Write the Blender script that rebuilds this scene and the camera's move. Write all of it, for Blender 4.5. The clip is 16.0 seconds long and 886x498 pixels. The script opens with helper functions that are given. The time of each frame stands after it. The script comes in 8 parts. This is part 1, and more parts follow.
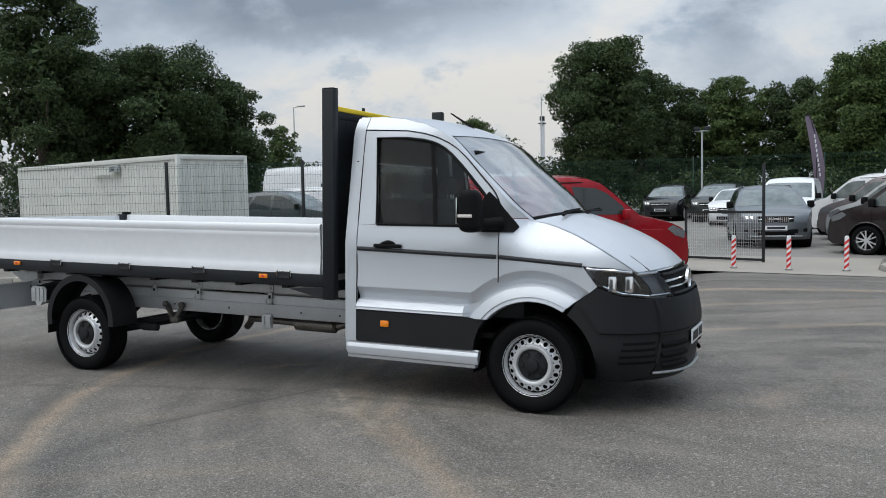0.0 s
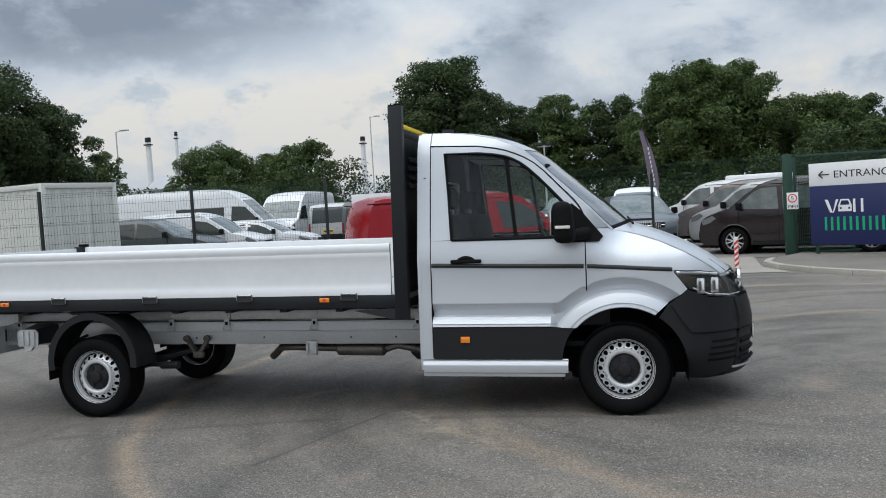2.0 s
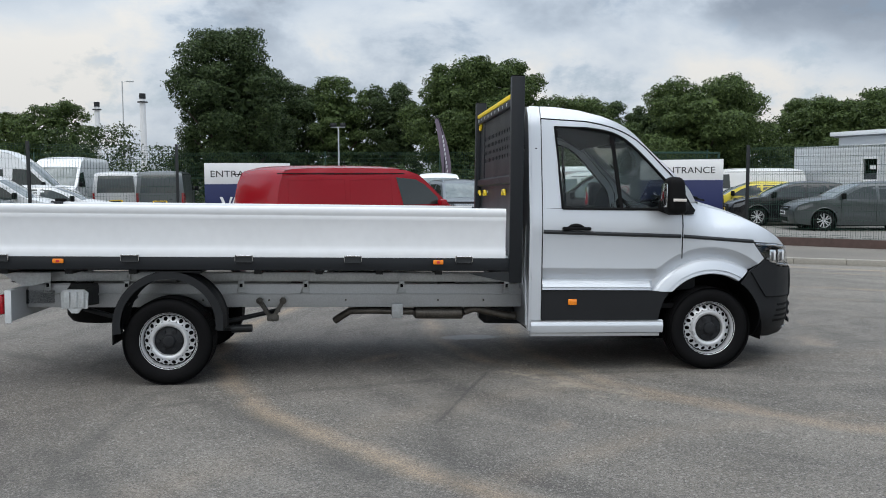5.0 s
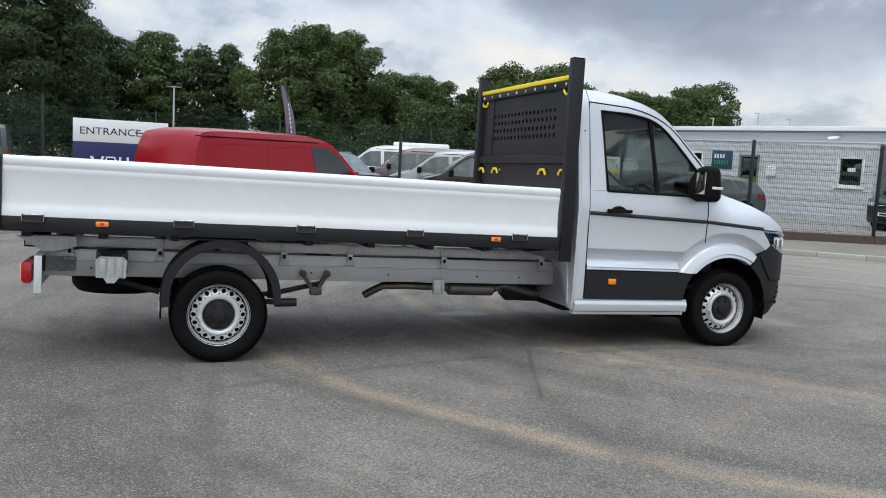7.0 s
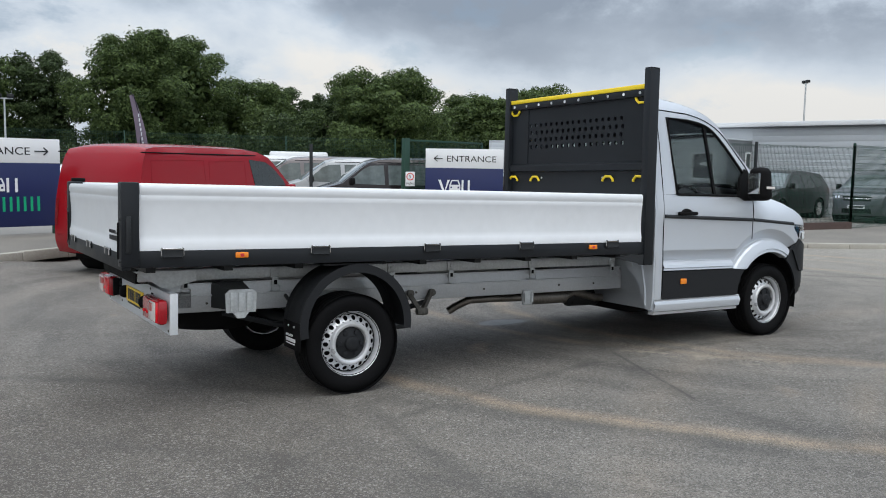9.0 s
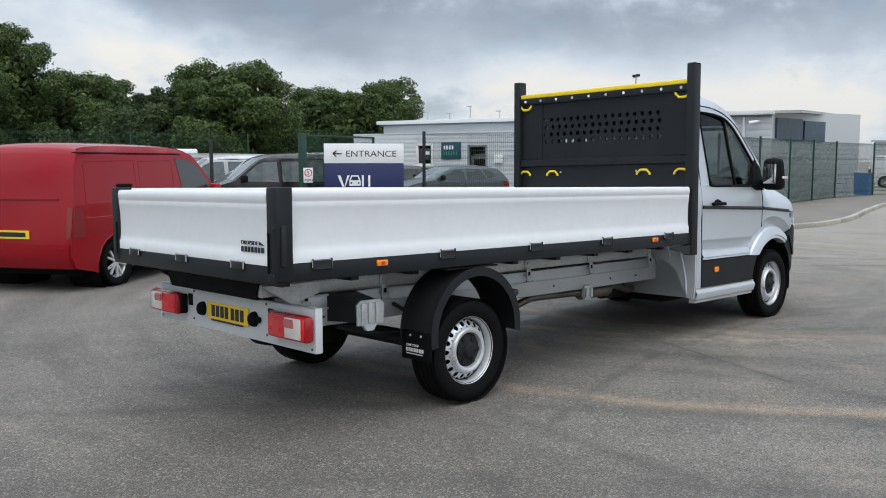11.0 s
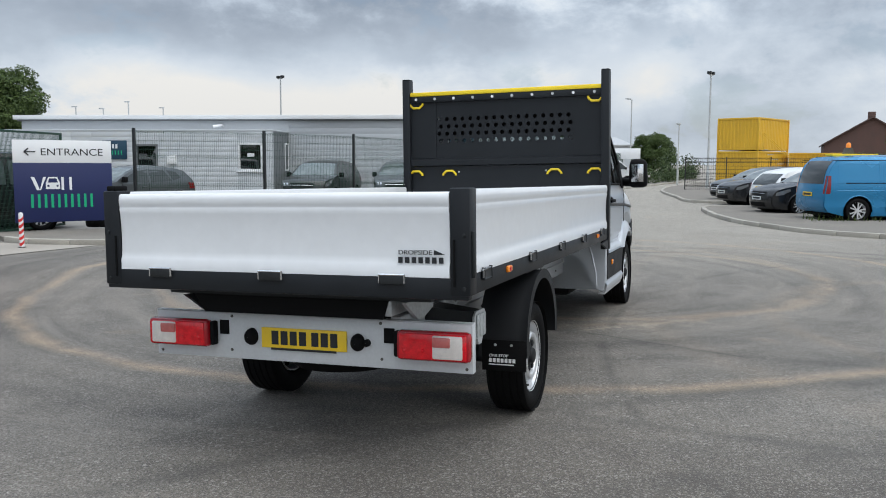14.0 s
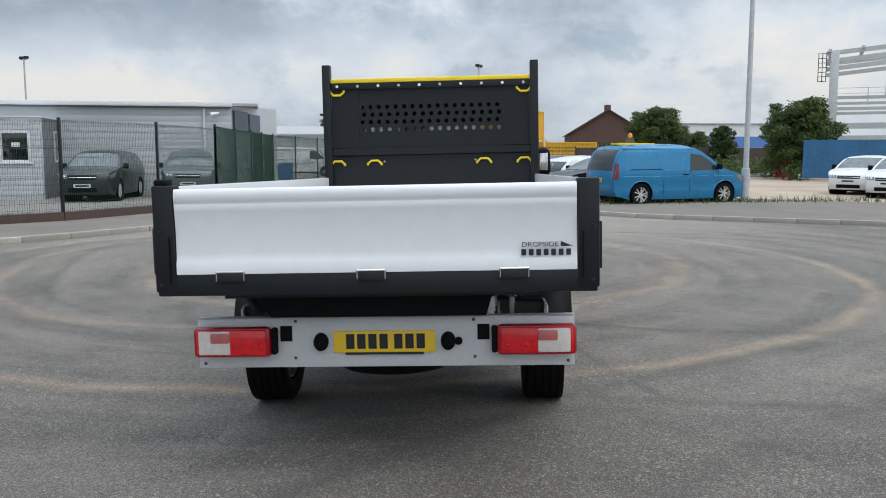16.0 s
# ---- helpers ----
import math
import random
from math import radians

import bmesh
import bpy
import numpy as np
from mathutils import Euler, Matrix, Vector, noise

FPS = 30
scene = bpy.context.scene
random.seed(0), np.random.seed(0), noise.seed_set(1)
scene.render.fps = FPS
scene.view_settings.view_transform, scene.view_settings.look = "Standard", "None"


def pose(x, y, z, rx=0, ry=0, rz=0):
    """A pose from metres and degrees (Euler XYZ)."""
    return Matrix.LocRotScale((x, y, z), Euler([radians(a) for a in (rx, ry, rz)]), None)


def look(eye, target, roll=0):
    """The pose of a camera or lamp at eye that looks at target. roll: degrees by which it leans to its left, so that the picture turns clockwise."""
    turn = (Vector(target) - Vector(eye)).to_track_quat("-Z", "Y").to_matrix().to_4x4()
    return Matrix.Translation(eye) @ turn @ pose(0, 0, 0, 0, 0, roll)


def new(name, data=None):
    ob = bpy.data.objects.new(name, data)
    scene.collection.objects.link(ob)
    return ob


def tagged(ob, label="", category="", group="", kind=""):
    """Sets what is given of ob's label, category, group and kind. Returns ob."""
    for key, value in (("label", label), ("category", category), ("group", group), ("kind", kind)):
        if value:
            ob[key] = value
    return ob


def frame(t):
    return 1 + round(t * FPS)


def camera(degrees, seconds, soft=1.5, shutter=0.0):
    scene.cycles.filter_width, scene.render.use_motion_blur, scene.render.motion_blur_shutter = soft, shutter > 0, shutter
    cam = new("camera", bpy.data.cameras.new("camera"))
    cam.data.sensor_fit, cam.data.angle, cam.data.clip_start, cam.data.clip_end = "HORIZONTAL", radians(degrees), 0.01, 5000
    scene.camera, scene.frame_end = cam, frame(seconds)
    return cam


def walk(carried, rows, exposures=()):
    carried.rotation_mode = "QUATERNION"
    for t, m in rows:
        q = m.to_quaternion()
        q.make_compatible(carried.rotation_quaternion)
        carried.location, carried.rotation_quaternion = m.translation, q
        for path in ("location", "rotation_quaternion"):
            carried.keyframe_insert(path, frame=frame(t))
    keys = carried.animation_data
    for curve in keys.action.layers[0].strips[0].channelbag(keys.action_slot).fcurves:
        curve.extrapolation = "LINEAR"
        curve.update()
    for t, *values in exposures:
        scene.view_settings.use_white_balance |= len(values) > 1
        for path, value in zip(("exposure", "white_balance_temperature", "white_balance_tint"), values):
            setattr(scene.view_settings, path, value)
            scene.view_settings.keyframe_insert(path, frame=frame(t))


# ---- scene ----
cam = camera(55.6, 16.0, soft=1.0)
PATH = [
    (0, (6.484, -6.703, 1.635), (5.638, -4.895, 1.496), -1.2),
    (0.5, (5.97, -6.859, 1.646), (5.236, -5.005, 1.489), -1.1),
    (1, (5.538, -7.075, 1.627), (4.908, -5.182, 1.495), -1.3),
    (1.5, (5.085, -7.223, 1.64), (4.564, -5.295, 1.535), -2.4),
    (2, (4.556, -7.367, 1.677), (4.127, -5.416, 1.568), -3.4),
    (2.5, (4.075, -7.538, 1.676), (3.709, -5.575, 1.576), -2.3),
    (3, (3.594, -7.663, 1.634), (3.3, -5.688, 1.525), -2.4),
    (3.5, (3.124, -7.739, 1.666), (2.92, -5.753, 1.538), -2.2),
    (4, (2.613, -7.875, 1.671), (2.562, -5.881, 1.524), -1.5),
    (6.5, (-0.091, -7.424, 1.577), (0.445, -5.508, 1.374), 2.1),
    (7, (-0.536, -7.261, 1.602), (0.137, -5.39, 1.383), 3.0),
    (7.5, (-1.054, -7.014, 1.622), (-0.252, -5.194, 1.407), 2.2),
    (8, (-1.55, -6.836, 1.649), (-0.68, -5.045, 1.465), 1.5),
    (8.5, (-2.004, -6.518, 1.609), (-1.036, -4.775, 1.446), 1.1),
    (9, (-2.54, -6.201, 1.593), (-1.484, -4.514, 1.398), 1.0),
    (11.5, (-4.262, -4.434, 1.611), (-2.784, -3.102, 1.407), 0.5),
    (12, (-4.544, -4.035, 1.606), (-2.97, -2.82, 1.392), 1.3),
    (12.5, (-4.718, -3.59, 1.567), (-3.071, -2.482, 1.323), 1.0),
    (13, (-4.915, -3.178, 1.569), (-3.199, -2.184, 1.31), 1.4),
    (13.5, (-5.132, -2.712, 1.592), (-3.336, -1.862, 1.364), 1.2),
    (14, (-5.222, -2.208, 1.584), (-3.349, -1.539, 1.381), 0.2),
    (14.5, (-5.357, -1.76, 1.561), (-3.43, -1.256, 1.379), -0.1),
    (15, (-5.437, -1.369, 1.595), (-3.473, -1.04, 1.416), 0.0),
    (15.5, (-5.398, -0.923, 1.581), (-3.416, -0.745, 1.385), 0.2),
    (16, (-5.421, -0.495, 1.582), (-3.437, -0.395, 1.355), 0.0),
]
walk(cam, [(t, look(eye, target, roll)) for t, eye, target, roll in PATH],
     exposures=[(0, -0.19), (4, -0.15), (6.5, 0.11), (9, 0.02), (12.5, 0.10), (16, 0.01)])

# ---- world, sun and exposure ----
SUN_ELEVATION, SUN_AZIMUTH = 71.0, 242.0      # degrees; azimuth counted from +x towards +y

world = bpy.data.worlds.new("sky")
scene.world = world
world.use_nodes = True
wt = world.node_tree
wt.nodes.clear()


def wnode(kind, **values):
    n = wt.nodes.new(kind)
    for key, value in values.items():
        n.inputs[key].default_value = value
    return n


def wmath(op, a, b=None):
    n = wt.nodes.new("ShaderNodeMath")
    n.operation = op
    for i, v in enumerate((a, b)):
        if v is None:
            continue
        if isinstance(v, (int, float)):
            n.inputs[i].default_value = v
        else:
            wt.links.new(v, n.inputs[i])
    return n.outputs[0]


def wramp(stops, fac):
    n = wt.nodes.new("ShaderNodeValToRGB")
    while len(n.color_ramp.elements) < len(stops):
        n.color_ramp.elements.new(0.5)
    for e, (pos, col) in zip(n.color_ramp.elements, stops):
        e.position, e.color = pos, (*col, 1)
    wt.links.new(fac, n.inputs[0])
    return n.outputs[0]


coord = wt.nodes.new("ShaderNodeTexCoord")
split = wt.nodes.new("ShaderNodeSeparateXYZ")
wt.links.new(coord.outputs["Generated"], split.inputs[0])
height = wmath("MAXIMUM", split.outputs[2], 0.0)
joined = wt.nodes.new("ShaderNodeCombineXYZ")
wt.links.new(split.outputs[0], joined.inputs[0])
wt.links.new(split.outputs[1], joined.inputs[1])
wt.links.new(wmath("MULTIPLY", height, 1.75), joined.inputs[2])
big = wnode("ShaderNodeTexNoise", Scale=2.6, Detail=9.0, Roughness=0.52, Distortion=0.15)
fine = wnode("ShaderNodeTexNoise", Scale=7.5, Detail=9.0, Roughness=0.60, Distortion=0.15)
for n in (big, fine):
    wt.links.new(joined.outputs[0], n.inputs["Vector"])
cover = wmath("ADD", wmath("ADD", wmath("MULTIPLY", big.outputs[0], 0.50), wmath("MULTIPLY", fine.outputs[0], 0.36)), 0.07)
# the cloud base is darker higher up and opens towards the horizon
lift = wramp([(0.0, (0.54, 0.54, 0.54)), (0.08, (0.565, 0.565, 0.565)), (0.17, (0.545, 0.545, 0.545)), (0.30, (0.48, 0.48, 0.48)), (0.6, (0.5, 0.5, 0.5)), (1.0, (0.55, 0.55, 0.55))], height)
cover = wmath("SUBTRACT", wmath("ADD", cover, lift), 0.5)
# the larger cloud banks: bearing and height in degrees, half widths, thickness (negative: thicker, darker cloud)
bearing = wmath("ADD", wmath("MULTIPLY", wmath("ARCTAN2", split.outputs[1], split.outputs[0]), 57.3), wmath("MULTIPLY", wmath("SUBTRACT", big.outputs[0], 0.5), 40.0))
rise = wmath("ADD", wmath("MULTIPLY", height, 57.3), wmath("MULTIPLY", wmath("SUBTRACT", fine.outputs[0], 0.5), 12.0))
for az, el, wide_az, wide_el, amount in (
        (124, 12.0, 11, 2.6, -0.125), (142, 9, 11, 5, 0.10), (120, 7.6, 11, 2.6, 0.10), (104, 11.5, 5, 3, 0.055), (108, 4, 14, 2, 0.03), (95, 9.5, 7, 1.6, -0.04),
        (84, 10.5, 8, 3, 0.09), (76, 7, 10, 3, 0.08), (66, 9.5, 5, 1.6, -0.03), (54, 10.6, 15, 2.8, -0.14), (29, 9.0, 11, 2.2, -0.07), (48, 4.6, 16, 2.0, 0.10),
        (14, 8.6, 12, 2.4, -0.075), (19, 4.2, 10, 1.8, 0.09), (27, 2.6, 11, 1.6, 0.09), (4, 4.4, 7, 1.2, -0.035), (-8, 9.5, 12, 2.0, -0.01), (-18, 5, 14, 4, 0.01),
        # out of view round the sun: bright bank added to light the truck's sides
        (-118, 22, 52, 22, 0.12)):
    a = wmath("DIVIDE", wmath("SUBTRACT", bearing, float(az)), float(wide_az))
    e = wmath("DIVIDE", wmath("SUBTRACT", rise, float(el)), float(wide_el))
    near = wmath("EXPONENT", wmath("MULTIPLY", wmath("ADD", wmath("MULTIPLY", a, a), wmath("MULTIPLY", e, e)), -1.0))
    cover = wmath("ADD", cover, wmath("MULTIPLY", near, amount))
cloud = wramp([(0.40, (0.25, 0.305, 0.385)), (0.47, (0.355, 0.42, 0.51)), (0.52, (0.47, 0.55, 0.65)), (0.565, (0.60, 0.68, 0.775)), (0.605, (0.71, 0.775, 0.84)), (0.66, (0.88, 0.87, 0.84))], cover)
haze = wramp([(0.0, (0.64, 0.73, 0.82)), (1.0, (0.84, 0.84, 0.83))], cover)
low = wmath("POWER", wmath("SUBTRACT", 1.0, wmath("MINIMUM", wmath("MULTIPLY", height, 3.2), 1.0)), 2.0)
mixed = wt.nodes.new("ShaderNodeMix")
mixed.data_type = "RGBA"
wt.links.new(wmath("MULTIPLY", low, 0.35), mixed.inputs[0])
wt.links.new(cloud, mixed.inputs[6])
wt.links.new(haze, mixed.inputs[7])
overcast = wnode("ShaderNodeBackground")
wt.links.new(mixed.outputs[2], overcast.inputs[0])
# an overcast sky is brighter overhead than at the horizon
wt.links.new(wmath("ADD", 0.88, wmath("MULTIPLY", wmath("POWER", height, 1.5), 1.9)), overcast.inputs[1])
sky = wt.nodes.new("ShaderNodeTexSky")
sky.sky_type, sky.sun_disc = "NISHITA", False
sky.sun_elevation, sky.sun_rotation = radians(SUN_ELEVATION), radians(90 - SUN_AZIMUTH)
clear = wnode("ShaderNodeBackground", Strength=0.1)
wt.links.new(sky.outputs[0], clear.inputs[0])
blend = wt.nodes.new("ShaderNodeMixShader")
gaps = wramp([(0.37, (0.72, 0.72, 0.72)), (0.43, (1, 1, 1))], fine.outputs[0])
wt.links.new(gaps, blend.inputs[0])
wt.links.new(clear.outputs[0], blend.inputs[1])
wt.links.new(overcast.outputs[0], blend.inputs[2])
out = wt.nodes.new("ShaderNodeOutputWorld")
wt.links.new(blend.outputs[0], out.inputs[0])

sun = new("sun", bpy.data.lights.new("sun", "SUN"))
sun.data.energy, sun.data.angle, sun.data.color = 1.6, radians(72), (1.0, 0.955, 0.885)
sun_way = Vector((math.cos(radians(SUN_AZIMUTH)) * math.cos(radians(SUN_ELEVATION)), math.sin(radians(SUN_AZIMUTH)) * math.cos(radians(SUN_ELEVATION)), math.sin(radians(SUN_ELEVATION))))
sun.matrix_world = look(sun_way * 60, (0, 0, 0))

# ---- materials ----
def material(name, colour, rough=0.6, metal=0.0, vary=0.12, scale=6.0, fine=60.0, bump=0.0, coat=0.0, random_tint=0.0, emit=0.0, rough_vary=0.1):
    """A surface with variation at two scales: broad stains and fine grain."""
    m = bpy.data.materials.new(name)
    m.use_nodes = True
    nt = m.node_tree
    p = nt.nodes["Principled BSDF"]
    pos = nt.nodes.new("ShaderNodeTexCoord")
    a = nt.nodes.new("ShaderNodeTexNoise")
    a.inputs["Scale"].default_value, a.inputs["Detail"].default_value = scale, 5
    b = nt.nodes.new("ShaderNodeTexNoise")
    b.inputs["Scale"].default_value, b.inputs["Detail"].default_value = fine, 3
    for n in (a, b):
        nt.links.new(pos.outputs["Object"], n.inputs["Vector"])
    s = nt.nodes.new("ShaderNodeMath")
    s.operation = "ADD"
    nt.links.new(a.outputs[0], s.inputs[0])
    nt.links.new(b.outputs[0], s.inputs[1])
    r = nt.nodes.new("ShaderNodeMapRange")
    r.inputs["From Min"].default_value, r.inputs["From Max"].default_value = 0.7, 1.3
    r.inputs["To Min"].default_value, r.inputs["To Max"].default_value = 1 - vary, 1 + vary
    nt.links.new(s.outputs[0], r.inputs["Value"])
    last = r.outputs[0]
    if random_tint:
        info = nt.nodes.new("ShaderNodeObjectInfo")
        k = nt.nodes.new("ShaderNodeMapRange")
        k.inputs["To Min"].default_value, k.inputs["To Max"].default_value = 1 - random_tint, 1 + random_tint
        nt.links.new(info.outputs["Random"], k.inputs["Value"])
        mul = nt.nodes.new("ShaderNodeMath")
        mul.operation = "MULTIPLY"
        nt.links.new(last, mul.inputs[0])
        nt.links.new(k.outputs[0], mul.inputs[1])
        last = mul.outputs[0]
    v = nt.nodes.new("ShaderNodeVectorMath")
    v.operation = "SCALE"
    v.inputs[0].default_value = colour
    nt.links.new(last, v.inputs["Scale"])
    nt.links.new(v.outputs[0], p.inputs["Base Color"])
    q = nt.nodes.new("ShaderNodeMapRange")
    q.inputs["From Min"].default_value, q.inputs["From Max"].default_value = 0.3, 0.7
    q.inputs["To Min"].default_value, q.inputs["To Max"].default_value = max(0.02, rough * (1 - rough_vary)), min(1, rough * (1 + rough_vary))
    nt.links.new(a.outputs[0], q.inputs["Value"])
    nt.links.new(q.outputs[0], p.inputs["Roughness"])
    p.inputs["Metallic"].default_value = metal
    p.inputs["Coat Weight"].default_value, p.inputs["Coat Roughness"].default_value = coat, 0.06
    if emit:
        p.inputs["Emission Color"].default_value, p.inputs["Emission Strength"].default_value = (*colour, 1), emit
    if bump:
        n = nt.nodes.new("ShaderNodeBump")
        n.inputs["Strength"].default_value, n.inputs["Distance"].default_value = min(1.0, bump), 0.004
        nt.links.new(b.outputs[0], n.inputs["Height"])
        nt.links.new(n.outputs[0], p.inputs["Normal"])
    return m


def glass(name, tint, gloss=0.09, rough=0.015):
    """Thin window glass: clear with a tint, and a sharp reflection that grows at a grazing view."""
    m = bpy.data.materials.new(name)
    m.use_nodes = True
    nt = m.node_tree
    nt.nodes.clear()
    o = nt.nodes.new("ShaderNodeOutputMaterial")
    t = nt.nodes.new("ShaderNodeBsdfTransparent")
    t.inputs[0].default_value = (*tint, 1)
    g = nt.nodes.new("ShaderNodeBsdfGlossy")
    g.inputs["Roughness"].default_value = rough
    f = nt.nodes.new("ShaderNodeLayerWeight")
    f.inputs[0].default_value = 0.5
    steep = nt.nodes.new("ShaderNodeMath")
    steep.operation = "POWER"
    steep.inputs[1].default_value = 5.0
    nt.links.new(f.outputs["Facing"], steep.inputs[0])
    add = nt.nodes.new("ShaderNodeMath")
    add.operation = "MULTIPLY_ADD"
    add.inputs[1].default_value, add.inputs[2].default_value = 0.6, gloss
    nt.links.new(steep.outputs[0], add.inputs[0])
    mix = nt.nodes.new("ShaderNodeMixShader")
    nt.links.new(add.outputs[0], mix.inputs[0])
    nt.links.new(t.outputs[0], mix.inputs[1])
    nt.links.new(g.outputs[0], mix.inputs[2])
    nt.links.new(mix.outputs[0], o.inputs[0])
    return m


def paint(name, colour, metal=0.0, rough=0.32, vary=0.03):
    return material(name, colour, rough, metal, vary=vary, scale=1.5, fine=400, coat=0.4)


def leafage(name, dark, light):
    m = bpy.data.materials.new(name)
    m.use_nodes = True
    nt = m.node_tree
    p = nt.nodes["Principled BSDF"]
    geo = nt.nodes.new("ShaderNodeNewGeometry")
    ramp = nt.nodes.new("ShaderNodeValToRGB")
    ramp.color_ramp.elements[0].color, ramp.color_ramp.elements[1].color = (*dark, 1), (*light, 1)
    nt.links.new(geo.outputs["Random Per Island"], ramp.inputs[0])
    nt.links.new(ramp.outputs[0], p.inputs["Base Color"])
    p.inputs["Roughness"].default_value, p.inputs["Specular IOR Level"].default_value = 0.6, 0.2
    t = nt.nodes.new("ShaderNodeBsdfTranslucent")
    nt.links.new(ramp.outputs[0], t.inputs[0])
    mix = nt.nodes.new("ShaderNodeMixShader")
    mix.inputs[0].default_value = 0.25
    nt.links.new(p.outputs[0], mix.inputs[1])
    nt.links.new(t.outputs[0], mix.inputs[2])
    nt.links.new(mix.outputs[0], nt.nodes["Material Output"].inputs[0])
    return m


def asphalt():
    """Worn grey tarmac: aggregate, broad stains, old repairs, and sandy rings left by turning lorries."""
    m = bpy.data.materials.new("asphalt")
    m.use_nodes = True
    nt = m.node_tree
    p = nt.nodes["Principled BSDF"]
    pos = nt.nodes.new("ShaderNodeTexCoord")

    def noise_of(scale, detail=5, rough=0.55, distort=0.0, stretch=None):
        n = nt.nodes.new("ShaderNodeTexNoise")
        n.inputs["Scale"].default_value, n.inputs["Detail"].default_value = scale, detail
        n.inputs["Roughness"].default_value, n.inputs["Distortion"].default_value = rough, distort
        src = pos.outputs["Object"]
        if stretch:
            k = nt.nodes.new("ShaderNodeMapping")
            k.inputs["Scale"].default_value = stretch
            nt.links.new(src, k.inputs[0])
            src = k.outputs[0]
        nt.links.new(src, n.inputs["Vector"])
        return n.outputs[0]

    def op(kind, a, b=0.0, c=None):
        n = nt.nodes.new("ShaderNodeMath")
        n.operation = kind
        for i, v in enumerate((a, b, c)):
            if v is None:
                continue
            if isinstance(v, (int, float)):
                n.inputs[i].default_value = v
            else:
                nt.links.new(v, n.inputs[i])
        return n.outputs[0]

    def span(v, lo, hi, to0=0.0, to1=1.0):
        n = nt.nodes.new("ShaderNodeMapRange")
        n.inputs["From Min"].default_value, n.inputs["From Max"].default_value = lo, hi
        n.inputs["To Min"].default_value, n.inputs["To Max"].default_value = to0, to1
        nt.links.new(v, n.inputs["Value"])
        return n.outputs[0]

    def blend(fac, a, b):
        n = nt.nodes.new("ShaderNodeMix")
        n.data_type = "RGBA"
        nt.links.new(fac, n.inputs[0])
        for sock, v in ((6, a), (7, b)):
            if isinstance(v, tuple):
                n.inputs[sock].default_value = (*v, 1)
            else:
                nt.links.new(v, n.inputs[sock])
        return n.outputs[2]

    broad, mid, grain, specks = noise_of(0.16, 6), noise_of(1.1, 8, 0.7, 0.4), noise_of(62, 5, 0.75), noise_of(120, 2, 0.6)

    def chips(scale):
        v = nt.nodes.new("ShaderNodeTexVoronoi")
        v.inputs["Scale"].default_value = scale
        nt.links.new(pos.outputs["Object"], v.inputs["Vector"])
        k = nt.nodes.new("ShaderNodeSeparateColor")
        nt.links.new(v.outputs["Color"], k.inputs[0])
        return k.outputs[0]
    big_chip, small_chip = chips(75), chips(145)
    base = blend(span(broad, 0.3, 0.7), (0.148, 0.134, 0.118), (0.200, 0.182, 0.159))
    base = blend(span(mid, 0.40, 0.68, 0, 0.85), base, (0.098, 0.089, 0.078))
    # the road out of the yard is an older, paler surface
    at = nt.nodes.new("ShaderNodeSeparateXYZ")
    nt.links.new(pos.outputs["Object"], at.inputs[0])
    road = op("MULTIPLY", span(op("ADD", at.outputs[0], op("MULTIPLY", mid, 4.0)), 9.0, 16.0), span(at.outputs[1], -8.0, -3.0))
    base = blend(op("MULTIPLY", road, 0.85), base, (0.345, 0.318, 0.275))
    # scuffs swept round by turning wheels
    ox, oy = op("SUBTRACT", at.outputs[0], 6.48), op("SUBTRACT", at.outputs[1], 1.04)
    polar = nt.nodes.new("ShaderNodeCombineXYZ")
    nt.links.new(op("MULTIPLY", op("SQRT", op("ADD", op("MULTIPLY", ox, ox), op("MULTIPLY", oy, oy))), 2.4), polar.inputs[0])
    nt.links.new(op("MULTIPLY", op("ARCTAN2", oy, ox), 1.6), polar.inputs[1])
    swept = nt.nodes.new("ShaderNodeTexNoise")
    swept.inputs["Scale"].default_value, swept.inputs["Detail"].default_value, swept.inputs["Distortion"].default_value = 1.0, 7, 0.6
    nt.links.new(polar.outputs[0], swept.inputs["Vector"])
    base = blend(span(swept.outputs[0], 0.50, 0.64, 0, 0.75), base, (0.080, 0.073, 0.065))
    base = blend(span(swept.outputs[0], 0.47, 0.34, 0, 0.55), base, (0.250, 0.224, 0.190))
    # darker stretch behind the parked truck: worn dark tarmac with some shadow painted in
    px_, py_ = op("ADD", at.outputs[0], 1.7), op("MULTIPLY", op("ADD", at.outputs[1], 1.6), 0.9)
    stretch_d = op("ADD", op("SQRT", op("ADD", op("MULTIPLY", px_, px_), op("MULTIPLY", py_, py_))), op("MULTIPLY", op("SUBTRACT", noise_of(0.5, 6, 0.6), 0.5), 3.0))
    base = blend(span(stretch_d, 2.2, 0.7, 0, 0.75), base, (0.092, 0.077, 0.063))
    base = blend(op("MULTIPLY", road, 0.75), base, (0.37, 0.342, 0.295))
    worn = span(noise_of(0.45, 6, 0.6, 0.6), 0.40, 0.62)
    base = blend(op("MULTIPLY", worn, 0.35), base, (0.235, 0.210, 0.178))
    stone = blend(span(small_chip, 0.70, 1.0, 0, 0.66), base, (0.34, 0.323, 0.298))
    stone = blend(span(small_chip, 0.44, 0.03, 0, 0.70), stone, (0.050, 0.048, 0.046))
    stone = blend(op("MULTIPLY", span(big_chip, 0.92, 0.98, 0, 0.55), span(worn, 0, 1, 0.35, 1.0)), stone, (0.45, 0.43, 0.39))
    stone = blend(span(big_chip, 0.08, 0.03, 0, 0.4), stone, (0.04, 0.039, 0.037))
    stone = blend(span(grain, 0.47, 0.30, 0, 0.8), stone, (0.060, 0.059, 0.057))
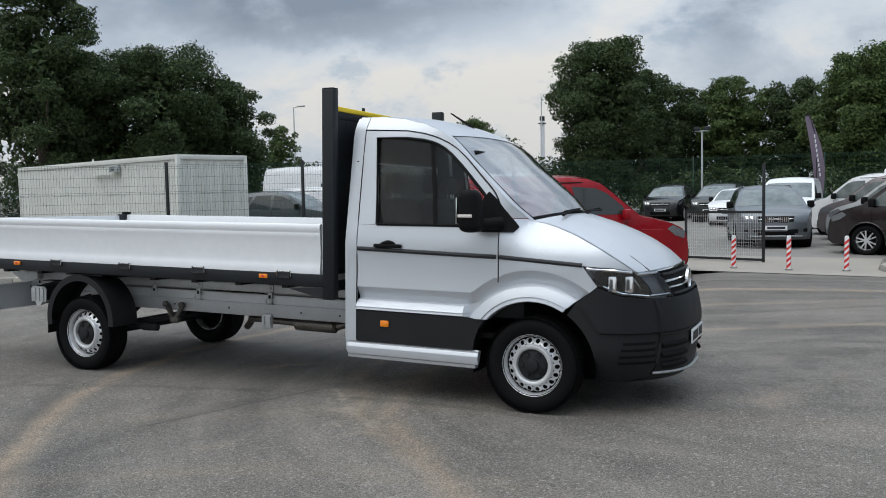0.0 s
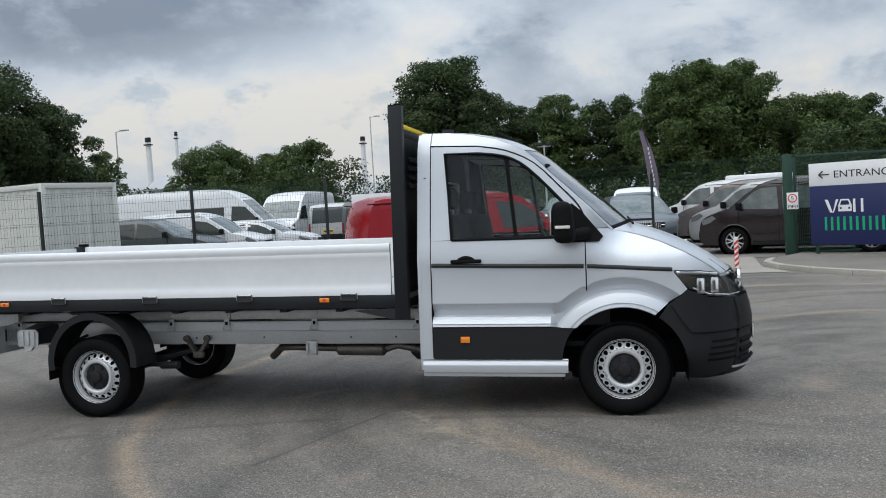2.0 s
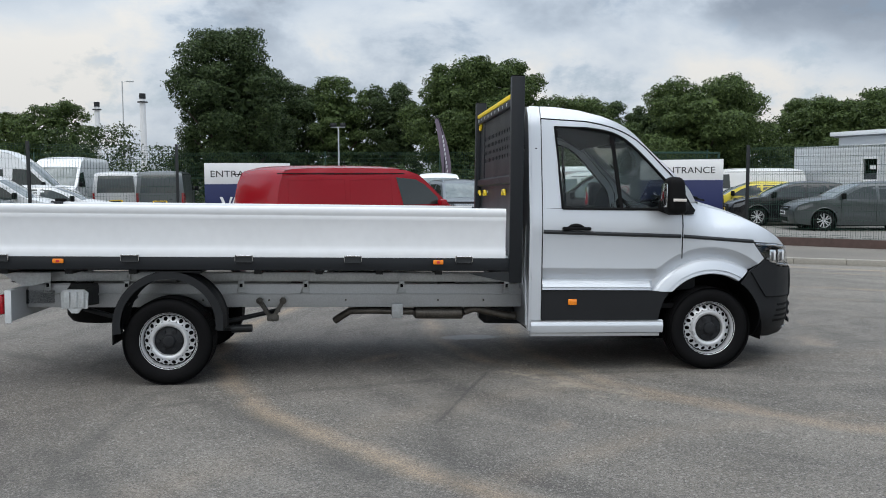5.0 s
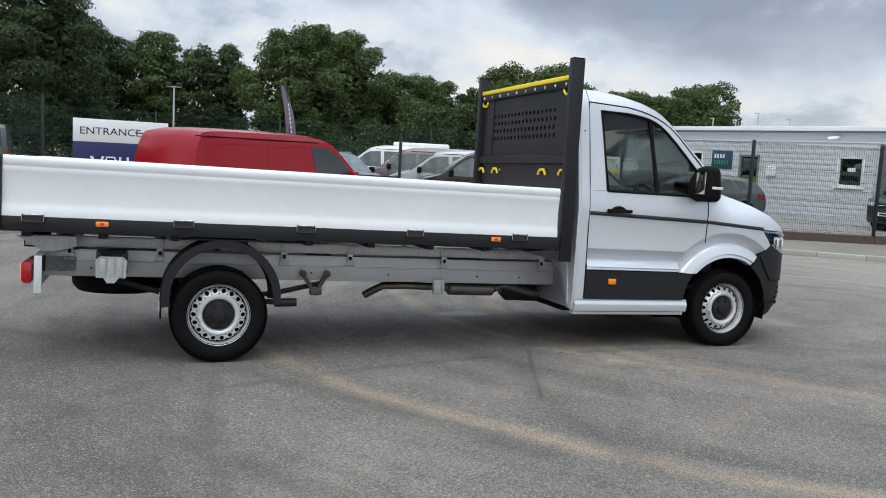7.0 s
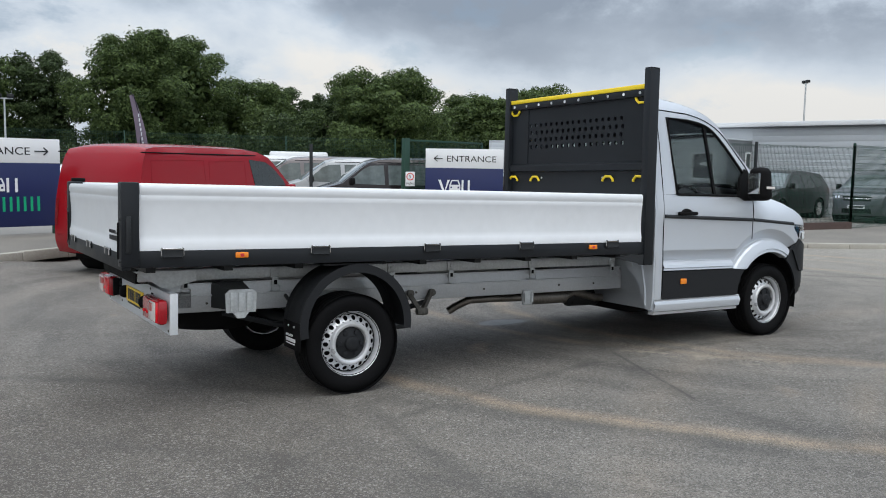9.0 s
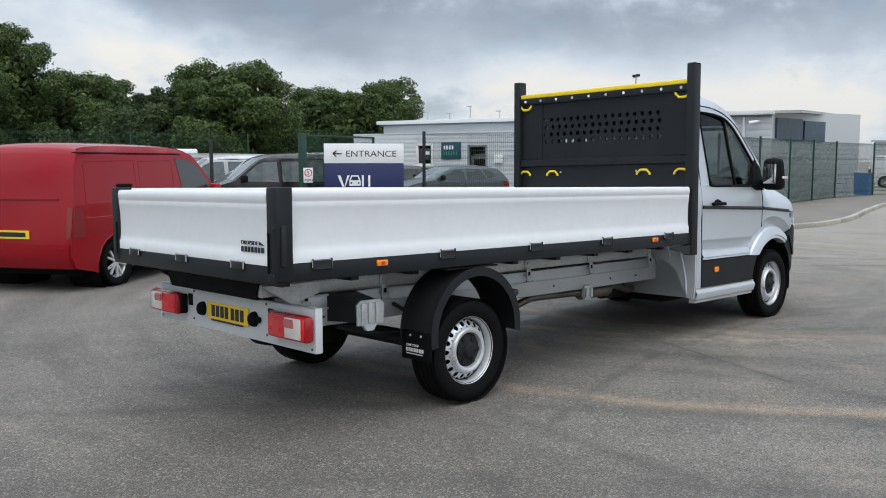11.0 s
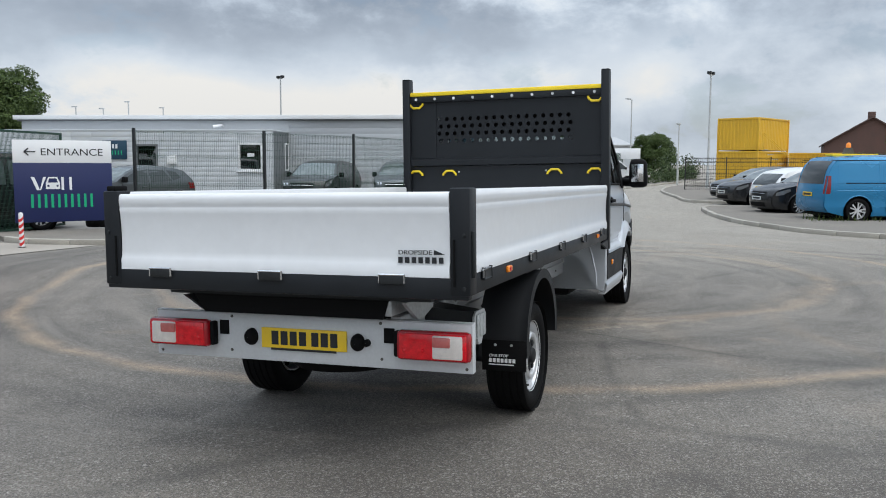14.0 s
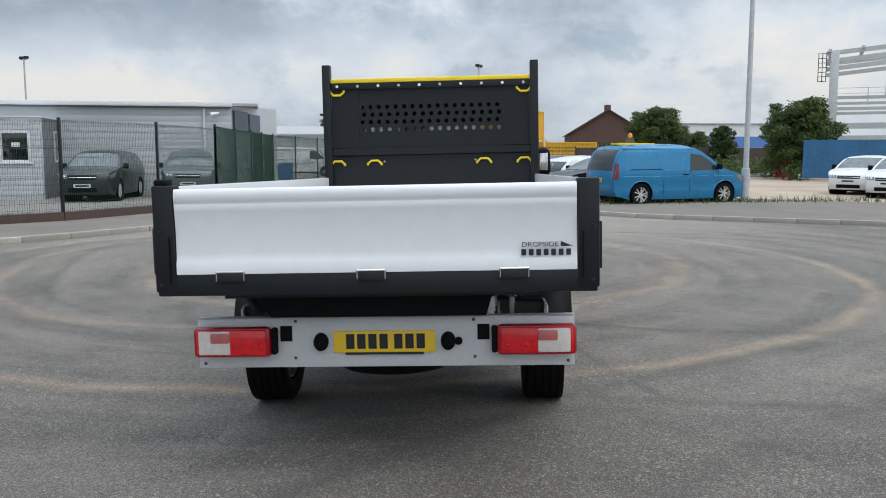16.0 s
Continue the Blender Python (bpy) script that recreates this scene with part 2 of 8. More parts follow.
    # sandy turning rings: centre x, centre y, radius, half width, strength
    sep = nt.nodes.new("ShaderNodeSeparateXYZ")
    nt.links.new(pos.outputs["Object"], sep.inputs[0])
    wob = op("MULTIPLY", op("SUBTRACT", noise_of(0.9, 5), 0.5), 0.42)
    patchy = span(noise_of(1.3, 7, 0.65), 0.34, 0.54, 0.15, 1.0)
    total = None
    for cx, cy, rad, half, power in ((6.48, 1.04, 6.31, 0.16, 1.0), (6.85, 0.45, 3.75, 0.17, 0.72), (7.05, 1.53, 4.74, 0.15, 0.6), (4.6, -5.8, 3.3, 0.20, 0.25), (7.0, -9.5, 9.0, 0.3, 0.20)):
        dx, dy = op("SUBTRACT", sep.outputs[0], cx), op("SUBTRACT", sep.outputs[1], cy)
        d = op("SQRT", op("ADD", op("MULTIPLY", dx, dx), op("MULTIPLY", dy, dy)))
        d = op("ABSOLUTE", op("ADD", op("SUBTRACT", d, rad), wob))
        ring = op("MULTIPLY", op("MULTIPLY", span(d, half, 0.0), patchy), power)
        total = ring if total is None else op("MAXIMUM", total, ring)
    spots = op("MULTIPLY", span(noise_of(0.9, 4, 0.5, 0.8), 0.66, 0.74), 0.4)
    sand = op("MULTIPLY", op("MAXIMUM", total, spots), op("MULTIPLY", span(specks, 0.35, 0.6, 0.45, 1.0), span(small_chip, 0.1, 0.8, 0.35, 1.0)))
    stone = blend(sand, stone, (0.41, 0.312, 0.215))
    # dark rubber arcs
    arcs = None
    for cx, cy, rad, half in ((6.41, -2.96, 4.41, 0.15), (8.64, -2.93, 8.82, 0.13), (5.48, -2.84, 5.98, 0.15), (-9.0, -9.5, 11.0, 0.16), (-9.3, -9.3, 12.4, 0.18), (3.4, -10.0, 9.0, 0.08)):
        dx, dy = op("SUBTRACT", sep.outputs[0], cx), op("SUBTRACT", sep.outputs[1], cy)
        d = op("SQRT", op("ADD", op("MULTIPLY", dx, dx), op("MULTIPLY", dy, dy)))
        d = op("ABSOLUTE", op("ADD", op("SUBTRACT", d, rad), op("MULTIPLY", wob, 0.5)))
        ring = op("MULTIPLY", span(d, half, 0.0), 0.5)
        arcs = ring if arcs is None else op("MAXIMUM", arcs, ring)
    stretch_mask = span(noise_of(0.35, 4, 0.5, 0.3), 0.38, 0.54)
    stone = blend(op("MULTIPLY", op("MULTIPLY", arcs, patchy), stretch_mask), stone, (0.060, 0.057, 0.053))
    # fine cracks
    vor = nt.nodes.new("ShaderNodeTexVoronoi")
    vor.feature = "DISTANCE_TO_EDGE"
    vor.inputs["Scale"].default_value = 0.22
    warp = nt.nodes.new("ShaderNodeVectorMath")
    warp.operation = "ADD"
    wn = nt.nodes.new("ShaderNodeTexNoise")
    wn.inputs["Scale"].default_value = 1.3
    wn.inputs["Detail"].default_value = 6
    nt.links.new(pos.outputs["Object"], wn.inputs["Vector"])
    nt.links.new(pos.outputs["Object"], warp.inputs[0])
    nt.links.new(wn.outputs["Color"], warp.inputs[1])
    nt.links.new(warp.outputs[0], vor.inputs["Vector"])
    crack = op("MULTIPLY", span(vor.outputs[0], 0.004, 0.001), span(broad, 0.56, 0.64, 0, 0.25))
    stone = blend(crack, stone, (0.05, 0.05, 0.05))

    def strip(x0, y0, x1, y1, half, wobble):
        """1 along a straight stretch of the ground, falling to 0 at half its width."""
        long_ = math.hypot(x1 - x0, y1 - y0)
        ux, uy = (x1 - x0) / long_, (y1 - y0) / long_
        sx, sy = op("SUBTRACT", sep.outputs[0], x0), op("SUBTRACT", sep.outputs[1], y0)
        run = op("ADD", op("MULTIPLY", sx, ux), op("MULTIPLY", sy, uy))
        away = op("ABSOLUTE", op("ADD", op("SUBTRACT", op("MULTIPLY", sx, -uy), op("MULTIPLY", sy, -ux)), op("MULTIPLY", wob, wobble)))
        ends = op("MULTIPLY", span(run, 0.0, 0.15), span(run, long_, long_ - 0.15))
        return op("MULTIPLY", span(away, half, 0.0), ends)
    # a long open joint and a scatter of sand beside the truck
    stone = blend(op("MULTIPLY", strip(1.99, -2.36, 2.62, -0.78, 0.028, 0.3), 0.55), stone, (0.035, 0.034, 0.033))
    scatter = op("MULTIPLY", strip(2.70, -0.75, 3.62, -1.92, 0.22, 0.8), span(noise_of(5.5, 6, 0.7), 0.47, 0.60))
    stone = blend(op("MULTIPLY", scatter, 0.8), stone, (0.36, 0.31, 0.245))
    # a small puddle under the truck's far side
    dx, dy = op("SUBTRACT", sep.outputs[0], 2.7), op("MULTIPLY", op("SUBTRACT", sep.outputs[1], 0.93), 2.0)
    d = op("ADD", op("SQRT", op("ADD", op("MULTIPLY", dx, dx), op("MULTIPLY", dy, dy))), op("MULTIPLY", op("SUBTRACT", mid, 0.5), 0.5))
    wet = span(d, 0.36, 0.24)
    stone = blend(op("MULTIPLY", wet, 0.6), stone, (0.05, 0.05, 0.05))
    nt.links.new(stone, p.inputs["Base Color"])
    dry = span(mid, 0.3, 0.7, 0.80, 0.95)
    nt.links.new(op("MULTIPLY", dry, op("SUBTRACT", 1.0, op("MULTIPLY", wet, 0.5))), p.inputs["Roughness"])
    bump = nt.nodes.new("ShaderNodeBump")
    bump.inputs["Strength"].default_value, bump.inputs["Distance"].default_value = 0.8, 0.008
    nt.links.new(op("ADD", op("ADD", grain, op("MULTIPLY", small_chip, 0.5)), op("MULTIPLY", specks, 0.5)), bump.inputs["Height"])
    nt.links.new(op("SUBTRACT", 0.8, op("MULTIPLY", wet, 0.78)), bump.inputs["Strength"])
    nt.links.new(bump.outputs[0], p.inputs["Normal"])
    return m


ASPHALT = asphalt()
PAVING = material("pavement tarmac", (0.17, 0.155, 0.135), 0.9, vary=0.25, scale=0.8, fine=70, bump=0.5)
APRON = material("concrete apron", (0.30, 0.275, 0.24), 0.9, vary=0.16, scale=0.5, fine=60, bump=0.3)
YARD = material("yard tarmac", (0.20, 0.19, 0.175), 0.9, vary=0.2, scale=0.4, fine=60, bump=0.3)
DIRT = material("sandy ground", (0.38, 0.31, 0.24), 0.95, vary=0.25, scale=0.3, fine=20, bump=0.5)
KERB = material("concrete kerb", (0.34, 0.32, 0.28), 0.9, vary=0.2, scale=3, fine=50, bump=0.4, random_tint=0.15)
CLADDING = material("pale grey cladding", (0.55, 0.575, 0.60), 0.45, 0.1, vary=0.05, scale=0.7, fine=30)
GREY_TRIM_AND_SHADE = material("mid grey trim and wall shade", (0.17, 0.18, 0.19), 0.5, 0.1, vary=0.06, scale=0.7, fine=30)
FASCIA = material("white roof trim", (0.72, 0.73, 0.74), 0.4, vary=0.05, scale=1, fine=30)
SHEET_ROOF = material("grey sheet roof", (0.42, 0.43, 0.44), 0.5, 0.2, vary=0.08, scale=0.4, fine=12)
GREEN = material("dark green powder coat", (0.012, 0.05, 0.032), 0.45, vary=0.12, scale=4, fine=60)
BLACK_STEEL = material("black powder coated steel", (0.022, 0.024, 0.026), 0.42, vary=0.2, scale=5, fine=120, bump=0.1)
ANTHRACITE = material("anthracite powder coat", (0.013, 0.015, 0.018), 0.42, 0.0, vary=0.14, scale=3, fine=160, bump=0.12)
GALV = material("galvanised steel", (0.52, 0.54, 0.545), 0.42, 0.35, vary=0.16, scale=9, fine=60, rough_vary=0.25)
ALU = material("mill finish aluminium", (0.50, 0.515, 0.53), 0.40, 0.40, vary=0.10, scale=3, fine=90, rough_vary=0.2)
WHITE_PANEL = material("white coated aluminium", (0.735, 0.75, 0.77), 0.34, 0.0, vary=0.03, scale=1.2, fine=14, coat=0.3)
SILVER = paint("light silver metallic paint", (0.585, 0.615, 0.655), metal=0.35, rough=0.34)
LAMP_GREY = material("grey lamp reflector", (0.11, 0.115, 0.12), 0.3, 0.5, vary=0.3, scale=25, fine=120)
PLASTIC = material("dark grey moulded plastic", (0.013, 0.014, 0.016), 0.55, vary=0.12, scale=4, fine=300, bump=0.15)
BLACK = material("matt black", (0.006, 0.006, 0.0065), 0.7, vary=0.2, scale=5, fine=80)
RUBBER = material("tyre rubber", (0.005, 0.005, 0.0055), 0.7, vary=0.25, scale=6, fine=90, bump=0.25)
STEEL_RIM = material("silver painted steel wheel", (0.66, 0.67, 0.685), 0.30, 0.45, vary=0.08, scale=12, fine=90)
CHROME = material("chrome", (0.75, 0.76, 0.77), 0.12, 1.0, vary=0.03, scale=20, fine=90)
CAST = material("oily cast iron", (0.10, 0.095, 0.085), 0.6, 0.4, vary=0.3, scale=15, fine=80, bump=0.3)
EXHAUST = material("exhaust steel", (0.20, 0.185, 0.165), 0.45, 0.8, vary=0.25, scale=10, fine=60)
YELLOW = material("yellow powder coat", (0.86, 0.62, 0.02), 0.45, vary=0.06, scale=6, fine=90)
AMBER = material("amber lens", (0.90, 0.25, 0.01), 0.25, vary=0.08, scale=30, fine=200, coat=0.6)
RED_LENS = material("red lens", (0.70, 0.003, 0.012), 0.14, vary=0.25, scale=30, fine=220, bump=0.05, coat=0.5)
RED_HOUSING = material("dark red lamp housing", (0.36, 0.003, 0.010), 0.2, vary=0.2, scale=30, fine=200, coat=0.4)
BOARD = material("pale grey coated sheet", (0.64, 0.66, 0.68), 0.45, 0.15, vary=0.05, scale=3, fine=60)
ROSE_LENS = material("pale red lens", (0.52, 0.13, 0.12), 0.2, vary=0.2, scale=40, fine=300, coat=0.6)
WHITE_LENS = material("white lens", (0.72, 0.66, 0.62), 0.25, vary=0.1, scale=40, fine=300, coat=0.6)
PLATE_YELLOW = material("yellow reflective plate", (0.93, 0.62, 0.03), 0.4, vary=0.03, scale=20, fine=300)
WHITE = material("white gloss", (0.78, 0.79, 0.80), 0.4, vary=0.03, scale=5, fine=60)
NAVY = material("navy printed panel", (0.008, 0.016, 0.085), 0.4, vary=0.05, scale=3, fine=60)
TEAL = material("dark teal printed panel", (0.012, 0.05, 0.09), 0.4, vary=0.05, scale=3, fine=60)
SIGN_GREEN = material("green print", (0.0, 0.36, 0.17), 0.45, vary=0.04, scale=5, fine=60)
INK = material("black print", (0.015, 0.016, 0.02), 0.5, vary=0.1, scale=10, fine=90)
RED_PRINT = material("red print", (0.62, 0.03, 0.03), 0.45, vary=0.06, scale=10, fine=90)
PURPLE = material("faded purple cloth", (0.16, 0.125, 0.165), 0.8, vary=0.1, scale=3, fine=80)
CABIN = material("cream corrugated steel", (0.60, 0.61, 0.57), 0.55, 0.0, vary=0.1, scale=1.0, fine=25)
YELLOW_STEEL = material("yellow site container", (0.66, 0.39, 0.025), 0.5, vary=0.1, scale=0.8, fine=20)
ROOF_TILE = material("dark brown roof tile", (0.085, 0.055, 0.048), 0.85, vary=0.2, scale=1.2, fine=12, bump=0.3)
BRICK_FAR = material("brown brick", (0.095, 0.056, 0.048), 0.9, vary=0.2, scale=1.2, fine=12, bump=0.3)
HOARDING = material("dark brown boarding", (0.055, 0.042, 0.038), 0.85, vary=0.35, scale=0.8, fine=8, bump=0.2)
BLUE_BAND = material("blue cladding", (0.09, 0.22, 0.50), 0.5, vary=0.08, scale=1, fine=12)
BLUE_NET = material("blue debris netting", (0.03, 0.12, 0.25), 0.8, vary=0.25, scale=1, fine=12)
CONCRETE = material("pale concrete", (0.36, 0.37, 0.37), 0.85, vary=0.12, scale=0.6, fine=20, bump=0.2)
BARK = material("bark", (0.075, 0.06, 0.045), 0.95, vary=0.3, scale=4, fine=30, bump=0.8)
SEAT = material("dark seat cloth", (0.022, 0.022, 0.025), 0.9, vary=0.2, scale=10, fine=200, bump=0.2)
for m in (PLASTIC, RUBBER, BLACK, ANTHRACITE, BLACK_STEEL, SEAT):
    m.node_tree.nodes["Principled BSDF"].inputs["Specular IOR Level"].default_value = 0.28
for m in (RUBBER, BLACK, SEAT):
    m.node_tree.nodes["Principled BSDF"].inputs["Specular IOR Level"].default_value = 0.12
CAR_GLASS = material("dark car glass", (0.028, 0.034, 0.034), 0.05, 0.0, vary=0.05, scale=2, fine=30, coat=0.4)
LENS = glass("clear lamp lens", (0.96, 0.97, 0.98), 0.06)
SCREEN_GLASS = glass("windscreen glass", (0.66, 0.72, 0.71), 0.60, 0.10)
SILVER.node_tree.nodes["Principled BSDF"].inputs["Coat Weight"].default_value = 0.3
CLEAR = glass("clear window glass", (0.93, 0.96, 0.95), 0.022)
ROOM_GLASS = glass("office window glass", (0.10, 0.11, 0.12), 0.12)


# ---- mesh tools ----
def ear_clip(poly):
    """Triangles, as index triples, that fill a simple outline."""
    def turn(a, b, c):
        return (b[0] - a[0]) * (c[1] - a[1]) - (b[1] - a[1]) * (c[0] - a[0])
    idx = list(range(len(poly)))
    if sum(poly[i - 1][0] * poly[i][1] - poly[i][0] * poly[i - 1][1] for i in idx) < 0:
        idx.reverse()
    out = []
    while len(idx) > 3:
        best = None
        for k in range(len(idx)):
            i, j, l = idx[k - 1], idx[k], idx[(k + 1) % len(idx)]
            a, b, c = poly[i], poly[j], poly[l]
            area = turn(a, b, c)
            if area <= 1e-10:
                continue
            if any(turn(a, b, poly[m]) >= 0 and turn(b, c, poly[m]) >= 0 and turn(c, a, poly[m]) >= 0 for m in idx if m not in (i, j, l)):
                continue
            longest = max(math.dist(a, b), math.dist(b, c), math.dist(c, a))
            if best is None or area / longest ** 2 > best[0]:
                best = (area / longest ** 2, k, (i, j, l))
        if best is None:
            break
        out.append(best[2])
        idx.pop(best[1])
    out.append(tuple(idx[:3]))
    return out


class Geo:
    """Gathers vertices and faces of one mesh."""

    def __init__(self):
        self.v, self.f = [], []

    def add(self, verts, faces, m=None):
        n = len(self.v)
        self.v += [tuple(m @ Vector(p)) if m else tuple(p) for p in verts]
        self.f += [tuple(n + i for i in face) for face in faces]
        return self

    def box(self, a, b, bevel=0.0, m=None):
        bm = bmesh.new()
        bmesh.ops.create_cube(bm, size=1)
        for v in bm.verts:
            v.co = [(a[i] + b[i]) / 2 + v.co[i] * (b[i] - a[i]) for i in range(3)]
        if bevel:
            bmesh.ops.bevel(bm, geom=list(bm.edges), offset=bevel, segments=2, affect="EDGES", profile=0.5)
        return self.bm(bm, m)

    def bm(self, bm, m=None):
        bm.verts.index_update()
        self.add([v.co[:] for v in bm.verts], [[v.index for v in f.verts] for f in bm.faces], m)
        bm.free()
        return self

    def bar(self, p, q, w, h=None, up=(0, 0, 1)):
        """A rectangular bar from p to q."""
        h = w if h is None else h
        p, q = Vector(p), Vector(q)
        d = (q - p).normalized()
        s = d.cross(Vector(up))
        if s.length < 1e-4:
            s = d.cross(Vector((1, 0, 0)))
        s.normalize()
        u = s.cross(d)
        c = [s * w / 2 * i + u * h / 2 * j for i, j in ((-1, -1), (1, -1), (1, 1), (-1, 1))]
        return self.add([p + k for k in c] + [q + k for k in c], [(0, 1, 2, 3), (7, 6, 5, 4), (0, 4, 5, 1), (1, 5, 6, 2), (2, 6, 7, 3), (3, 7, 4, 0)])

    def tube(self, pts, r, seg=10, caps=True):
        pts = [Vector(p) for p in pts]
        rs = r if isinstance(r, (list, tuple)) else [r] * len(pts)
        verts, faces = [], []
        ref = Vector((0, 0, 1))
        for i, p in enumerate(pts):
            d = (pts[min(i + 1, len(pts) - 1)] - pts[max(i - 1, 0)]).normalized()
            s = d.cross(ref)
            if s.length < 0.05:
                s = d.cross(Vector((1, 0, 0)))
            s.normalize()
            u = s.cross(d)
            verts += [p + rs[i] * (s * math.cos(2 * math.pi * k / seg) + u * math.sin(2 * math.pi * k / seg)) for k in range(seg)]
        for i in range(len(pts) - 1):
            for k in range(seg):
                a, b = i * seg + k, i * seg + (k + 1) % seg
                faces.append((a, b, b + seg, a + seg))
        if caps:
            faces.append(tuple(range(seg - 1, -1, -1)))
            faces.append(tuple((len(pts) - 1) * seg + k for k in range(seg)))
        return self.add(verts, faces)

    def lathe(self, prof, seg=40, m=None, closed=False):
        """Profile of (radius, y) turned about the y axis."""
        verts, faces = [], []
        for r, y in prof:
            verts += [(r * math.cos(2 * math.pi * k / seg), y, r * math.sin(2 * math.pi * k / seg)) for k in range(seg)]
        n = len(prof)
        for i in range(n if closed else n - 1):
            for k in range(seg):
                j = (i + 1) % n
                faces.append((i * seg + k, i * seg + (k + 1) % seg, j * seg + (k + 1) % seg, j * seg + k))
        return self.add(verts, faces, m)

    def grid(self, fn, nu, nv, m=None):
        verts = [fn(i / nu, j / nv) for i in range(nu + 1) for j in range(nv + 1)]
        faces = [(i * (nv + 1) + j, (i + 1) * (nv + 1) + j, (i + 1) * (nv + 1) + j + 1, i * (nv + 1) + j + 1) for i in range(nu) for j in range(nv)]
        return self.add(verts, faces, m)

    def prism(self, poly, lo, hi, plane="xz", m=None):
        """A flat outline pushed from lo to hi along the third axis."""
        def at(p, d):
            return {"xz": (p[0], d, p[1]), "yz": (d, p[0], p[1]), "xy": (p[0], p[1], d)}[plane]
        n = len(poly)
        bm = bmesh.new()
        a = [bm.verts.new(at(p, lo)) for p in poly]
        b = [bm.verts.new(at(p, hi)) for p in poly]
        bm.faces.new(a)
        bm.faces.new(list(reversed(b)))
        for i in range(n):
            bm.faces.new((a[i], b[i], b[(i + 1) % n], a[(i + 1) % n]))
        bmesh.ops.triangulate(bm, faces=[f for f in bm.faces if len(f.verts) > 4])
        return self.bm(bm, m)

    def extrude_along(self, section, pts, flip=1):
        """Section of (across, up) swept along a path in the plan."""
        pts = [Vector((*p[:2], p[2] if len(p) > 2 else 0)) for p in pts]
        verts, faces = [], []
        n = len(section)
        for i, p in enumerate(pts):
            d = (pts[min(i + 1, len(pts) - 1)] - pts[max(i - 1, 0)])
            d.z = 0
            d.normalize()
            s = Vector((-d.y, d.x, 0)) * flip
            verts += [p + s * a + Vector((0, 0, b)) for a, b in section]
        for i in range(len(pts) - 1):
            for k in range(n):
                faces.append((i * n + k, i * n + (k + 1) % n, (i + 1) * n + (k + 1) % n, (i + 1) * n + k))
        faces.append(tuple(range(n - 1, -1, -1)))
        faces.append(tuple((len(pts) - 1) * n + k for k in range(n)))
        return self.add(verts, faces)

    def sheet(self, poly, wide, thick=0.02, step=0.09, both=False, off=0.0, side=-1):
        """A flat outline in x and z laid on the curved flank y = side * wide(x, z), with thickness inwards."""
        bm = bmesh.new()
        corners = [bm.verts.new((p[0], 0, p[1])) for p in poly]
        for t in ear_clip(poly):
            bm.faces.new([corners[i] for i in t])
        xs, zs = [p[0] for p in poly], [p[1] for p in poly]
        for axis, vals in ((0, xs), (2, zs)):
            lo, hi = min(vals), max(vals)
            k = int((hi - lo) / step)
            for i in range(1, k + 1):
                co = [0, 0, 0]
                no = [0, 0, 0]
                co[axis], no[axis] = lo + (hi - lo) * i / (k + 1), 1
                bmesh.ops.bisect_plane(bm, geom=list(bm.verts) + list(bm.edges) + list(bm.faces), plane_co=co, plane_no=no, dist=1e-5)
        bm.verts.index_update()
        n = len(bm.verts)
        base = [v.co.copy() for v in bm.verts]
        faces = [[v.index for v in fc.verts] for fc in bm.faces]
        rim = [(e.verts[0].index, e.verts[1].index) for e in bm.edges if len(e.link_faces) == 1]
        bm.free()
        for sgn in ((side, -side) if both else (side,)):
            out = [(c.x, sgn * (wide(c.x, c.z) + off), c.z) for c in base]
            inn = [(c.x, sgn * (wide(c.x, c.z) + off - thick), c.z) for c in base]
            self.add(out + inn, faces + [[n + i for i in reversed(fc)] for fc in faces] + [(a, b, n + b, n + a) for a, b in rim])
        return self

    def mesh(self, name, mat, smooth=38):
        me = bpy.data.meshes.new(name)
        me.from_pydata(self.v, [], self.f)
        bm = bmesh.new()
        bm.from_mesh(me)
        bmesh.ops.recalc_face_normals(bm, faces=list(bm.faces))
        bm.to_mesh(me)
        bm.free()
        me.polygons.foreach_set("use_smooth", [True] * len(me.polygons))
        me.set_sharp_from_angle(angle=radians(smooth))
        me.materials.append(mat)
        return me


def part(name, geo, mat, parent, label="", smooth=38):
    """One mesh object under a thing or under a part."""
    ob = new(name, geo.mesh(name, mat, smooth) if isinstance(geo, Geo) else geo)
    ob.parent = parent
    return tagged(ob, label)


def thing(name, label, category, m=None, group="", kind=""):
    ob = new(name)
    ob.empty_display_size = 0.2
    if m is not None:
        ob.matrix_world = m
    return tagged(ob, label, category, group, kind)


def solid(name, geo, mat, label, category, m=None, group="", kind="", smooth=38):
    ob = new(name, geo.mesh(name, mat, smooth))
    if m is not None:
        ob.matrix_world = m
    return tagged(ob, label, category, group, kind)


def lettering(text, size, depth=0.004, align="LEFT"):
    """The text as a mesh, upright in the x-z plane, facing -y."""
    cu = bpy.data.curves.new("text", "FONT")
    cu.body, cu.size, cu.extrude, cu.align_x = text, size, depth / 2, align
    ob = bpy.data.objects.new("text", cu)
    scene.collection.objects.link(ob)
    bpy.context.view_layer.update()
    me = bpy.data.meshes.new_from_object(ob.evaluated_get(bpy.context.evaluated_depsgraph_get()))
    bpy.data.objects.remove(ob)
    me.transform(Matrix.Rotation(radians(90), 4, "X"))
    return me


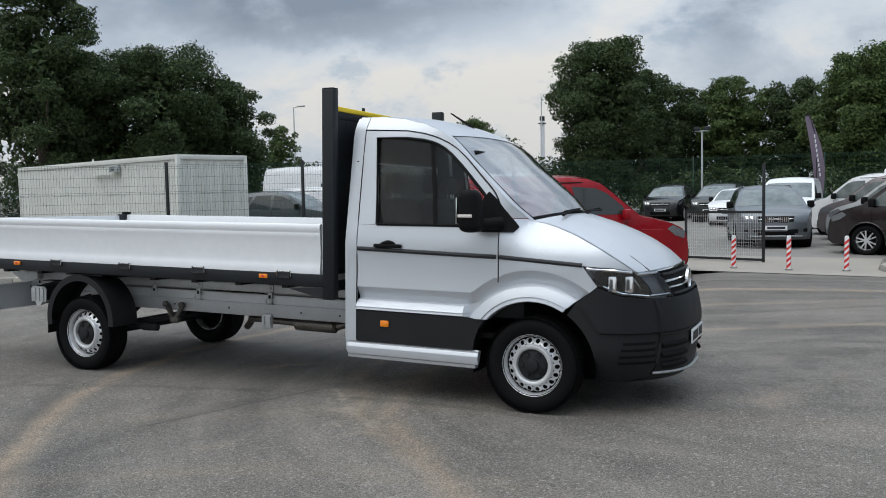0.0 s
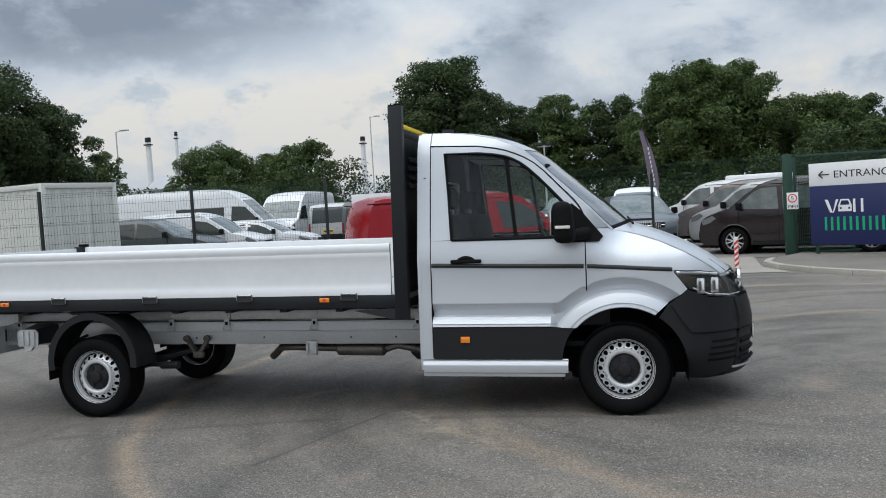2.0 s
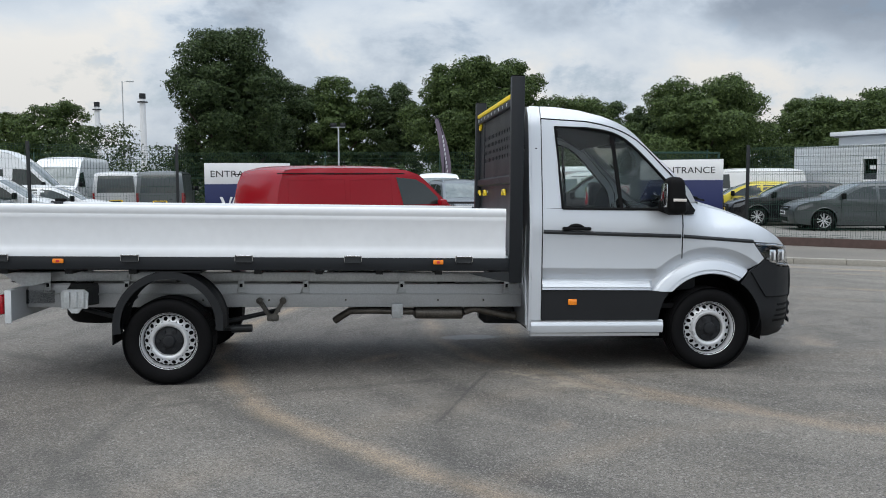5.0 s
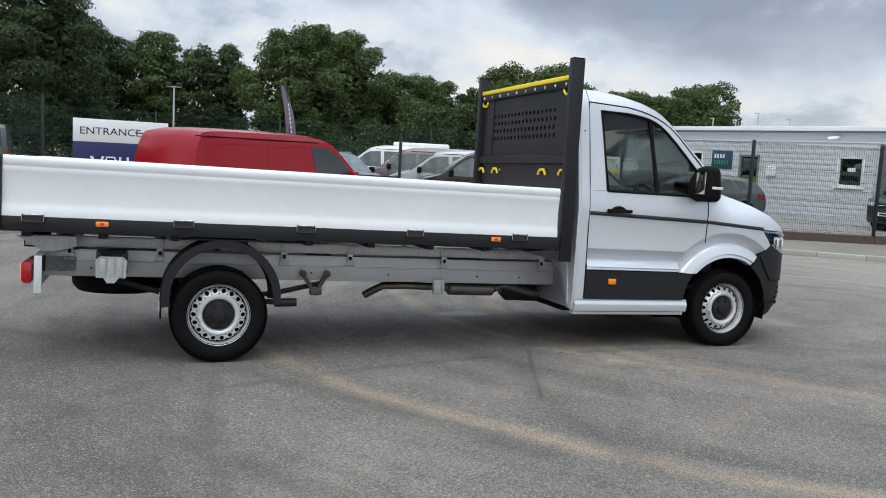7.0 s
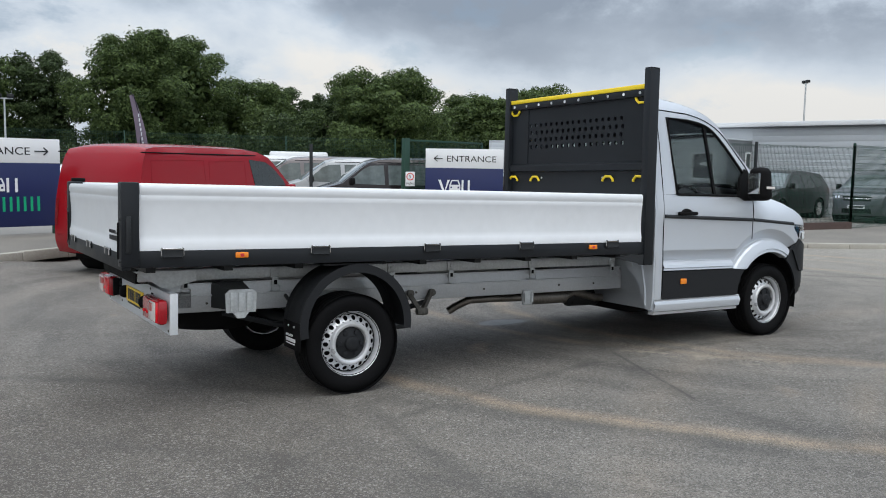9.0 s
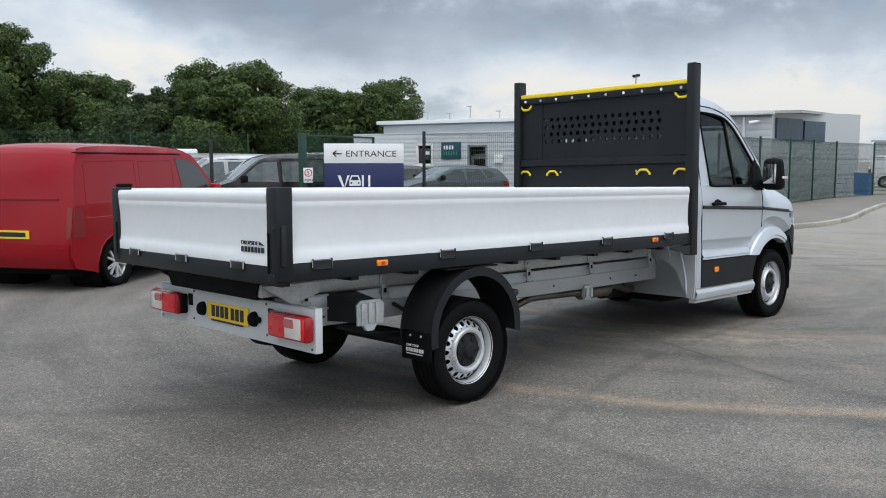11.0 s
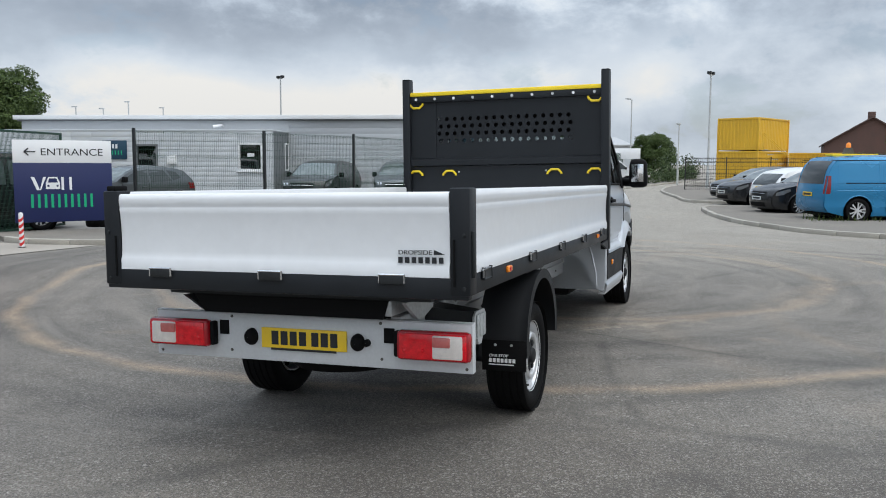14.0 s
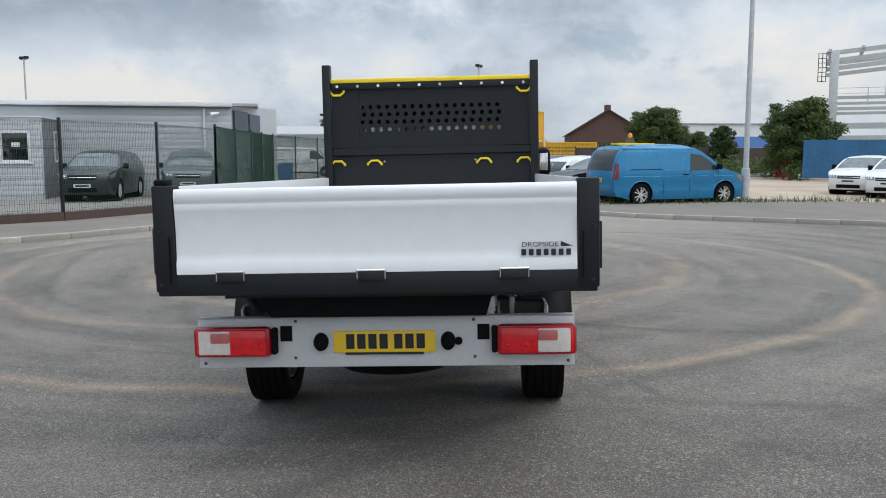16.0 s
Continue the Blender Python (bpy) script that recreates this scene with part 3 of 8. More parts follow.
def put_text(name, text, size, mat, parent, x, z, y, wide=None, label=""):
    me = lettering(text, size)
    if wide:
        w = max(v.co.x for v in me.vertices) - min(v.co.x for v in me.vertices)
        me.transform(Matrix.Diagonal((wide / w, 1, 1, 1)))
    me.transform(Matrix.Translation((x, y, z)))
    me.materials.append(mat)
    return part(name, me, mat, parent, label)


def circle_points(cx, cy, r, a0, a1, n):
    return [(cx + r * math.cos(radians(a0 + (a1 - a0) * i / n)), cy + r * math.sin(radians(a0 + (a1 - a0) * i / n))) for i in range(n + 1)]


def resample(pts, step):
    """Points at even steps along a smooth line through pts."""
    pts = [Vector(p) for p in pts]
    fine = []
    for i in range(len(pts) - 1):
        p0, p1, p2, p3 = pts[max(i - 1, 0)], pts[i], pts[i + 1], pts[min(i + 2, len(pts) - 1)]
        for k in range(12):
            t = k / 12
            fine.append(0.5 * ((2 * p1) + (p2 - p0) * t + (2 * p0 - 5 * p1 + 4 * p2 - p3) * t * t + (3 * p1 - p0 - 3 * p2 + p3) * t ** 3))
    fine.append(pts[-1])
    total = sum((b - a).length for a, b in zip(fine, fine[1:]))
    n = max(1, round(total / step))
    out, acc, k = [fine[0]], 0.0, 1
    for a, b in zip(fine, fine[1:]):
        seg = (b - a).length
        while seg > 0 and acc + seg >= k * total / n - 1e-6 and k <= n:
            out.append(a + (b - a) * ((k * total / n - acc) / seg))
            k += 1
        acc += seg
    return out


# ---- ground ----
def smooth01(x):
    x = max(0.0, min(1.0, x))
    return x * x * (3 - 2 * x)


def ground_height(x, y):
    fall = max(-0.0218 * (y + 1.0), -0.13) if y > -1 else 0.0
    dip = fall * smooth01((11.2 - y) / 1.8) * smooth01((x + 4.0) / 3.0) * smooth01((7.6 - x) / 2.2) if y < 6 else fall * smooth01((11.0 - y) / 1.2) * smooth01((x + 1.6) / 1.2) * smooth01((4.8 - x) / 1.4)
    if 4.0 < y < 8.0:
        k = smooth01((y - 4.0) / 4.0)
        dip = fall * (smooth01((x + 4.0) / 3.0) * smooth01((7.6 - x) / 2.2) * (1 - k) + k * smooth01((x + 1.6) / 1.2) * smooth01((4.8 - x) / 1.4) * smooth01((11.0 - y) / 1.2))
    wave = 0.0
    if abs(x) < 25 and abs(y) < 25:
        wave = 0.006 * noise.noise((x * 0.45, y * 0.45, 3.0)) * smooth01(abs(y + 0.1) - 1.2)
    return dip + wave


def axis_lines(lo, hi, step, far):
    mid = [lo + step * i for i in range(int((hi - lo) / step) + 1)]
    return sorted([lo - d for d in far]) + mid + [mid[-1] + d for d in far]


def build_ground():
    far = (1, 2.5, 5, 10, 20, 40, 80, 160, 320, 700, 1500)
    xs, ys = axis_lines(-8, 18, 0.3, far), axis_lines(-10, 14, 0.3, far)
    g = Geo()
    g.add([(x, y, ground_height(x, y)) for x in xs for y in ys], [(i * len(ys) + j, (i + 1) * len(ys) + j, (i + 1) * len(ys) + j + 1, i * len(ys) + j + 1) for i in range(len(xs) - 1) for j in range(len(ys) - 1)])
    solid("ground", g, ASPHALT, "worn grey tarmac with sandy turning rings", "ground", kind="structure", smooth=180)


build_ground()

# kerb lines in the plan
KERB_EAST = [(7.5, 11.6), (7.25, 10.6), (7.55, 9.5), (8.3, 8.4), (9.3, 7.4), (11.4, 6.25), (13.2, 4.95), (14.9, 4.0), (17.0, 3.6), (20.0, 3.9), (25.0, 5.1), (30.6, 6.0), (40.0, 5.6), (61.0, 3.7), (90, 1.0)]
KERB_WEST = [(0.9, 11.6), (0.75, 10.6), (-0.2, 9.5), (-1.5, 8.6), (-3.5, 7.3), (-6.0, 5.8), (-12.0, 2.2), (-22.0, -4.0)]
KERB_SOUTH = [(27.2, -3.4), (26.9, -1.7), (25.8, -0.85), (22.0, -1.25), (18.9, -2.0), (16.6, -3.1), (15.5, -3.9), (14.8, -5.2), (14.2, -6.6), (13.2, -9.2), (11.9, -12.5), (8.5, -20.0)]
KERB_ISLAND = [(90, -2.0), (60, 2.0), (46.0, 2.4), (35.3, 0.75), (31.6, 0.1), (30.5, -0.9), (30.3, -3.6)]


def pavement(name, kerb_line, back, label):
    """A raised footway between a kerb line and the line behind it, with its kerb stones."""
    pts = resample(kerb_line, 0.9)
    g = Geo()
    back = [Vector(b) for b in back]
    rim = [Vector((p.x, p.y)) for p in pts]
    bm = bmesh.new()
    top = [bm.verts.new((p.x, p.y, 0.085)) for p in rim + back]
    f = bm.faces.new(top)
    bmesh.ops.triangulate(bm, faces=[f])
    g.bm(bm)
    n = len(rim + back)
    outline = rim + back
    g.add([(p.x, p.y, 0.085) for p in outline] + [(p.x, p.y, -0.05) for p in outline], [(i, (i + 1) % n, n + (i + 1) % n, n + i) for i in range(n)])
    return solid(name, g, PAVING, label, "pavement", kind="structure"), pts


def kerb_stones(owner, pts, inner):
    """Kerb stones laid end to end; inner: +1 where the footway lies to the left of the line."""
    g = Geo()
    g.box((-0.447, -0.015, -0.06), (0.447, 0.13, 0.110), 0.014)
    me = g.mesh("kerb_stone", KERB)
    for a, b in zip(pts, pts[1:]):
        mid, d = (a + b) / 2, b - a
        if mid.length > 75:
            continue
        ob = new("kerb_stone", me)
        ob.parent = owner
        yaw = math.degrees(math.atan2(d.y, d.x))
        ob.matrix_local = pose(mid.x, mid.y, random.uniform(-0.006, 0.004), random.uniform(-0.6, 0.6), 0, yaw + random.uniform(-0.4, 0.4)) @ Matrix.Diagonal(((d.length - 0.012) / 0.894, -inner * -1, 1, 1))


PAVE_EAST, LINE_EAST = pavement("pavement_1", KERB_EAST, [(90, 8), (60, 8.3), (32, 9.5), (20.5, 7.9), (19.3, 7.75), (15.6, 8.0), (12.9, 9.1), (10.65, 11.1), (8.4, 12.9)], "sandy tarmac footway with pale kerb stones")
PAVE_WEST, LINE_WEST = pavement("pavement_2", KERB_WEST, [(-24, -1.0), (-10.4, 6.8), (-7.6, 8.6), (-5.0, 10.4), (-2.2, 12.35), (0.0, 13.0), (0.6, 12.6)], "sandy tarmac footway beside the entrance")
PAVE_SOUTH, LINE_SOUTH = pavement("pavement_3", KERB_SOUTH, [(17, -20.5), (21.0, -12.5), (22.5, -9.5), (24.4, -7.0), (26.6, -4.6)], "dark tarmac verge with parked cars")
PAVE_ISLAND, LINE_ISLAND = pavement("pavement_4", KERB_ISLAND, [(36, -3.4), (46, -3.0), (60, -4.0), (90, -8)], "dark tarmac footway along the far road")


def flat_patch(name, outline, z, mat, label):
    g = Geo()
    bm = bmesh.new()
    f = bm.faces.new([bm.verts.new((x, y, z)) for x, y in outline])
    bmesh.ops.triangulate(bm, faces=[f])
    g.bm(bm)
    return solid(name, g, mat, label, "ground", kind="structure")


flat_patch("apron", [(0.60, 10.3), (4.4, 9.75), (7.55, 9.3), (7.2, 10.6), (7.4, 13.2), (0.8, 13.6), (0.7, 10.6)], 0.012, APRON, "pale concrete entrance apron")
flat_patch("yard", [(-60, 62), (-40, -2), (-10.6, 6.9), (-5.0, 10.5), (-2.2, 12.4), (0.5, 13.4), (8.1, 12.9), (10.5, 11.0), (12.7, 8.95), (15.5, 7.85), (19.3, 7.6), (40, 11), (40, 62)], 0.010, YARD, "dusty tarmac of the car yard")
flat_patch("dirt_lot", [(17.5, -20), (21.2, -12.3), (22.7, -9.4), (24.6, -6.9), (28.2, -3.8), (46, -3.4), (90, -9), (90, -90), (10, -90)], 0.010, DIRT, "bare sandy building plot")

# ---- wire mesh fences ----
def fence(points, label, post_mat, wire_mat, high=2.37, pitch=0.05, thick=0.006, post=0.06):
    """Welded mesh panels between square posts."""
    root = thing("fence", label, "fence")
    for i, p in enumerate(points):
        g = Geo()
        g.box((p[0] - post / 2, p[1] - post / 2, -0.1), (p[0] + post / 2, p[1] + post / 2, high + 0.06), 0.004)
        part("post", g, post_mat, root)
        if i + 1 == len(points):
            break
        a, b = Vector((*p, 0)), Vector((*points[i + 1], 0))
        d = (b - a).normalized()
        side = Vector((-d.y, d.x, 0))
        run = (b - a).length
        w = Geo()
        k = int(run / pitch)
        for j in range(1, k):
            q = a + d * (run * j / k)
            w.bar(q + Vector((0, 0, 0.06)), q + Vector((0, 0, high)), thick, thick, up=d)
        z = 0.08
        while z < high:
            w.bar(a + Vector((0, 0, z)) + side * 0.006, b + Vector((0, 0, z)) + side * 0.006, thick * 1.3)
            z += 0.2
        for z in (0.3, 0.34, 1.0, 1.04, 1.7, 1.74, high - 0.04, high):
            w.bar(a + Vector((0, 0, z)) + side * 0.02, b + Vector((0, 0, z)) + side * 0.02, thick * 1.3)
        tagged(part("mesh_panel", w, wire_mat, root), kind="stuff")
    return root


def along(p, deg, s):
    return (p[0] + s * math.cos(radians(deg)), p[1] + s * math.sin(radians(deg)))


FENCE_P, FENCE_A, LEAF_A = (8.05, 12.70), -37.4, 11.5
EAST_POSTS = [(10.56, 10.91), (12.81, 8.89), (15.52, 7.78), (19.3, 7.51)]
fence(EAST_POSTS, "dark green welded mesh fence on square posts", BLACK_STEEL, GREEN, high=2.3, thick=0.0045)
for p, q in zip(EAST_POSTS, EAST_POSTS[1:]):
    solid("plinth", Geo().bar((*p, 0.14), (*q, 0.14), 0.12, 0.26), ROOF_TILE, "low dark edging board under the mesh fence", "edging", kind="structure")
fence([EAST_POSTS[-1], (23.0, 8.0), (26.0, 8.3), (29.0, 8.7), (32.0, 9.0), (36.0, 8.9), (40.0, 8.6), (44.0, 8.2), (48.0, 7.8), (54.0, 7.2), (60.0, 6.6)], "dark green mesh fence running along the road", GREEN, GREEN, pitch=0.06, thick=0.008)
fence([(-18.5, 0.7), (-14.5, 3.6), (-10.9, 6.0), (-7.75, 8.5), (-5.1, 10.2), (-2.5, 11.9)], "dark mesh fence beside the parked vans", BLACK_STEEL, GREEN, pitch=0.06, thick=0.004)
fence([(-60, 38), (-45, 39), (-30, 38.5), (-15, 38), (0, 37), (6, 36.5), (14, 36), (20, 35)], "tall green mesh fence before the trees", GREEN, GREEN, high=3.0, pitch=0.10, thick=0.007)


def gate():
    """The open gate leaf by the entrance, and the wide green gate post with its folded leaf."""
    root = thing("gate", "open black wire mesh gate leaf in the entrance", "gate")
    g = Geo()
    g.box((5.11, 11.80, 0), (5.17, 11.86, 2.05), 0.004)
    part("gate_post", g, BLACK_STEEL, root)
    g = Geo()
    a, b = Vector((3.5, 12.35, 0)), Vector((5.12, 11.84, 0))
    for z in (0.06, 1.05):
        g.bar(a + Vector((0, 0, z)), b + Vector((0, 0, z)), 0.05)
    g.bar(a + Vector((0, 0, 0.06)), a + Vector((0, 0, 1.05)), 0.05)
    part("gate_frame", g, BLACK_STEEL, root)
    g = Geo()
    for j in range(1, 34):
        q = a + (b - a) * (j / 34)
        g.bar(q + Vector((0, 0, 0.06)), q + Vector((0, 0, 1.05)), 0.006)
    for j in range(1, 14):
        g.bar(a + Vector((0, 0, 0.06 + j * 0.07)), b + Vector((0, 0, 0.06 + j * 0.07)), 0.005)
    tagged(part("mesh_panel", g, GALV, root), kind="stuff")
    root = thing("gate", "folded dark green mesh gate leaf on a wide green post", "gate", pose(*FENCE_P, 0, 0, 0, LEAF_A))
    g = Geo()
    g.box((-0.02, -0.06, 0), (0.16, 0.06, 2.3), 0.006)
    part("gate_post", g, GREEN, root)
    g = Geo()
    for x0 in (0.25, 2.98):
        g.box((x0, 0.1, 0.05), (x0 + 0.05, 0.15, 2.28), 0.004)
    for z in (0.05, 2.23):
        g.box((0.25, 0.1, z), (3.03, 0.15, z + 0.05), 0.004)
    part("gate_frame", g, GREEN, root)
    g = Geo()
    for j in range(1, 65):
        x = 0.28 + j * 0.042
        g.bar((x, 0.12, 0.08), (x, 0.12, 2.25), 0.007)
    for j in range(1, 24):
        g.bar((0.28, 0.13, 0.05 + j * 0.09), (3.0, 0.13, 0.05 + j * 0.09), 0.007)
    tagged(part("mesh_panel", g, GREEN, root), kind="stuff")


gate()


# ---- signs ----
def bars(root, z, x0, widths, high, mat, y, gap=0.03, name="letter_bar"):
    x = x0
    for w in widths:
        g = Geo()
        g.box((x, y - 0.004, z), (x + w, y, z + high), 0.0)
        part(name, g, mat, root)
        x += w + gap


def entrance_sign(m, arrow_right, label):
    """A printed board on two posts: a white band with the word and an arrow, and a navy field with the trader's mark."""
    root = thing("entrance_sign", label, "sign", m)
    g = Geo()
    g.box((0, 0, 0.29), (1.98, 0.03, 1.56), 0.004)
    part("navy_board", g, NAVY, root, "navy blue printed board")
    g = Geo()
    g.box((0, 0, 1.562), (1.98, 0.03, 2.05), 0.004)
    part("white_board", g, WHITE, root, "white printed board")
    for x in (0.12, 1.86):
        g = Geo()
        g.box((x - 0.035, 0.032, -0.05), (x + 0.035, 0.1, 1.98), 0.004)
        part("post", g, GREEN, root)
    word_x = 0.53 if not arrow_right else 0.12
    put_text("word", "ENTRANCE", 0.215, INK, root, word_x, 1.725, -0.003, wide=1.25)
    ax0, ax1 = (0.22, 0.44) if not arrow_right else (1.48, 1.74)
    g = Geo()
    g.bar((ax0, -0.002, 1.80), (ax1, -0.002, 1.80), 0.022)
    tip, back = (ax1, -1) if arrow_right else (ax0, 1)
    for s in (-1, 1):
        g.bar((tip, -0.002, 1.80), (tip + back * 0.085, -0.002, 1.80 + s * 0.075), 0.022)
    part("arrow", g, INK, root)
    # the trader's mark as plain shapes: white slips beside a small van front, green slips below
    part("white_slip", Geo().prism([(0.33, 1.26), (0.40, 1.26), (0.50, 0.98), (0.44, 0.98)], -0.005, -0.001), WHITE, root)
    part("white_slip", Geo().prism([(0.57, 1.26), (0.63, 1.26), (0.52, 0.98), (0.50, 0.98)], -0.005, -0.001), WHITE, root)
    for x in (0.93, 1.09):
        part("white_slip", Geo().box((x, -0.005, 0.98), (x + 0.05, -0.001, 1.26)), WHITE, root)
    van = part("van_shape", Geo().prism([(0.62, 1.00), (0.90, 1.00), (0.90, 1.13), (0.85, 1.26), (0.67, 1.26), (0.62, 1.13)], -0.005, -0.001), WHITE, root)
    part("van_screen", Geo().prism([(0.66, 1.14), (0.86, 1.14), (0.83, 1.23), (0.69, 1.23)], -0.007, -0.0052), NAVY, van)
    for x in (0.65, 0.83):
        part("van_lamp", Geo().box((x, -0.007, 1.05), (x + 0.04, -0.0052, 1.09)), NAVY, van)
    bars(root, 0.60, 0.32, (0.05,) * 10, 0.29, SIGN_GREEN, -0.001, gap=0.082, name="green_slip")
    return root


entrance_sign(pose(8.49, 12.33, 0, 0, 0, FENCE_A), False, "navy and white entrance board before the mesh fence")
entrance_sign(pose(-1.95, 12.2, -0.04, 0, 0, 14.5), True, "navy and white entrance board beside the parked vans")


def speed_sign():
    root = thing("speed_sign", "small white 5 MPH speed sign on the gate post", "sign", pose(8.07, 12.615, 0, 0, 0, -20))
    g = Geo()
    g.box((0, 0, 1.08), (0.24, 0.012, 1.45), 0.003)
    part("plate", g, WHITE, root)
    g = Geo()
    g.lathe([(0.075, -0.003), (0.098, -0.003), (0.098, 0.001), (0.075, 0.001)], 28, pose(0.12, 0, 1.325), closed=True)
    part("red_ring", g, RED_PRINT, root)
    put_text("number", "5", 0.13, INK, root, 0.085, 1.28, -0.003)
    put_text("word", "MPH", 0.095, INK, root, 0.02, 1.11, -0.003, wide=0.2)


speed_sign()


def flag():
    root = thing("feather_flag", "faded purple feather flag with pale print", "flag", pose(5.75, 31.9, 0, 0, 0, 12))
    g = Geo()
    g.tube([(0, 0, 0), (0, 0, 2.4), (-0.05, 0, 3.6), (-0.25, 0, 4.35), (-0.45, 0, 4.55)], 0.018, 8)
    part("pole", g, BLACK_STEEL, root)
    g = Geo()
    left = [(-0.05, 1.1), (-0.12, 2.0), (-0.28, 3.2), (-0.48, 4.4)]
    g.grid(lambda u, v: (lambda a, w: (a[0] + w * v, 0.04 * math.sin(6 * u + 2 * v), a[1] + v * u * 0.05))(
        (left[min(2, int(u * 3))][0] + (left[min(2, int(u * 3)) + 1][0] - left[min(2, int(u * 3))][0]) * (u * 3 - min(2, int(u * 3))), 1.1 + 3.3 * u), 0.14 + 0.30 * math.sin(math.pi * min(1, u * 0.72 + 0.2))), 24, 6)
    part("cloth", g, PURPLE, root)
    g = Geo()
    for k in range(9):
        g.box((0.10 - 0.028 * k, -0.06, 1.9 + k * 0.2), (0.155 - 0.028 * k, -0.05, 2.04 + k * 0.2))
    part("print_bar", g, BOARD, root)


flag()


def bollard(x, y):
    root = thing("bollard", "thin white bollard with red slanted stripes", "bollard", pose(x, y, 0.01, 0, 0, random.uniform(-20, 20)), group="entrance bollards")
    g = Geo()
    g.lathe([(0.0, 0.0), (0.04, 0.0), (0.04, 0.61), (0.034, 0.64), (0.0, 0.65)], 20, Matrix.Rotation(radians(90), 4, "X"))
    part("tube", g, WHITE, root)
    for k in range(5):
        g = Geo()
        z = 0.07 + k * 0.11
        n = 20
        verts = []
        for i in range(n + 1):
            a = 2 * math.pi * i / n
            dz = 0.04 * math.cos(a)
            verts += [(0.043 * math.cos(a), 0.043 * math.sin(a), z + dz), (0.043 * math.cos(a), 0.043 * math.sin(a), z + dz + 0.055)]
        g.add(verts, [(2 * i, 2 * i + 2, 2 * i + 3, 2 * i + 1) for i in range(n)])
        part("red_stripe", g, RED_PRINT, root)
    g = Geo()
    g.lathe([(0.0, 0.0), (0.07, 0.0), (0.07, 0.015), (0.0, 0.02)], 16, Matrix.Rotation(radians(90), 4, "X"))
    part("base", g, CAST, root)


for x, y in ((4.70, 10.43), (5.70, 10.25), (6.68, 10.28)):
    bollard(x, y)


# ---- buildings ----
def office():
    """The grey clad office: low front rooms, the taller hall behind them, windows, door, trade board and wall lamps."""
    root = thing("office_building", "single-storey office in pale grey horizontal cladding", "building", pose(22.31, 14.68, 0, 0, 0, -75), kind="structure")
    # local x runs along the front to the right, y goes back; low: top of the front rooms, back: plane of the hall wall
    low, back, right = 2.76, 2.35, 0.25
    openings = [(-7.56, -6.74, 1.43, 2.35), (-5.05, -4.15, 0.1, 2.27), (-1.07, -0.11, 1.27, 2.32)]
    g = Geo()
    edges = sorted({-10.9, right, *[o[0] for o in openings], *[o[1] for o in openings]})
    for x0, x1 in zip(edges, edges[1:]):
        holes = [o for o in openings if abs(o[0] - x0) < 1e-6]
        levels = [(-0.2, low)] if not holes else [(-0.2, holes[0][2]), (holes[0][3], low)]
        for z0, z1 in levels:
            g.box((x0, 0, z0), (x1, 0.2, z1))
    part("wall", g, CLADDING, root)
    g = Geo()
    for k in range(14):
        z = 0.12 + k * 0.185
        for x0, x1 in zip(edges, edges[1:]):
            holes = [o for o in openings if abs(o[0] - x0) < 1e-6]
            if holes and holes[0][2] - 0.05 < z < holes[0][3] + 0.05:
                continue
            g.box((x0, -0.005, z), (x1, 0.0, z + 0.180), 0.002)
    part("cladding", g, CLADDING, root)
    part("front_roof", Geo().box((-10.9, -0.02, low), (right + 0.02, back, low + 0.05), 0.01), CLADDING, root)
    # same pale cladding as the front; its shade is painted as a darker grey
    side = part("side_wall", Geo().box((right - 0.2, 0.2, -0.2), (right, back, low)), GREY_TRIM_AND_SHADE, root, "side wall with its shade put in the grey")
    w = part("side_window", Geo().box((right, 1.75, 1.25), (right + 0.03, 1.82, 2.35)).box((right, 2.18, 1.25), (right + 0.03, 2.25, 2.35)).box((right, 1.82, 1.25), (right + 0.03, 2.18, 1.32)).box((right, 1.82, 2.28), (right + 0.03, 2.18, 2.35)), FASCIA, side)
    part("pane", Geo().box((right, 1.82, 1.32), (right + 0.012, 2.18, 2.28)), CAR_GLASS, w)
    for x0, x1, z0, z1 in openings:
        door = z0 < 0.5
        w = part("door" if door else "window", Geo().box((x0, -0.02, z0), (x0 + 0.08, 0.12, z1), 0.004).box((x1 - 0.08, -0.02, z0), (x1, 0.12, z1), 0.004).box((x0, -0.02, z1 - 0.08), (x1, 0.12, z1), 0.004).box((x0, -0.02, z0), (x1, 0.12, z0 + 0.08), 0.004), GREY_TRIM_AND_SHADE if door else FASCIA, root)
        part("pane", Geo().box((x0 + 0.08, 0.07, z0 + 0.08), (x1 - 0.08, 0.085, z1 - 0.08)), ROOM_GLASS, w)
        part("room_back", Geo().box((x0 - 0.3, 0.6, z0 - 0.3), (x1 + 0.3, 0.65, z1 + 0.3)), BLACK, w)
        if not door:
            part("sill", Geo().box((x0 - 0.06, -0.08, z0 - 0.05), (x1 + 0.06, 0.06, z0), 0.006), FASCIA, w)
            part("notice", Geo().box((x0 + 0.35, 0.06, (z0 + z1) / 2), (x0 + 0.62, 0.066, (z0 + z1) / 2 + 0.14)), WHITE, w)
    b = part("trade_board", Geo().box((-6.3, -0.04, 1.69), (-5.35, -0.012, 2.40), 0.004), TEAL, root, "dark teal board with white and green slips")
    for k in range(4):
        part("white_slip", Geo().box((-6.18 + k * 0.13, -0.046, 2.10), (-6.10 + k * 0.13, -0.041, 2.26)), WHITE, b)
    for k in range(6):
        part("green_slip", Geo().box((-6.18 + k * 0.12, -0.046, 1.86), (-6.14 + k * 0.12, -0.041, 2.02)), SIGN_GREEN, b)
    part("wall_box", Geo().box((-3.78, -0.12, 1.52), (-3.42, -0.01, 1.86), 0.02), WHITE, root)
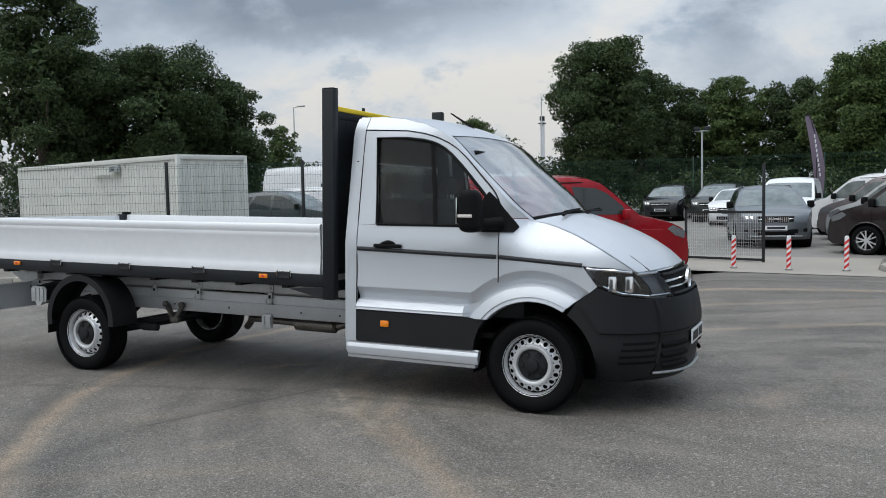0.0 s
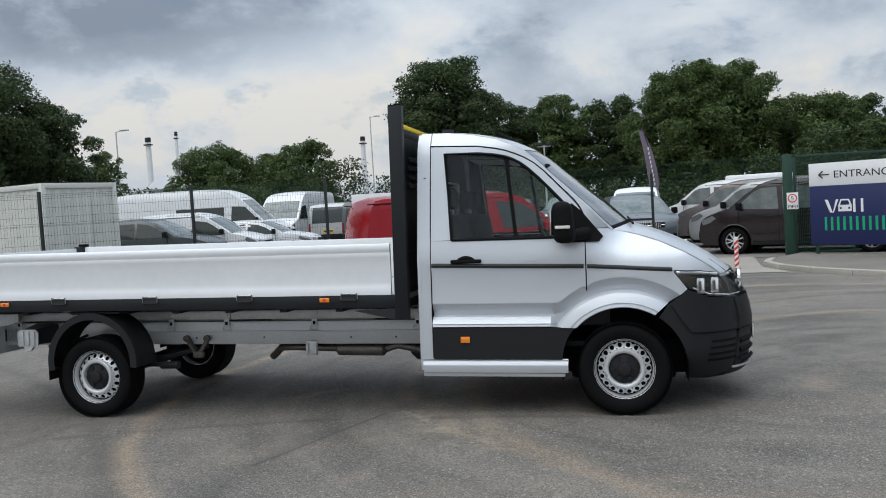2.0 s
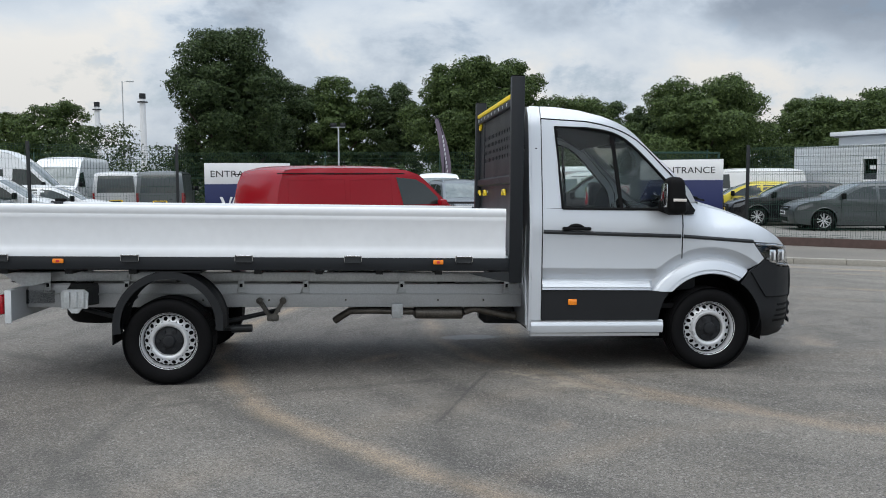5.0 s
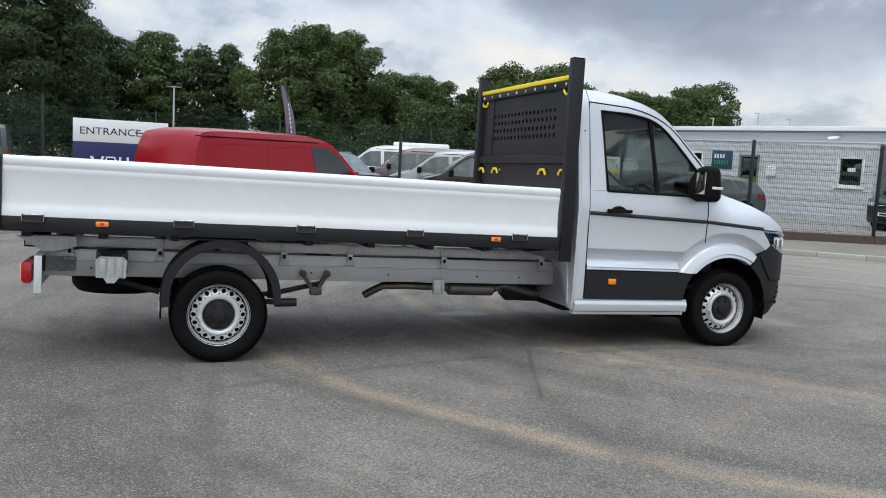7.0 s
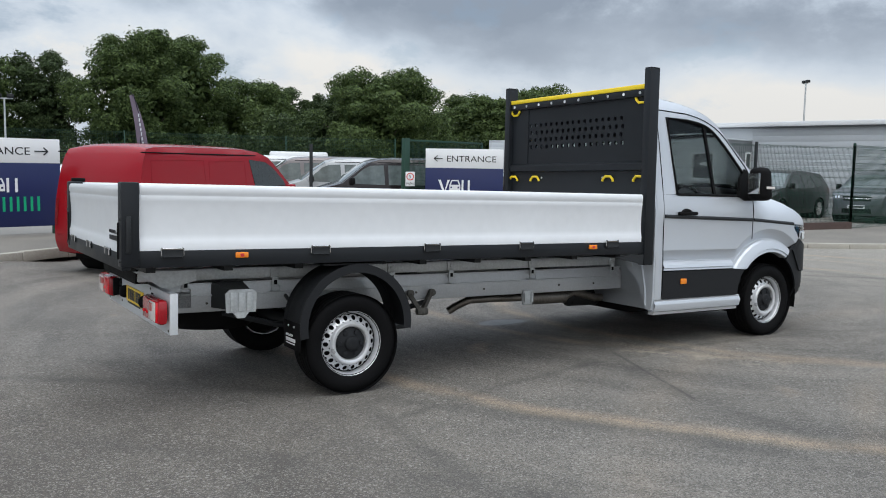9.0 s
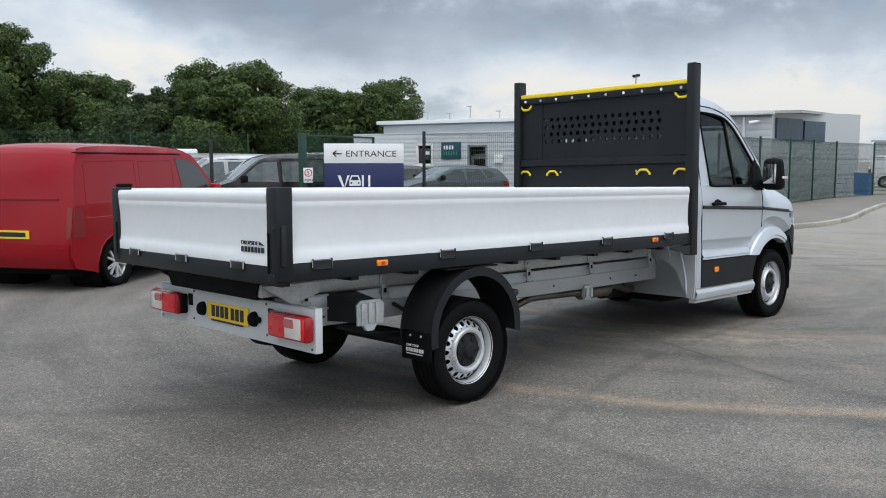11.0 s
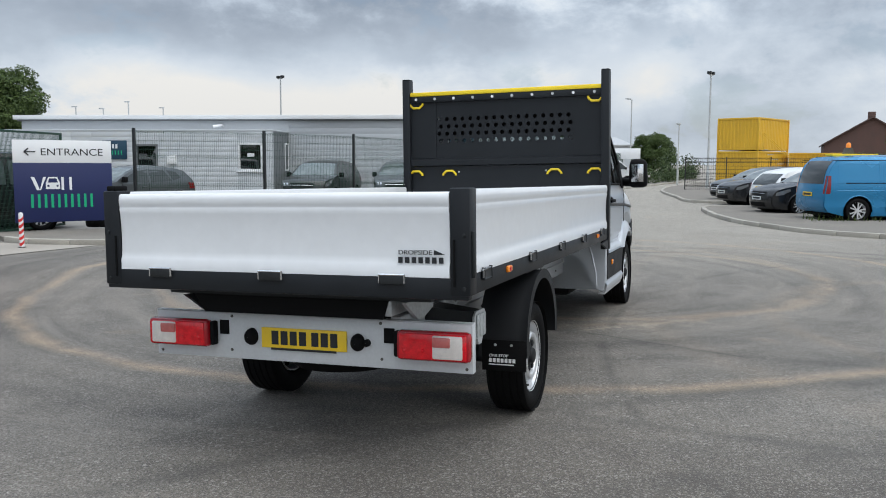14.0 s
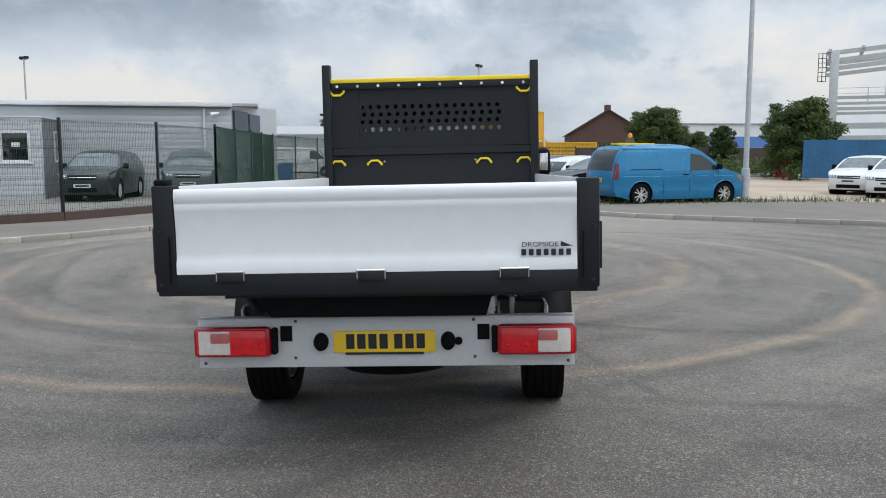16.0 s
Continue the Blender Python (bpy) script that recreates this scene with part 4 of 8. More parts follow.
    # hall behind the front rooms
    end, eave = 6.38, 3.30
    g = Geo()
    g.box((-10.9, back, -0.2), (end, back + 0.25, eave))
    g.box((-10.9, back + 0.25, -0.2), (-10.7, back + 12, eave))
    g.add([(end, back, -0.2), (end + 1.9, back + 12, -0.2), (end + 1.9, back + 12, eave + 0.5), (end, back, eave + 0.14)], [(0, 1, 2, 3)])
    part("hall_wall", g, CLADDING, root)
    g = Geo()
    for k in range(14):
        g.box((right + 0.01, back - 0.005, 0.1 + k * 0.22), (end, back, 0.1 + k * 0.22 + 0.215), 0.002)
    part("cladding", g, CLADDING, root)
    # shade under the roof edge, drawn as a dark strip
    part("gutter_shadow_strip", Geo().box((-11.0, back - 0.16, eave - 0.06), (end, back - 0.001, eave), 0.004), GREY_TRIM_AND_SHADE, root)
    part("roof_trim", Geo().box((-11.1, back - 0.30, eave + 0.002), (end + 0.06, back + 0.2, eave + 0.17), 0.01), FASCIA, root, "white roof edge")
    part("hall_roof", Geo().prism([(back + 0.1, eave + 0.05), (back + 12, eave + 0.45), (back + 12, eave + 0.55), (back + 0.1, eave + 0.15)], -11.0, end + 1.0, plane="yz"), SHEET_ROOF, root)
    part("downpipe", Geo().tube([(5.4, back - 0.07, 0.1), (5.4, back - 0.07, eave)], 0.05, 10), FASCIA, root)
    for x in (-2.4, 5.95):
        part("wall_camera", Geo().tube([(x, back - 0.02, 3.05), (x, back - 0.2, 3.07), (x - 0.05, back - 0.25, 3.05), (x - 0.3, back - 0.4, 3.0)], [0.03, 0.03, 0.06, 0.07], 10), WHITE, root)
    for s0, s1 in ((0.3, 3.2), (3.5, 6.2)):
        k = 1.9 / 12
        part("side_board", Geo().add([(end + 0.03 + s0 * k, back + s0, 2.45), (end + 0.03 + s1 * k, back + s1, 2.40), (end + 0.03 + s1 * k, back + s1, 3.25), (end + 0.03 + s0 * k, back + s0, 3.2), (end + 0.09 + s0 * k, back + s0, 2.45), (end + 0.09 + s1 * k, back + s1, 2.40), (end + 0.09 + s1 * k, back + s1, 3.25), (end + 0.09 + s0 * k, back + s0, 3.2)], [(4, 5, 6, 7), (0, 1, 5, 4), (1, 2, 6, 5), (2, 3, 7, 6), (3, 0, 4, 7)]), TEAL, root)
    for x, h in ((-9.2, 0.30), (-8.0, 0.22), (-6.9, 0.5), (-5.4, 0.25)):
        part("roof_mast", Geo().tube([(x, back + 1.2, eave + 0.1), (x, back + 1.2, eave + 0.3 + h)], 0.025, 6).box((x - 0.18, back + 1.17, eave + 0.28 + h), (x + 0.05, back + 1.23, eave + 0.33 + h), 0.01), GALV, root)


office()


def block_building(name, label, corner, deg, length, depth, eave, ridge, wall_mat, roof_mat, band=None, windows=0):
    """A plain shed or house with a pitched roof: long side on the local x axis, going back along y."""
    root = thing(name, label, "building", pose(corner[0], corner[1], 0, 0, 0, deg), kind="structure")
    g = Geo()
    g.prism([(0, -0.3), (depth, -0.3), (depth, eave), (depth / 2, ridge), (0, eave)], 0, length, plane="yz")
    part("wall", g, wall_mat, root)
    g = Geo()
    for s in (0, 1):
        y0, y1 = (-0.25, depth / 2) if s == 0 else (depth + 0.25, depth / 2)
        k = 0.25 * (ridge - eave) / (depth / 2)
        g.prism([(y0, eave - k + 0.02), (y1, ridge + 0.02), (y1, ridge + 0.16), (y0, eave - k + 0.16)], -0.3, length + 0.3, plane="yz")
    part("roof", g, roof_mat, root)
    if band:
        part("band", Geo().box((-0.05, -0.06, band[0]), (length + 0.05, -0.003, band[1])), band[2], root)
    for i in range(windows):
        x = length * (i + 0.5) / windows
        w = part("window", Geo().box((x - 0.6, -0.03, eave * 0.35), (x + 0.6, 0.02, eave * 0.62)), FASCIA, root)
        part("pane", Geo().box((x - 0.53, -0.05, eave * 0.35 + 0.06), (x + 0.53, -0.031, eave * 0.62 - 0.06)), BLACK, w)
    return root


block_building("warehouse", "low grey shed behind the white vans", (67.0, 19.5), -76, 12.5, 30, 3.1, 4.2, CLADDING, SHEET_ROOF)
block_building("warehouse", "long pale warehouse with a blue band", (120, -24), -80, 30.0, 20, 5.8, 6.3, FASCIA, SHEET_ROOF, band=(2.4, 4.0, BLUE_BAND))
house = block_building("brick_house", "brown brick house with a steep gable", (92, -18.9), -3, 12.0, 8.9, 3.7, 6.4, BRICK_FAR, ROOF_TILE)
part("chimney", Geo().box((1.2, 4.1, 5.9), (1.9, 4.8, 7.1), 0.02), BRICK_FAR, house)
block_building("warehouse", "distant grey shed among trees", (-50, 82), 18, 18, 12, 5.2, 6.8, CONCRETE, SHEET_ROOF)


def container(name, label, corner, deg, length, depth, high, mat, z0=0.0):
    """A steel site cabin with pressed ribs, corner posts and a roof rail."""
    root = thing(name, label, "container", pose(corner[0], corner[1], z0, 0, 0, deg))
    g = Geo()
    g.box((0.05, 0.05, 0.08), (length - 0.05, depth - 0.05, high - 0.06))
    part("shell", g, mat, root)
    g = Geo()
    n = int(length / 0.28)
    for i in range(n):
        x = 0.12 + i * (length - 0.24) / n
        g.prism([(x, 0.05), (x + 0.04, 0.02), (x + 0.14, 0.02), (x + 0.18, 0.05)], 0.15, high - 0.14, plane="xy")
    k = int(depth / 0.28)
    for i in range(k):
        y = 0.12 + i * (depth - 0.24) / k
        g.prism([(length - 0.05, y), (length - 0.02, y + 0.04), (length - 0.02, y + 0.14), (length - 0.05, y + 0.18)], 0.15, high - 0.14, plane="xy")
        g.prism([(0.05, y), (0.02, y + 0.04), (0.02, y + 0.14), (0.05, y + 0.18)], 0.15, high - 0.14, plane="xy")
    tagged(part("ribs", g, mat, root), kind="stuff")
    for x in (0, length - 0.12):
        for y in (0, depth - 0.12):
            part("corner_post", Geo().box((x, y, 0), (x + 0.12, y + 0.12, high), 0.008), mat, root)
    part("roof_rail", Geo().box((0.1, -0.01, high - 0.13), (length - 0.1, 0.1, high), 0.01).box((length - 0.1, 0.1, high - 0.13), (length + 0.01, depth - 0.1, high), 0.01).box((-0.01, 0.1, high - 0.13), (0.1, depth - 0.1, high), 0.01), mat, root)
    part("roof", Geo().box((0.04, 0.04, high - 0.07), (length - 0.04, depth - 0.04, high - 0.02)), mat, root)
    return root


site_cabin = container("site_cabin", "cream ribbed steel site cabin behind the fence", (-19.24, 13.60), -18, 10.7, 2.15, 2.72, CABIN)
part("lamp_box", Geo().box((7.2, -0.16, 2.35), (7.55, -0.005, 2.55), 0.01), GALV, site_cabin)
part("lamp_beam", Geo().box((5.9, -0.10, 2.28), (7.4, -0.02, 2.33), 0.006), CABIN, site_cabin)
part("lamp_lens", Geo().box((7.24, -0.18, 2.38), (7.5, -0.162, 2.52), 0.01), GREY_TRIM_AND_SHADE, site_cabin)
part("lifting_eye", Geo().tube([(5.2, 0.3, 2.70), (5.2, 0.3, 2.82)], 0.03, 8), CABIN, site_cabin)
part("door_bar", Geo().tube([(10.72, 0.7, 0.3), (10.72, 0.7, 2.3)], 0.02, 8).tube([(10.72, 1.4, 0.3), (10.72, 1.4, 2.3)], 0.02, 8), CABIN, site_cabin)
container("site_container", "yellow steel site container, lower of a stack", (61.9, -0.15), -114, 3.2, 5.6, 2.55, YELLOW_STEEL)
container("site_container", "yellow steel site container stacked on another", (61.9, -0.15), -114, 3.2, 5.6, 2.45, YELLOW_STEEL, 2.55)
container("site_container", "low yellow steel site container beside the stack", (64.0, -5.3), -95, 4.2, 2.4, 2.45, YELLOW_STEEL)
fence([(46.6, 1.1), (46.5, -1.2), (46.5, -3.6), (47.0, -6.0)], "dark mesh fence before the yellow containers", BLACK_STEEL, BLACK_STEEL, high=1.95, pitch=0.12, thick=0.012)


def stair():
    root = thing("site_stair", "steel outside stair beside the yellow containers", "stair", pose(47.6, -4.4, 0, 0, 0, -85))
    for k in range(9):
        part("step", Geo().box((0.28 * k - 1.2, 0.0, 2.4 - 0.27 * k), (0.28 * k - 0.94, 0.8, 2.44 - 0.27 * k)), GALV, root)
    for y in (0, 0.8):
        part("handrail", Geo().tube([(-1.2, y, 3.4), (1.3, y, 1.0)], 0.025, 6).tube([(-1.2, y, 2.4), (-1.2, y, 3.4)], 0.025, 6).tube([(1.3, y, 0), (1.3, y, 1.0)], 0.025, 6), YELLOW_STEEL, root)


stair()


def lamp_post(x, y, high, heads, label, r=0.06, deg=0, mat=None):
    mat = mat or GALV
    root = thing("street_lamp", label, "street lamp", pose(x, y, 0, 0, 0, deg))
    part("pole", Geo().tube([(0, 0, 0), (0, 0, 1.1), (0, 0, 1.12), (0, 0, high)], [r * 1.5, r * 1.5, r, r * 0.7], 12), mat, root)
    if heads == 1:
        part("arm", Geo().tube([(0, 0, high - 0.05), (0.5, 0, high + 0.03)], 0.03, 8), mat, root)
        part("lamp_head", Geo().box((0.35, -0.13, high - 0.02), (0.95, 0.13, high + 0.09), 0.03), mat, root)
    else:
        part("cross_arm", Geo().box((-0.34, -0.03, high - 0.05), (0.34, 0.03, high), 0.005), mat, root)
        for s in (-0.24, 0.24):
            part("floodlight", Geo().box((s - 0.13, -0.12, high), (s + 0.13, 0.12, high + 0.17), 0.02), BLACK_STEEL, root)
    return root


lamp_post(21.46, -8.64, 10.5, 1, "tall grey street lamp post on the verge", 0.085, 200)
lamp_post(0.75, 34.6, 4.2, 2, "pale pole with twin floodlights and cameras", 0.05, -10)
lamp_post(46.6, 28.3, 7.4, 2, "grey pole with twin floodlights behind the office", 0.07, 60)
lamp_post(-29.9, 45.5, 8.0, 1, "grey street lamp among the trees", 0.06, 0)
lamp_post(-18.6, 69.3, 10.2, 1, "thin grey street lamp in the distance", 0.07, 20)
lamp_post(69.5, 7.2, 7.1, 1, "tall grey lamp post beside the far fence", 0.07, 160)
lamp_post(38.8, 7.9, 3.5, 1, "dark lamp post by the green fence", 0.05, 180, BLACK_STEEL)
lamp_post(50.0, -0.03, 7.1, 2, "tall grey floodlight pole on the pavement corner", 0.07, 160)
lamp_post(60, 2.5, 4.5, 1, "slim grey lamp post down the road", 0.05, 180)
lamp_post(80, -19.5, 5.2, 1, "slim grey lamp post before the warehouse", 0.05, 180)


def chimney(x, y, high, r, label):
    root = thing("chimney", label, "chimney", pose(x, y, 0))
    part("shaft", Geo().tube([(0, 0, 0), (0, 0, high)], [r * 0.75, r * 0.62], 20), FASCIA, root)
    part("cap", Geo().tube([(0, 0, high - 0.5), (0, 0, high + 0.2)], [r * 0.7, r * 0.7], 20), BLACK_STEEL, root)
    part("platform", Geo().tube([(0, 0, high - 1.0), (0, 0, high - 0.85)], [r * 1.1, r * 1.1], 20), BLACK_STEEL, root)


chimney(-67.9, 112.2, 14.4, 0.65, "pale concrete chimney with a dark cap")
chimney(-69.2, 123.1, 16.2, 0.4, "slim pale chimney with a dark cap")
chimney(-26.3, 108.6, 12.8, 0.6, "pale chimney behind the tall tree")
chimney(-37.3, 126.3, 13.2, 0.6, "pale chimney with a dark cap")


def far_board():
    root = thing("site_board", "blank white board on posts by the far fence", "sign", pose(59.3, 7.5, 0, 0, 0, -82))
    part("board", Geo().box((0, 0, 1.95), (2.3, 0.06, 2.75), 0.01), WHITE, root)
    for x in (0.3, 2.0):
        part("post", Geo().box((x, 0.07, 0), (x + 0.1, 0.17, 2.6)), BLACK_STEEL, root)


far_board()


def steel_frame():
    """The open steel frame of a building under construction."""
    root = thing("steel_frame", "grey steel frame of an unfinished building", "building", pose(50.6, -22.8, 0, 0, 0, -111.5))
    for x in (0, 6, 12):
        for y in (0, 7):
            part("column", Geo().box((x - 0.26, y - 0.26, 0), (x + 0.26, y + 0.26, 8.0), 0.02), GALV, root)
    for z in (2.5, 3.3, 4.3, 5.0):
        for y in (0, 7):
            part("beam", Geo().box((0, y - 0.10, z), (14, y + 0.10, z + 0.20)), GALV, root)
    for y, drop in ((0, 0.0), (0, 0.5), (0, 1.0), (7, 0.0), (7, 0.8)):
        part("rafter", Geo().prism([(-0.5, 7.78 - drop), (14, 8.95 - drop * 0.8), (14, 9.25 - drop * 0.8), (-0.5, 8.05 - drop)], y - 0.10, y + 0.10), GALV, root)
    for x in (3.0, 6.0, 9.0):
        part("hanger", Geo().tube([(x, 0, 5.0), (x, 0, 7.4)], 0.03, 6), GALV, root)
    for k in range(8):
        part("purlin", Geo().box((k * 1.9 - 0.4, -0.3, 7.98 + k * 0.142), (k * 1.9 - 0.2, 8, 8.16 + k * 0.142)), GALV, root)
    part("hoarding", Geo().box((-1.4, -9.1, 0.2), (14, -9.0, 2.3)), BLUE_NET, root)
    for k in range(7):
        part("handrail", Geo().tube([(2.0 * k, -0.2, 4.6), (2.0 * k, -0.2, 5.7)], 0.03, 6).tube([(2.0 * k, -0.2, 5.7), (2.0 * k + 2, -0.2, 5.7)], 0.025, 6).tube([(2.0 * k, -0.2, 5.35), (2.0 * k + 2, -0.2, 5.35)], 0.02, 6), GALV, root)
    cage = Geo()
    for x in (-0.95, -0.72, -0.49):
        cage.tube([(x, -0.3, 6.1), (x, -0.3, 7.95)], 0.025, 6)
    for j in range(7):
        cage.tube([(-0.95, -0.3, 6.15 + j * 0.29), (-0.49, -0.3, 6.15 + j * 0.29)], 0.022, 6)
    part("ladder_cage", cage, BLACK_STEEL, root)


steel_frame()
part("box", Geo().box((-0.55, -0.5, 0), (0.55, 0.5, 1.7), 0.03), RED_PRINT, thing("skip", "red steel site box", "box", pose(50, -19.8, 0, 0, 0, 10)))
solid("site_wall", Geo().box((0, 0, 0), (40, 0.3, 2.0), 0.02), HOARDING, "dark brown boarding behind the sandy plot", "wall", pose(60, -7.5, 0, 0, 0, -78), kind="structure")
solid("plot_kerb", Geo().box((0, 0, 0), (40, 0.3, 0.18), 0.02), CONCRETE, "low concrete edge along the sandy plot", "kerb", pose(48, -6.0, 0, 0, 0, -78), kind="structure")


# ---- the dropside truck ----
def welded(geo, near=0.0006):
    """The same geometry with its touching points joined."""
    seen, index, v = {}, [], []
    for p in geo.v:
        key = tuple(round(c / near) for c in p)
        if key not in seen:
            seen[key] = len(v)
            v.append(tuple(p))
        index.append(seen[key])
    out = Geo()
    out.add(v, [f for f in (tuple(dict.fromkeys(index[i] for i in face)) for face in geo.f) if len(f) > 2])
    return out


def wheel(root, m, tyre_r, tyre_w, rim_r, kind, mirror=1):
    """A wheel about its own y axis; the outer face looks to -y. kind: steel, or alloy with spokes."""
    w = part("wheel", Geo().lathe([(rim_r * 0.93, 0.09), (rim_r * 0.95, -tyre_w * 0.30), (rim_r * 1.0, -tyre_w * 0.40), (rim_r * 1.03, -tyre_w * 0.43), (rim_r * 1.02, -tyre_w * 0.36), (rim_r * 0.97, -tyre_w * 0.26), (rim_r * 0.90, 0.09)], 40, closed=True), STEEL_RIM, root)
    w.matrix_local = m @ Matrix.Diagonal((1, mirror, 1, 1))
    h = tyre_w / 2
    s = tyre_r - rim_r
    prof = [(rim_r * 0.99, h * 0.80), (rim_r + s * 0.22, h * 0.97), (rim_r + s * 0.55, h * 1.02), (rim_r + s * 0.84, h * 0.95), (tyre_r * 0.985, h * 0.80)]
    tread = []
    for k in range(5):
        a = h * (0.78 - k * 0.39)
        tread += [(tyre_r, a), (tyre_r, a - h * 0.30)] + ([(tyre_r - 0.008, a - h * 0.31), (tyre_r - 0.008, a - h * 0.38)] if k < 4 else [])
    prof += tread + [(r, -y) for r, y in reversed(prof[:5])]
    part("tyre", Geo().lathe(prof, 48 if kind == "steel" else 26), RUBBER, w)
    if kind == "steel":
        face = -tyre_w * 0.20
        # pierced ring of the disc
        g = Geo()
        n, r0, r1, rh, rm = 18, rim_r * 0.70, rim_r * 0.90, rim_r * 0.074, rim_r * 0.805
        for k in range(n):
            a0 = 2 * math.pi * k / n
            half = math.pi / n
            hole, edge = [], []
            for i in range(12):
                t = 2 * math.pi * i / 12
                c, d = math.cos(t), math.sin(t)
                hole.append((rm + rh * c * 1.05, rh * d / rm))
                q = max(abs(c), abs(d))
                edge.append((r0 + (r1 - r0) * (c / q + 1) / 2, half * d / q))
            verts = [(r * math.cos(a0 + a), face - 0.03 * (1 - (r - r0) / (r1 - r0)) + 0.012 * (r - rm) / rm, r * math.sin(a0 + a)) for r, a in edge + hole]
            verts += [(r * math.cos(a0 + a), face - 0.03 * (1 - (r - r0) / (r1 - r0)) + 0.005, r * math.sin(a0 + a)) for r, a in hole]
            g.add(verts, [(i, (i + 1) % 12, 12 + (i + 1) % 12, 12 + i) for i in range(12)] + [(12 + i, 12 + (i + 1) % 12, 24 + (i + 1) % 12, 24 + i) for i in range(12)])
        part("pierced_disc", welded(g), STEEL_RIM, w)
        g = Geo().lathe([(r0 * 1.01, face - 0.028), (r0 * 0.99, face - 0.046), (r0 * 0.93, face - 0.056), (r0 * 0.86, face - 0.057), (r0 * 0.78, face - 0.050), (r0 * 0.735, face - 0.03), (r0 * 0.72, face + 0.03)], 40)
        part("disc_ring", g, STEEL_RIM, w)
        g = Geo().lathe([(r0 * 0.76, face + 0.0), (r0 * 0.74, face - 0.026), (r0 * 0.60, face - 0.036), (r0 * 0.34, face - 0.045), (r0 * 0.30, face - 0.065), (r0 * 0.22, face - 0.07), (0.001, face - 0.066)], 32)
        cap = part("hub_cap", g, PLASTIC, w, "black plastic hub cap")
        for k in range(6):
            t = 2 * math.pi * k / 6
            part("bolt_cover", Geo().lathe([(0.02, 0), (0.018, -0.012), (0.001, -0.013)], 8, pose(r0 * 0.54 * math.cos(t), face - 0.037, r0 * 0.54 * math.sin(t))), PLASTIC, cap)
        part("brake_backing", Geo().lathe([(rim_r * 0.945, face + 0.020), (rim_r * 0.93, face + 0.034), (0.01, face + 0.022)], 32), BLACK, w)
        part("rim_groove", Geo().lathe([(rim_r * 0.905, face + 0.002), (rim_r * 0.925, face + 0.0), (rim_r * 0.935, face + 0.004)], 40), BLACK, w)
        part("valve", Geo().tube([(0, face - 0.0, -rim_r * 0.9), (0, face - 0.03, -rim_r * 0.88)], 0.006, 6), BLACK, w)
    else:
        part("brake_backing", Geo().lathe([(rim_r * 0.94, 0.0), (0.01, 0.0)], 28), BLACK, w)
        g = Geo()
        for k in range(5):
            for d in (-0.13, 0.13):
                t = 2 * math.pi * k / 5 + d
                t2 = 2 * math.pi * k / 5 + d * 1.9
                g.bar((rim_r * 0.15 * math.cos(t), -tyre_w * 0.34, rim_r * 0.15 * math.sin(t)), (rim_r * 0.98 * math.cos(t2), -tyre_w * 0.38, rim_r * 0.98 * math.sin(t2)), rim_r * 0.13, 0.03, up=(0, 1, 0))
        g.lathe([(rim_r * 0.24, -tyre_w * 0.30), (rim_r * 0.23, -tyre_w * 0.42), (0.001, -tyre_w * 0.43)], 20)
        part("spokes", g, STEEL_RIM, w)
    return w


def skin(geo, line, wide, v0=-1.0, v1=1.0, nv=14, off=0.0, power=2.0, thick=0.0):
    """The top skin of a body between its flanks. line: (x, z, bow, crown) along the side outline."""
    def at(i, v, o):
        x, z, bow, crown = line[i]
        a, b = line[max(i - 1, 0)], line[min(i + 1, len(line) - 1)]
        d = Vector((b[0] - a[0], b[1] - a[1])).normalized()
        n = Vector((d.y, -d.x))
        k = 1 - abs(v) ** power
        return (x + bow * k + n.x * o, wide(x, z) * v, z + crown * k + n.y * o)
    nu = len(line) - 1
    geo.grid(lambda u, v: at(round(u * nu), v0 + (v1 - v0) * v, off), nu, nv)
    if thick:
        geo.grid(lambda u, v: at(round(u * nu), v0 + (v1 - v0) * v, off - thick), nu, nv)
    return geo


def subdivide(line, k=3):
    """Smooth in-between points on a list of equal-length tuples."""
    out = []
    for i in range(len(line) - 1):
        p = [line[max(i - 1, 0)], line[i], line[i + 1], line[min(i + 2, len(line) - 1)]]
        for j in range(k):
            t = j / k
            out.append(tuple(0.5 * (2 * b + (c - a) * t + (2 * a - 5 * b + 4 * c - d) * t * t + (3 * b - a - 3 * c + d) * t ** 3) for a, b, c, d in zip(*p)))
    out.append(line[-1])
    return out


TRUCK_M = Matrix.Translation((0, -1, 0)) @ Matrix.Rotation(radians(-1.25), 4, "X") @ Matrix.Translation((0, 1, 0.35)) @ Matrix.Rotation(radians(1.09), 4, "Y") @ Matrix.Translation((0, 0, -0.35))
truck = thing("dropside_truck", "silver single-cab dropside truck with a white dropside bed", "truck", TRUCK_M)
FX, FZ = 4.49, 0.435          # front wheel centre in the body's own frame


def cab_w(x, z):
    w = 0.985
    if z < 0.52:
        w -= 0.16 * (0.52 - z)
    if x > 4.85 and z < 0.60:
        w -= 1.8 * (0.60 - z) ** 2
    if z > 1.30:
        w -= 0.165 * (z - 1.30)
    if z > 2.14:
        w -= 2.6 * (z - 2.14) ** 2
    if 0.9 < z < 1.3 and x < 4.9:
        w -= 0.008 * math.sin((z - 0.9) / 0.4 * math.pi)
    if x > 4.2:
        t = max(0.0, z - 1.14)
        w -= smooth01((x - 4.2) / 0.35) * 1.7 * t * t * (1.0 if z < 1.49 else max(0.0, 1 - (z - 1.49) * 6))
    if x > 4.7:
        t = (x - 4.7) / 0.65
        w *= 1 - 0.10 * t ** 2 - 0.24 * t ** 4
    return w


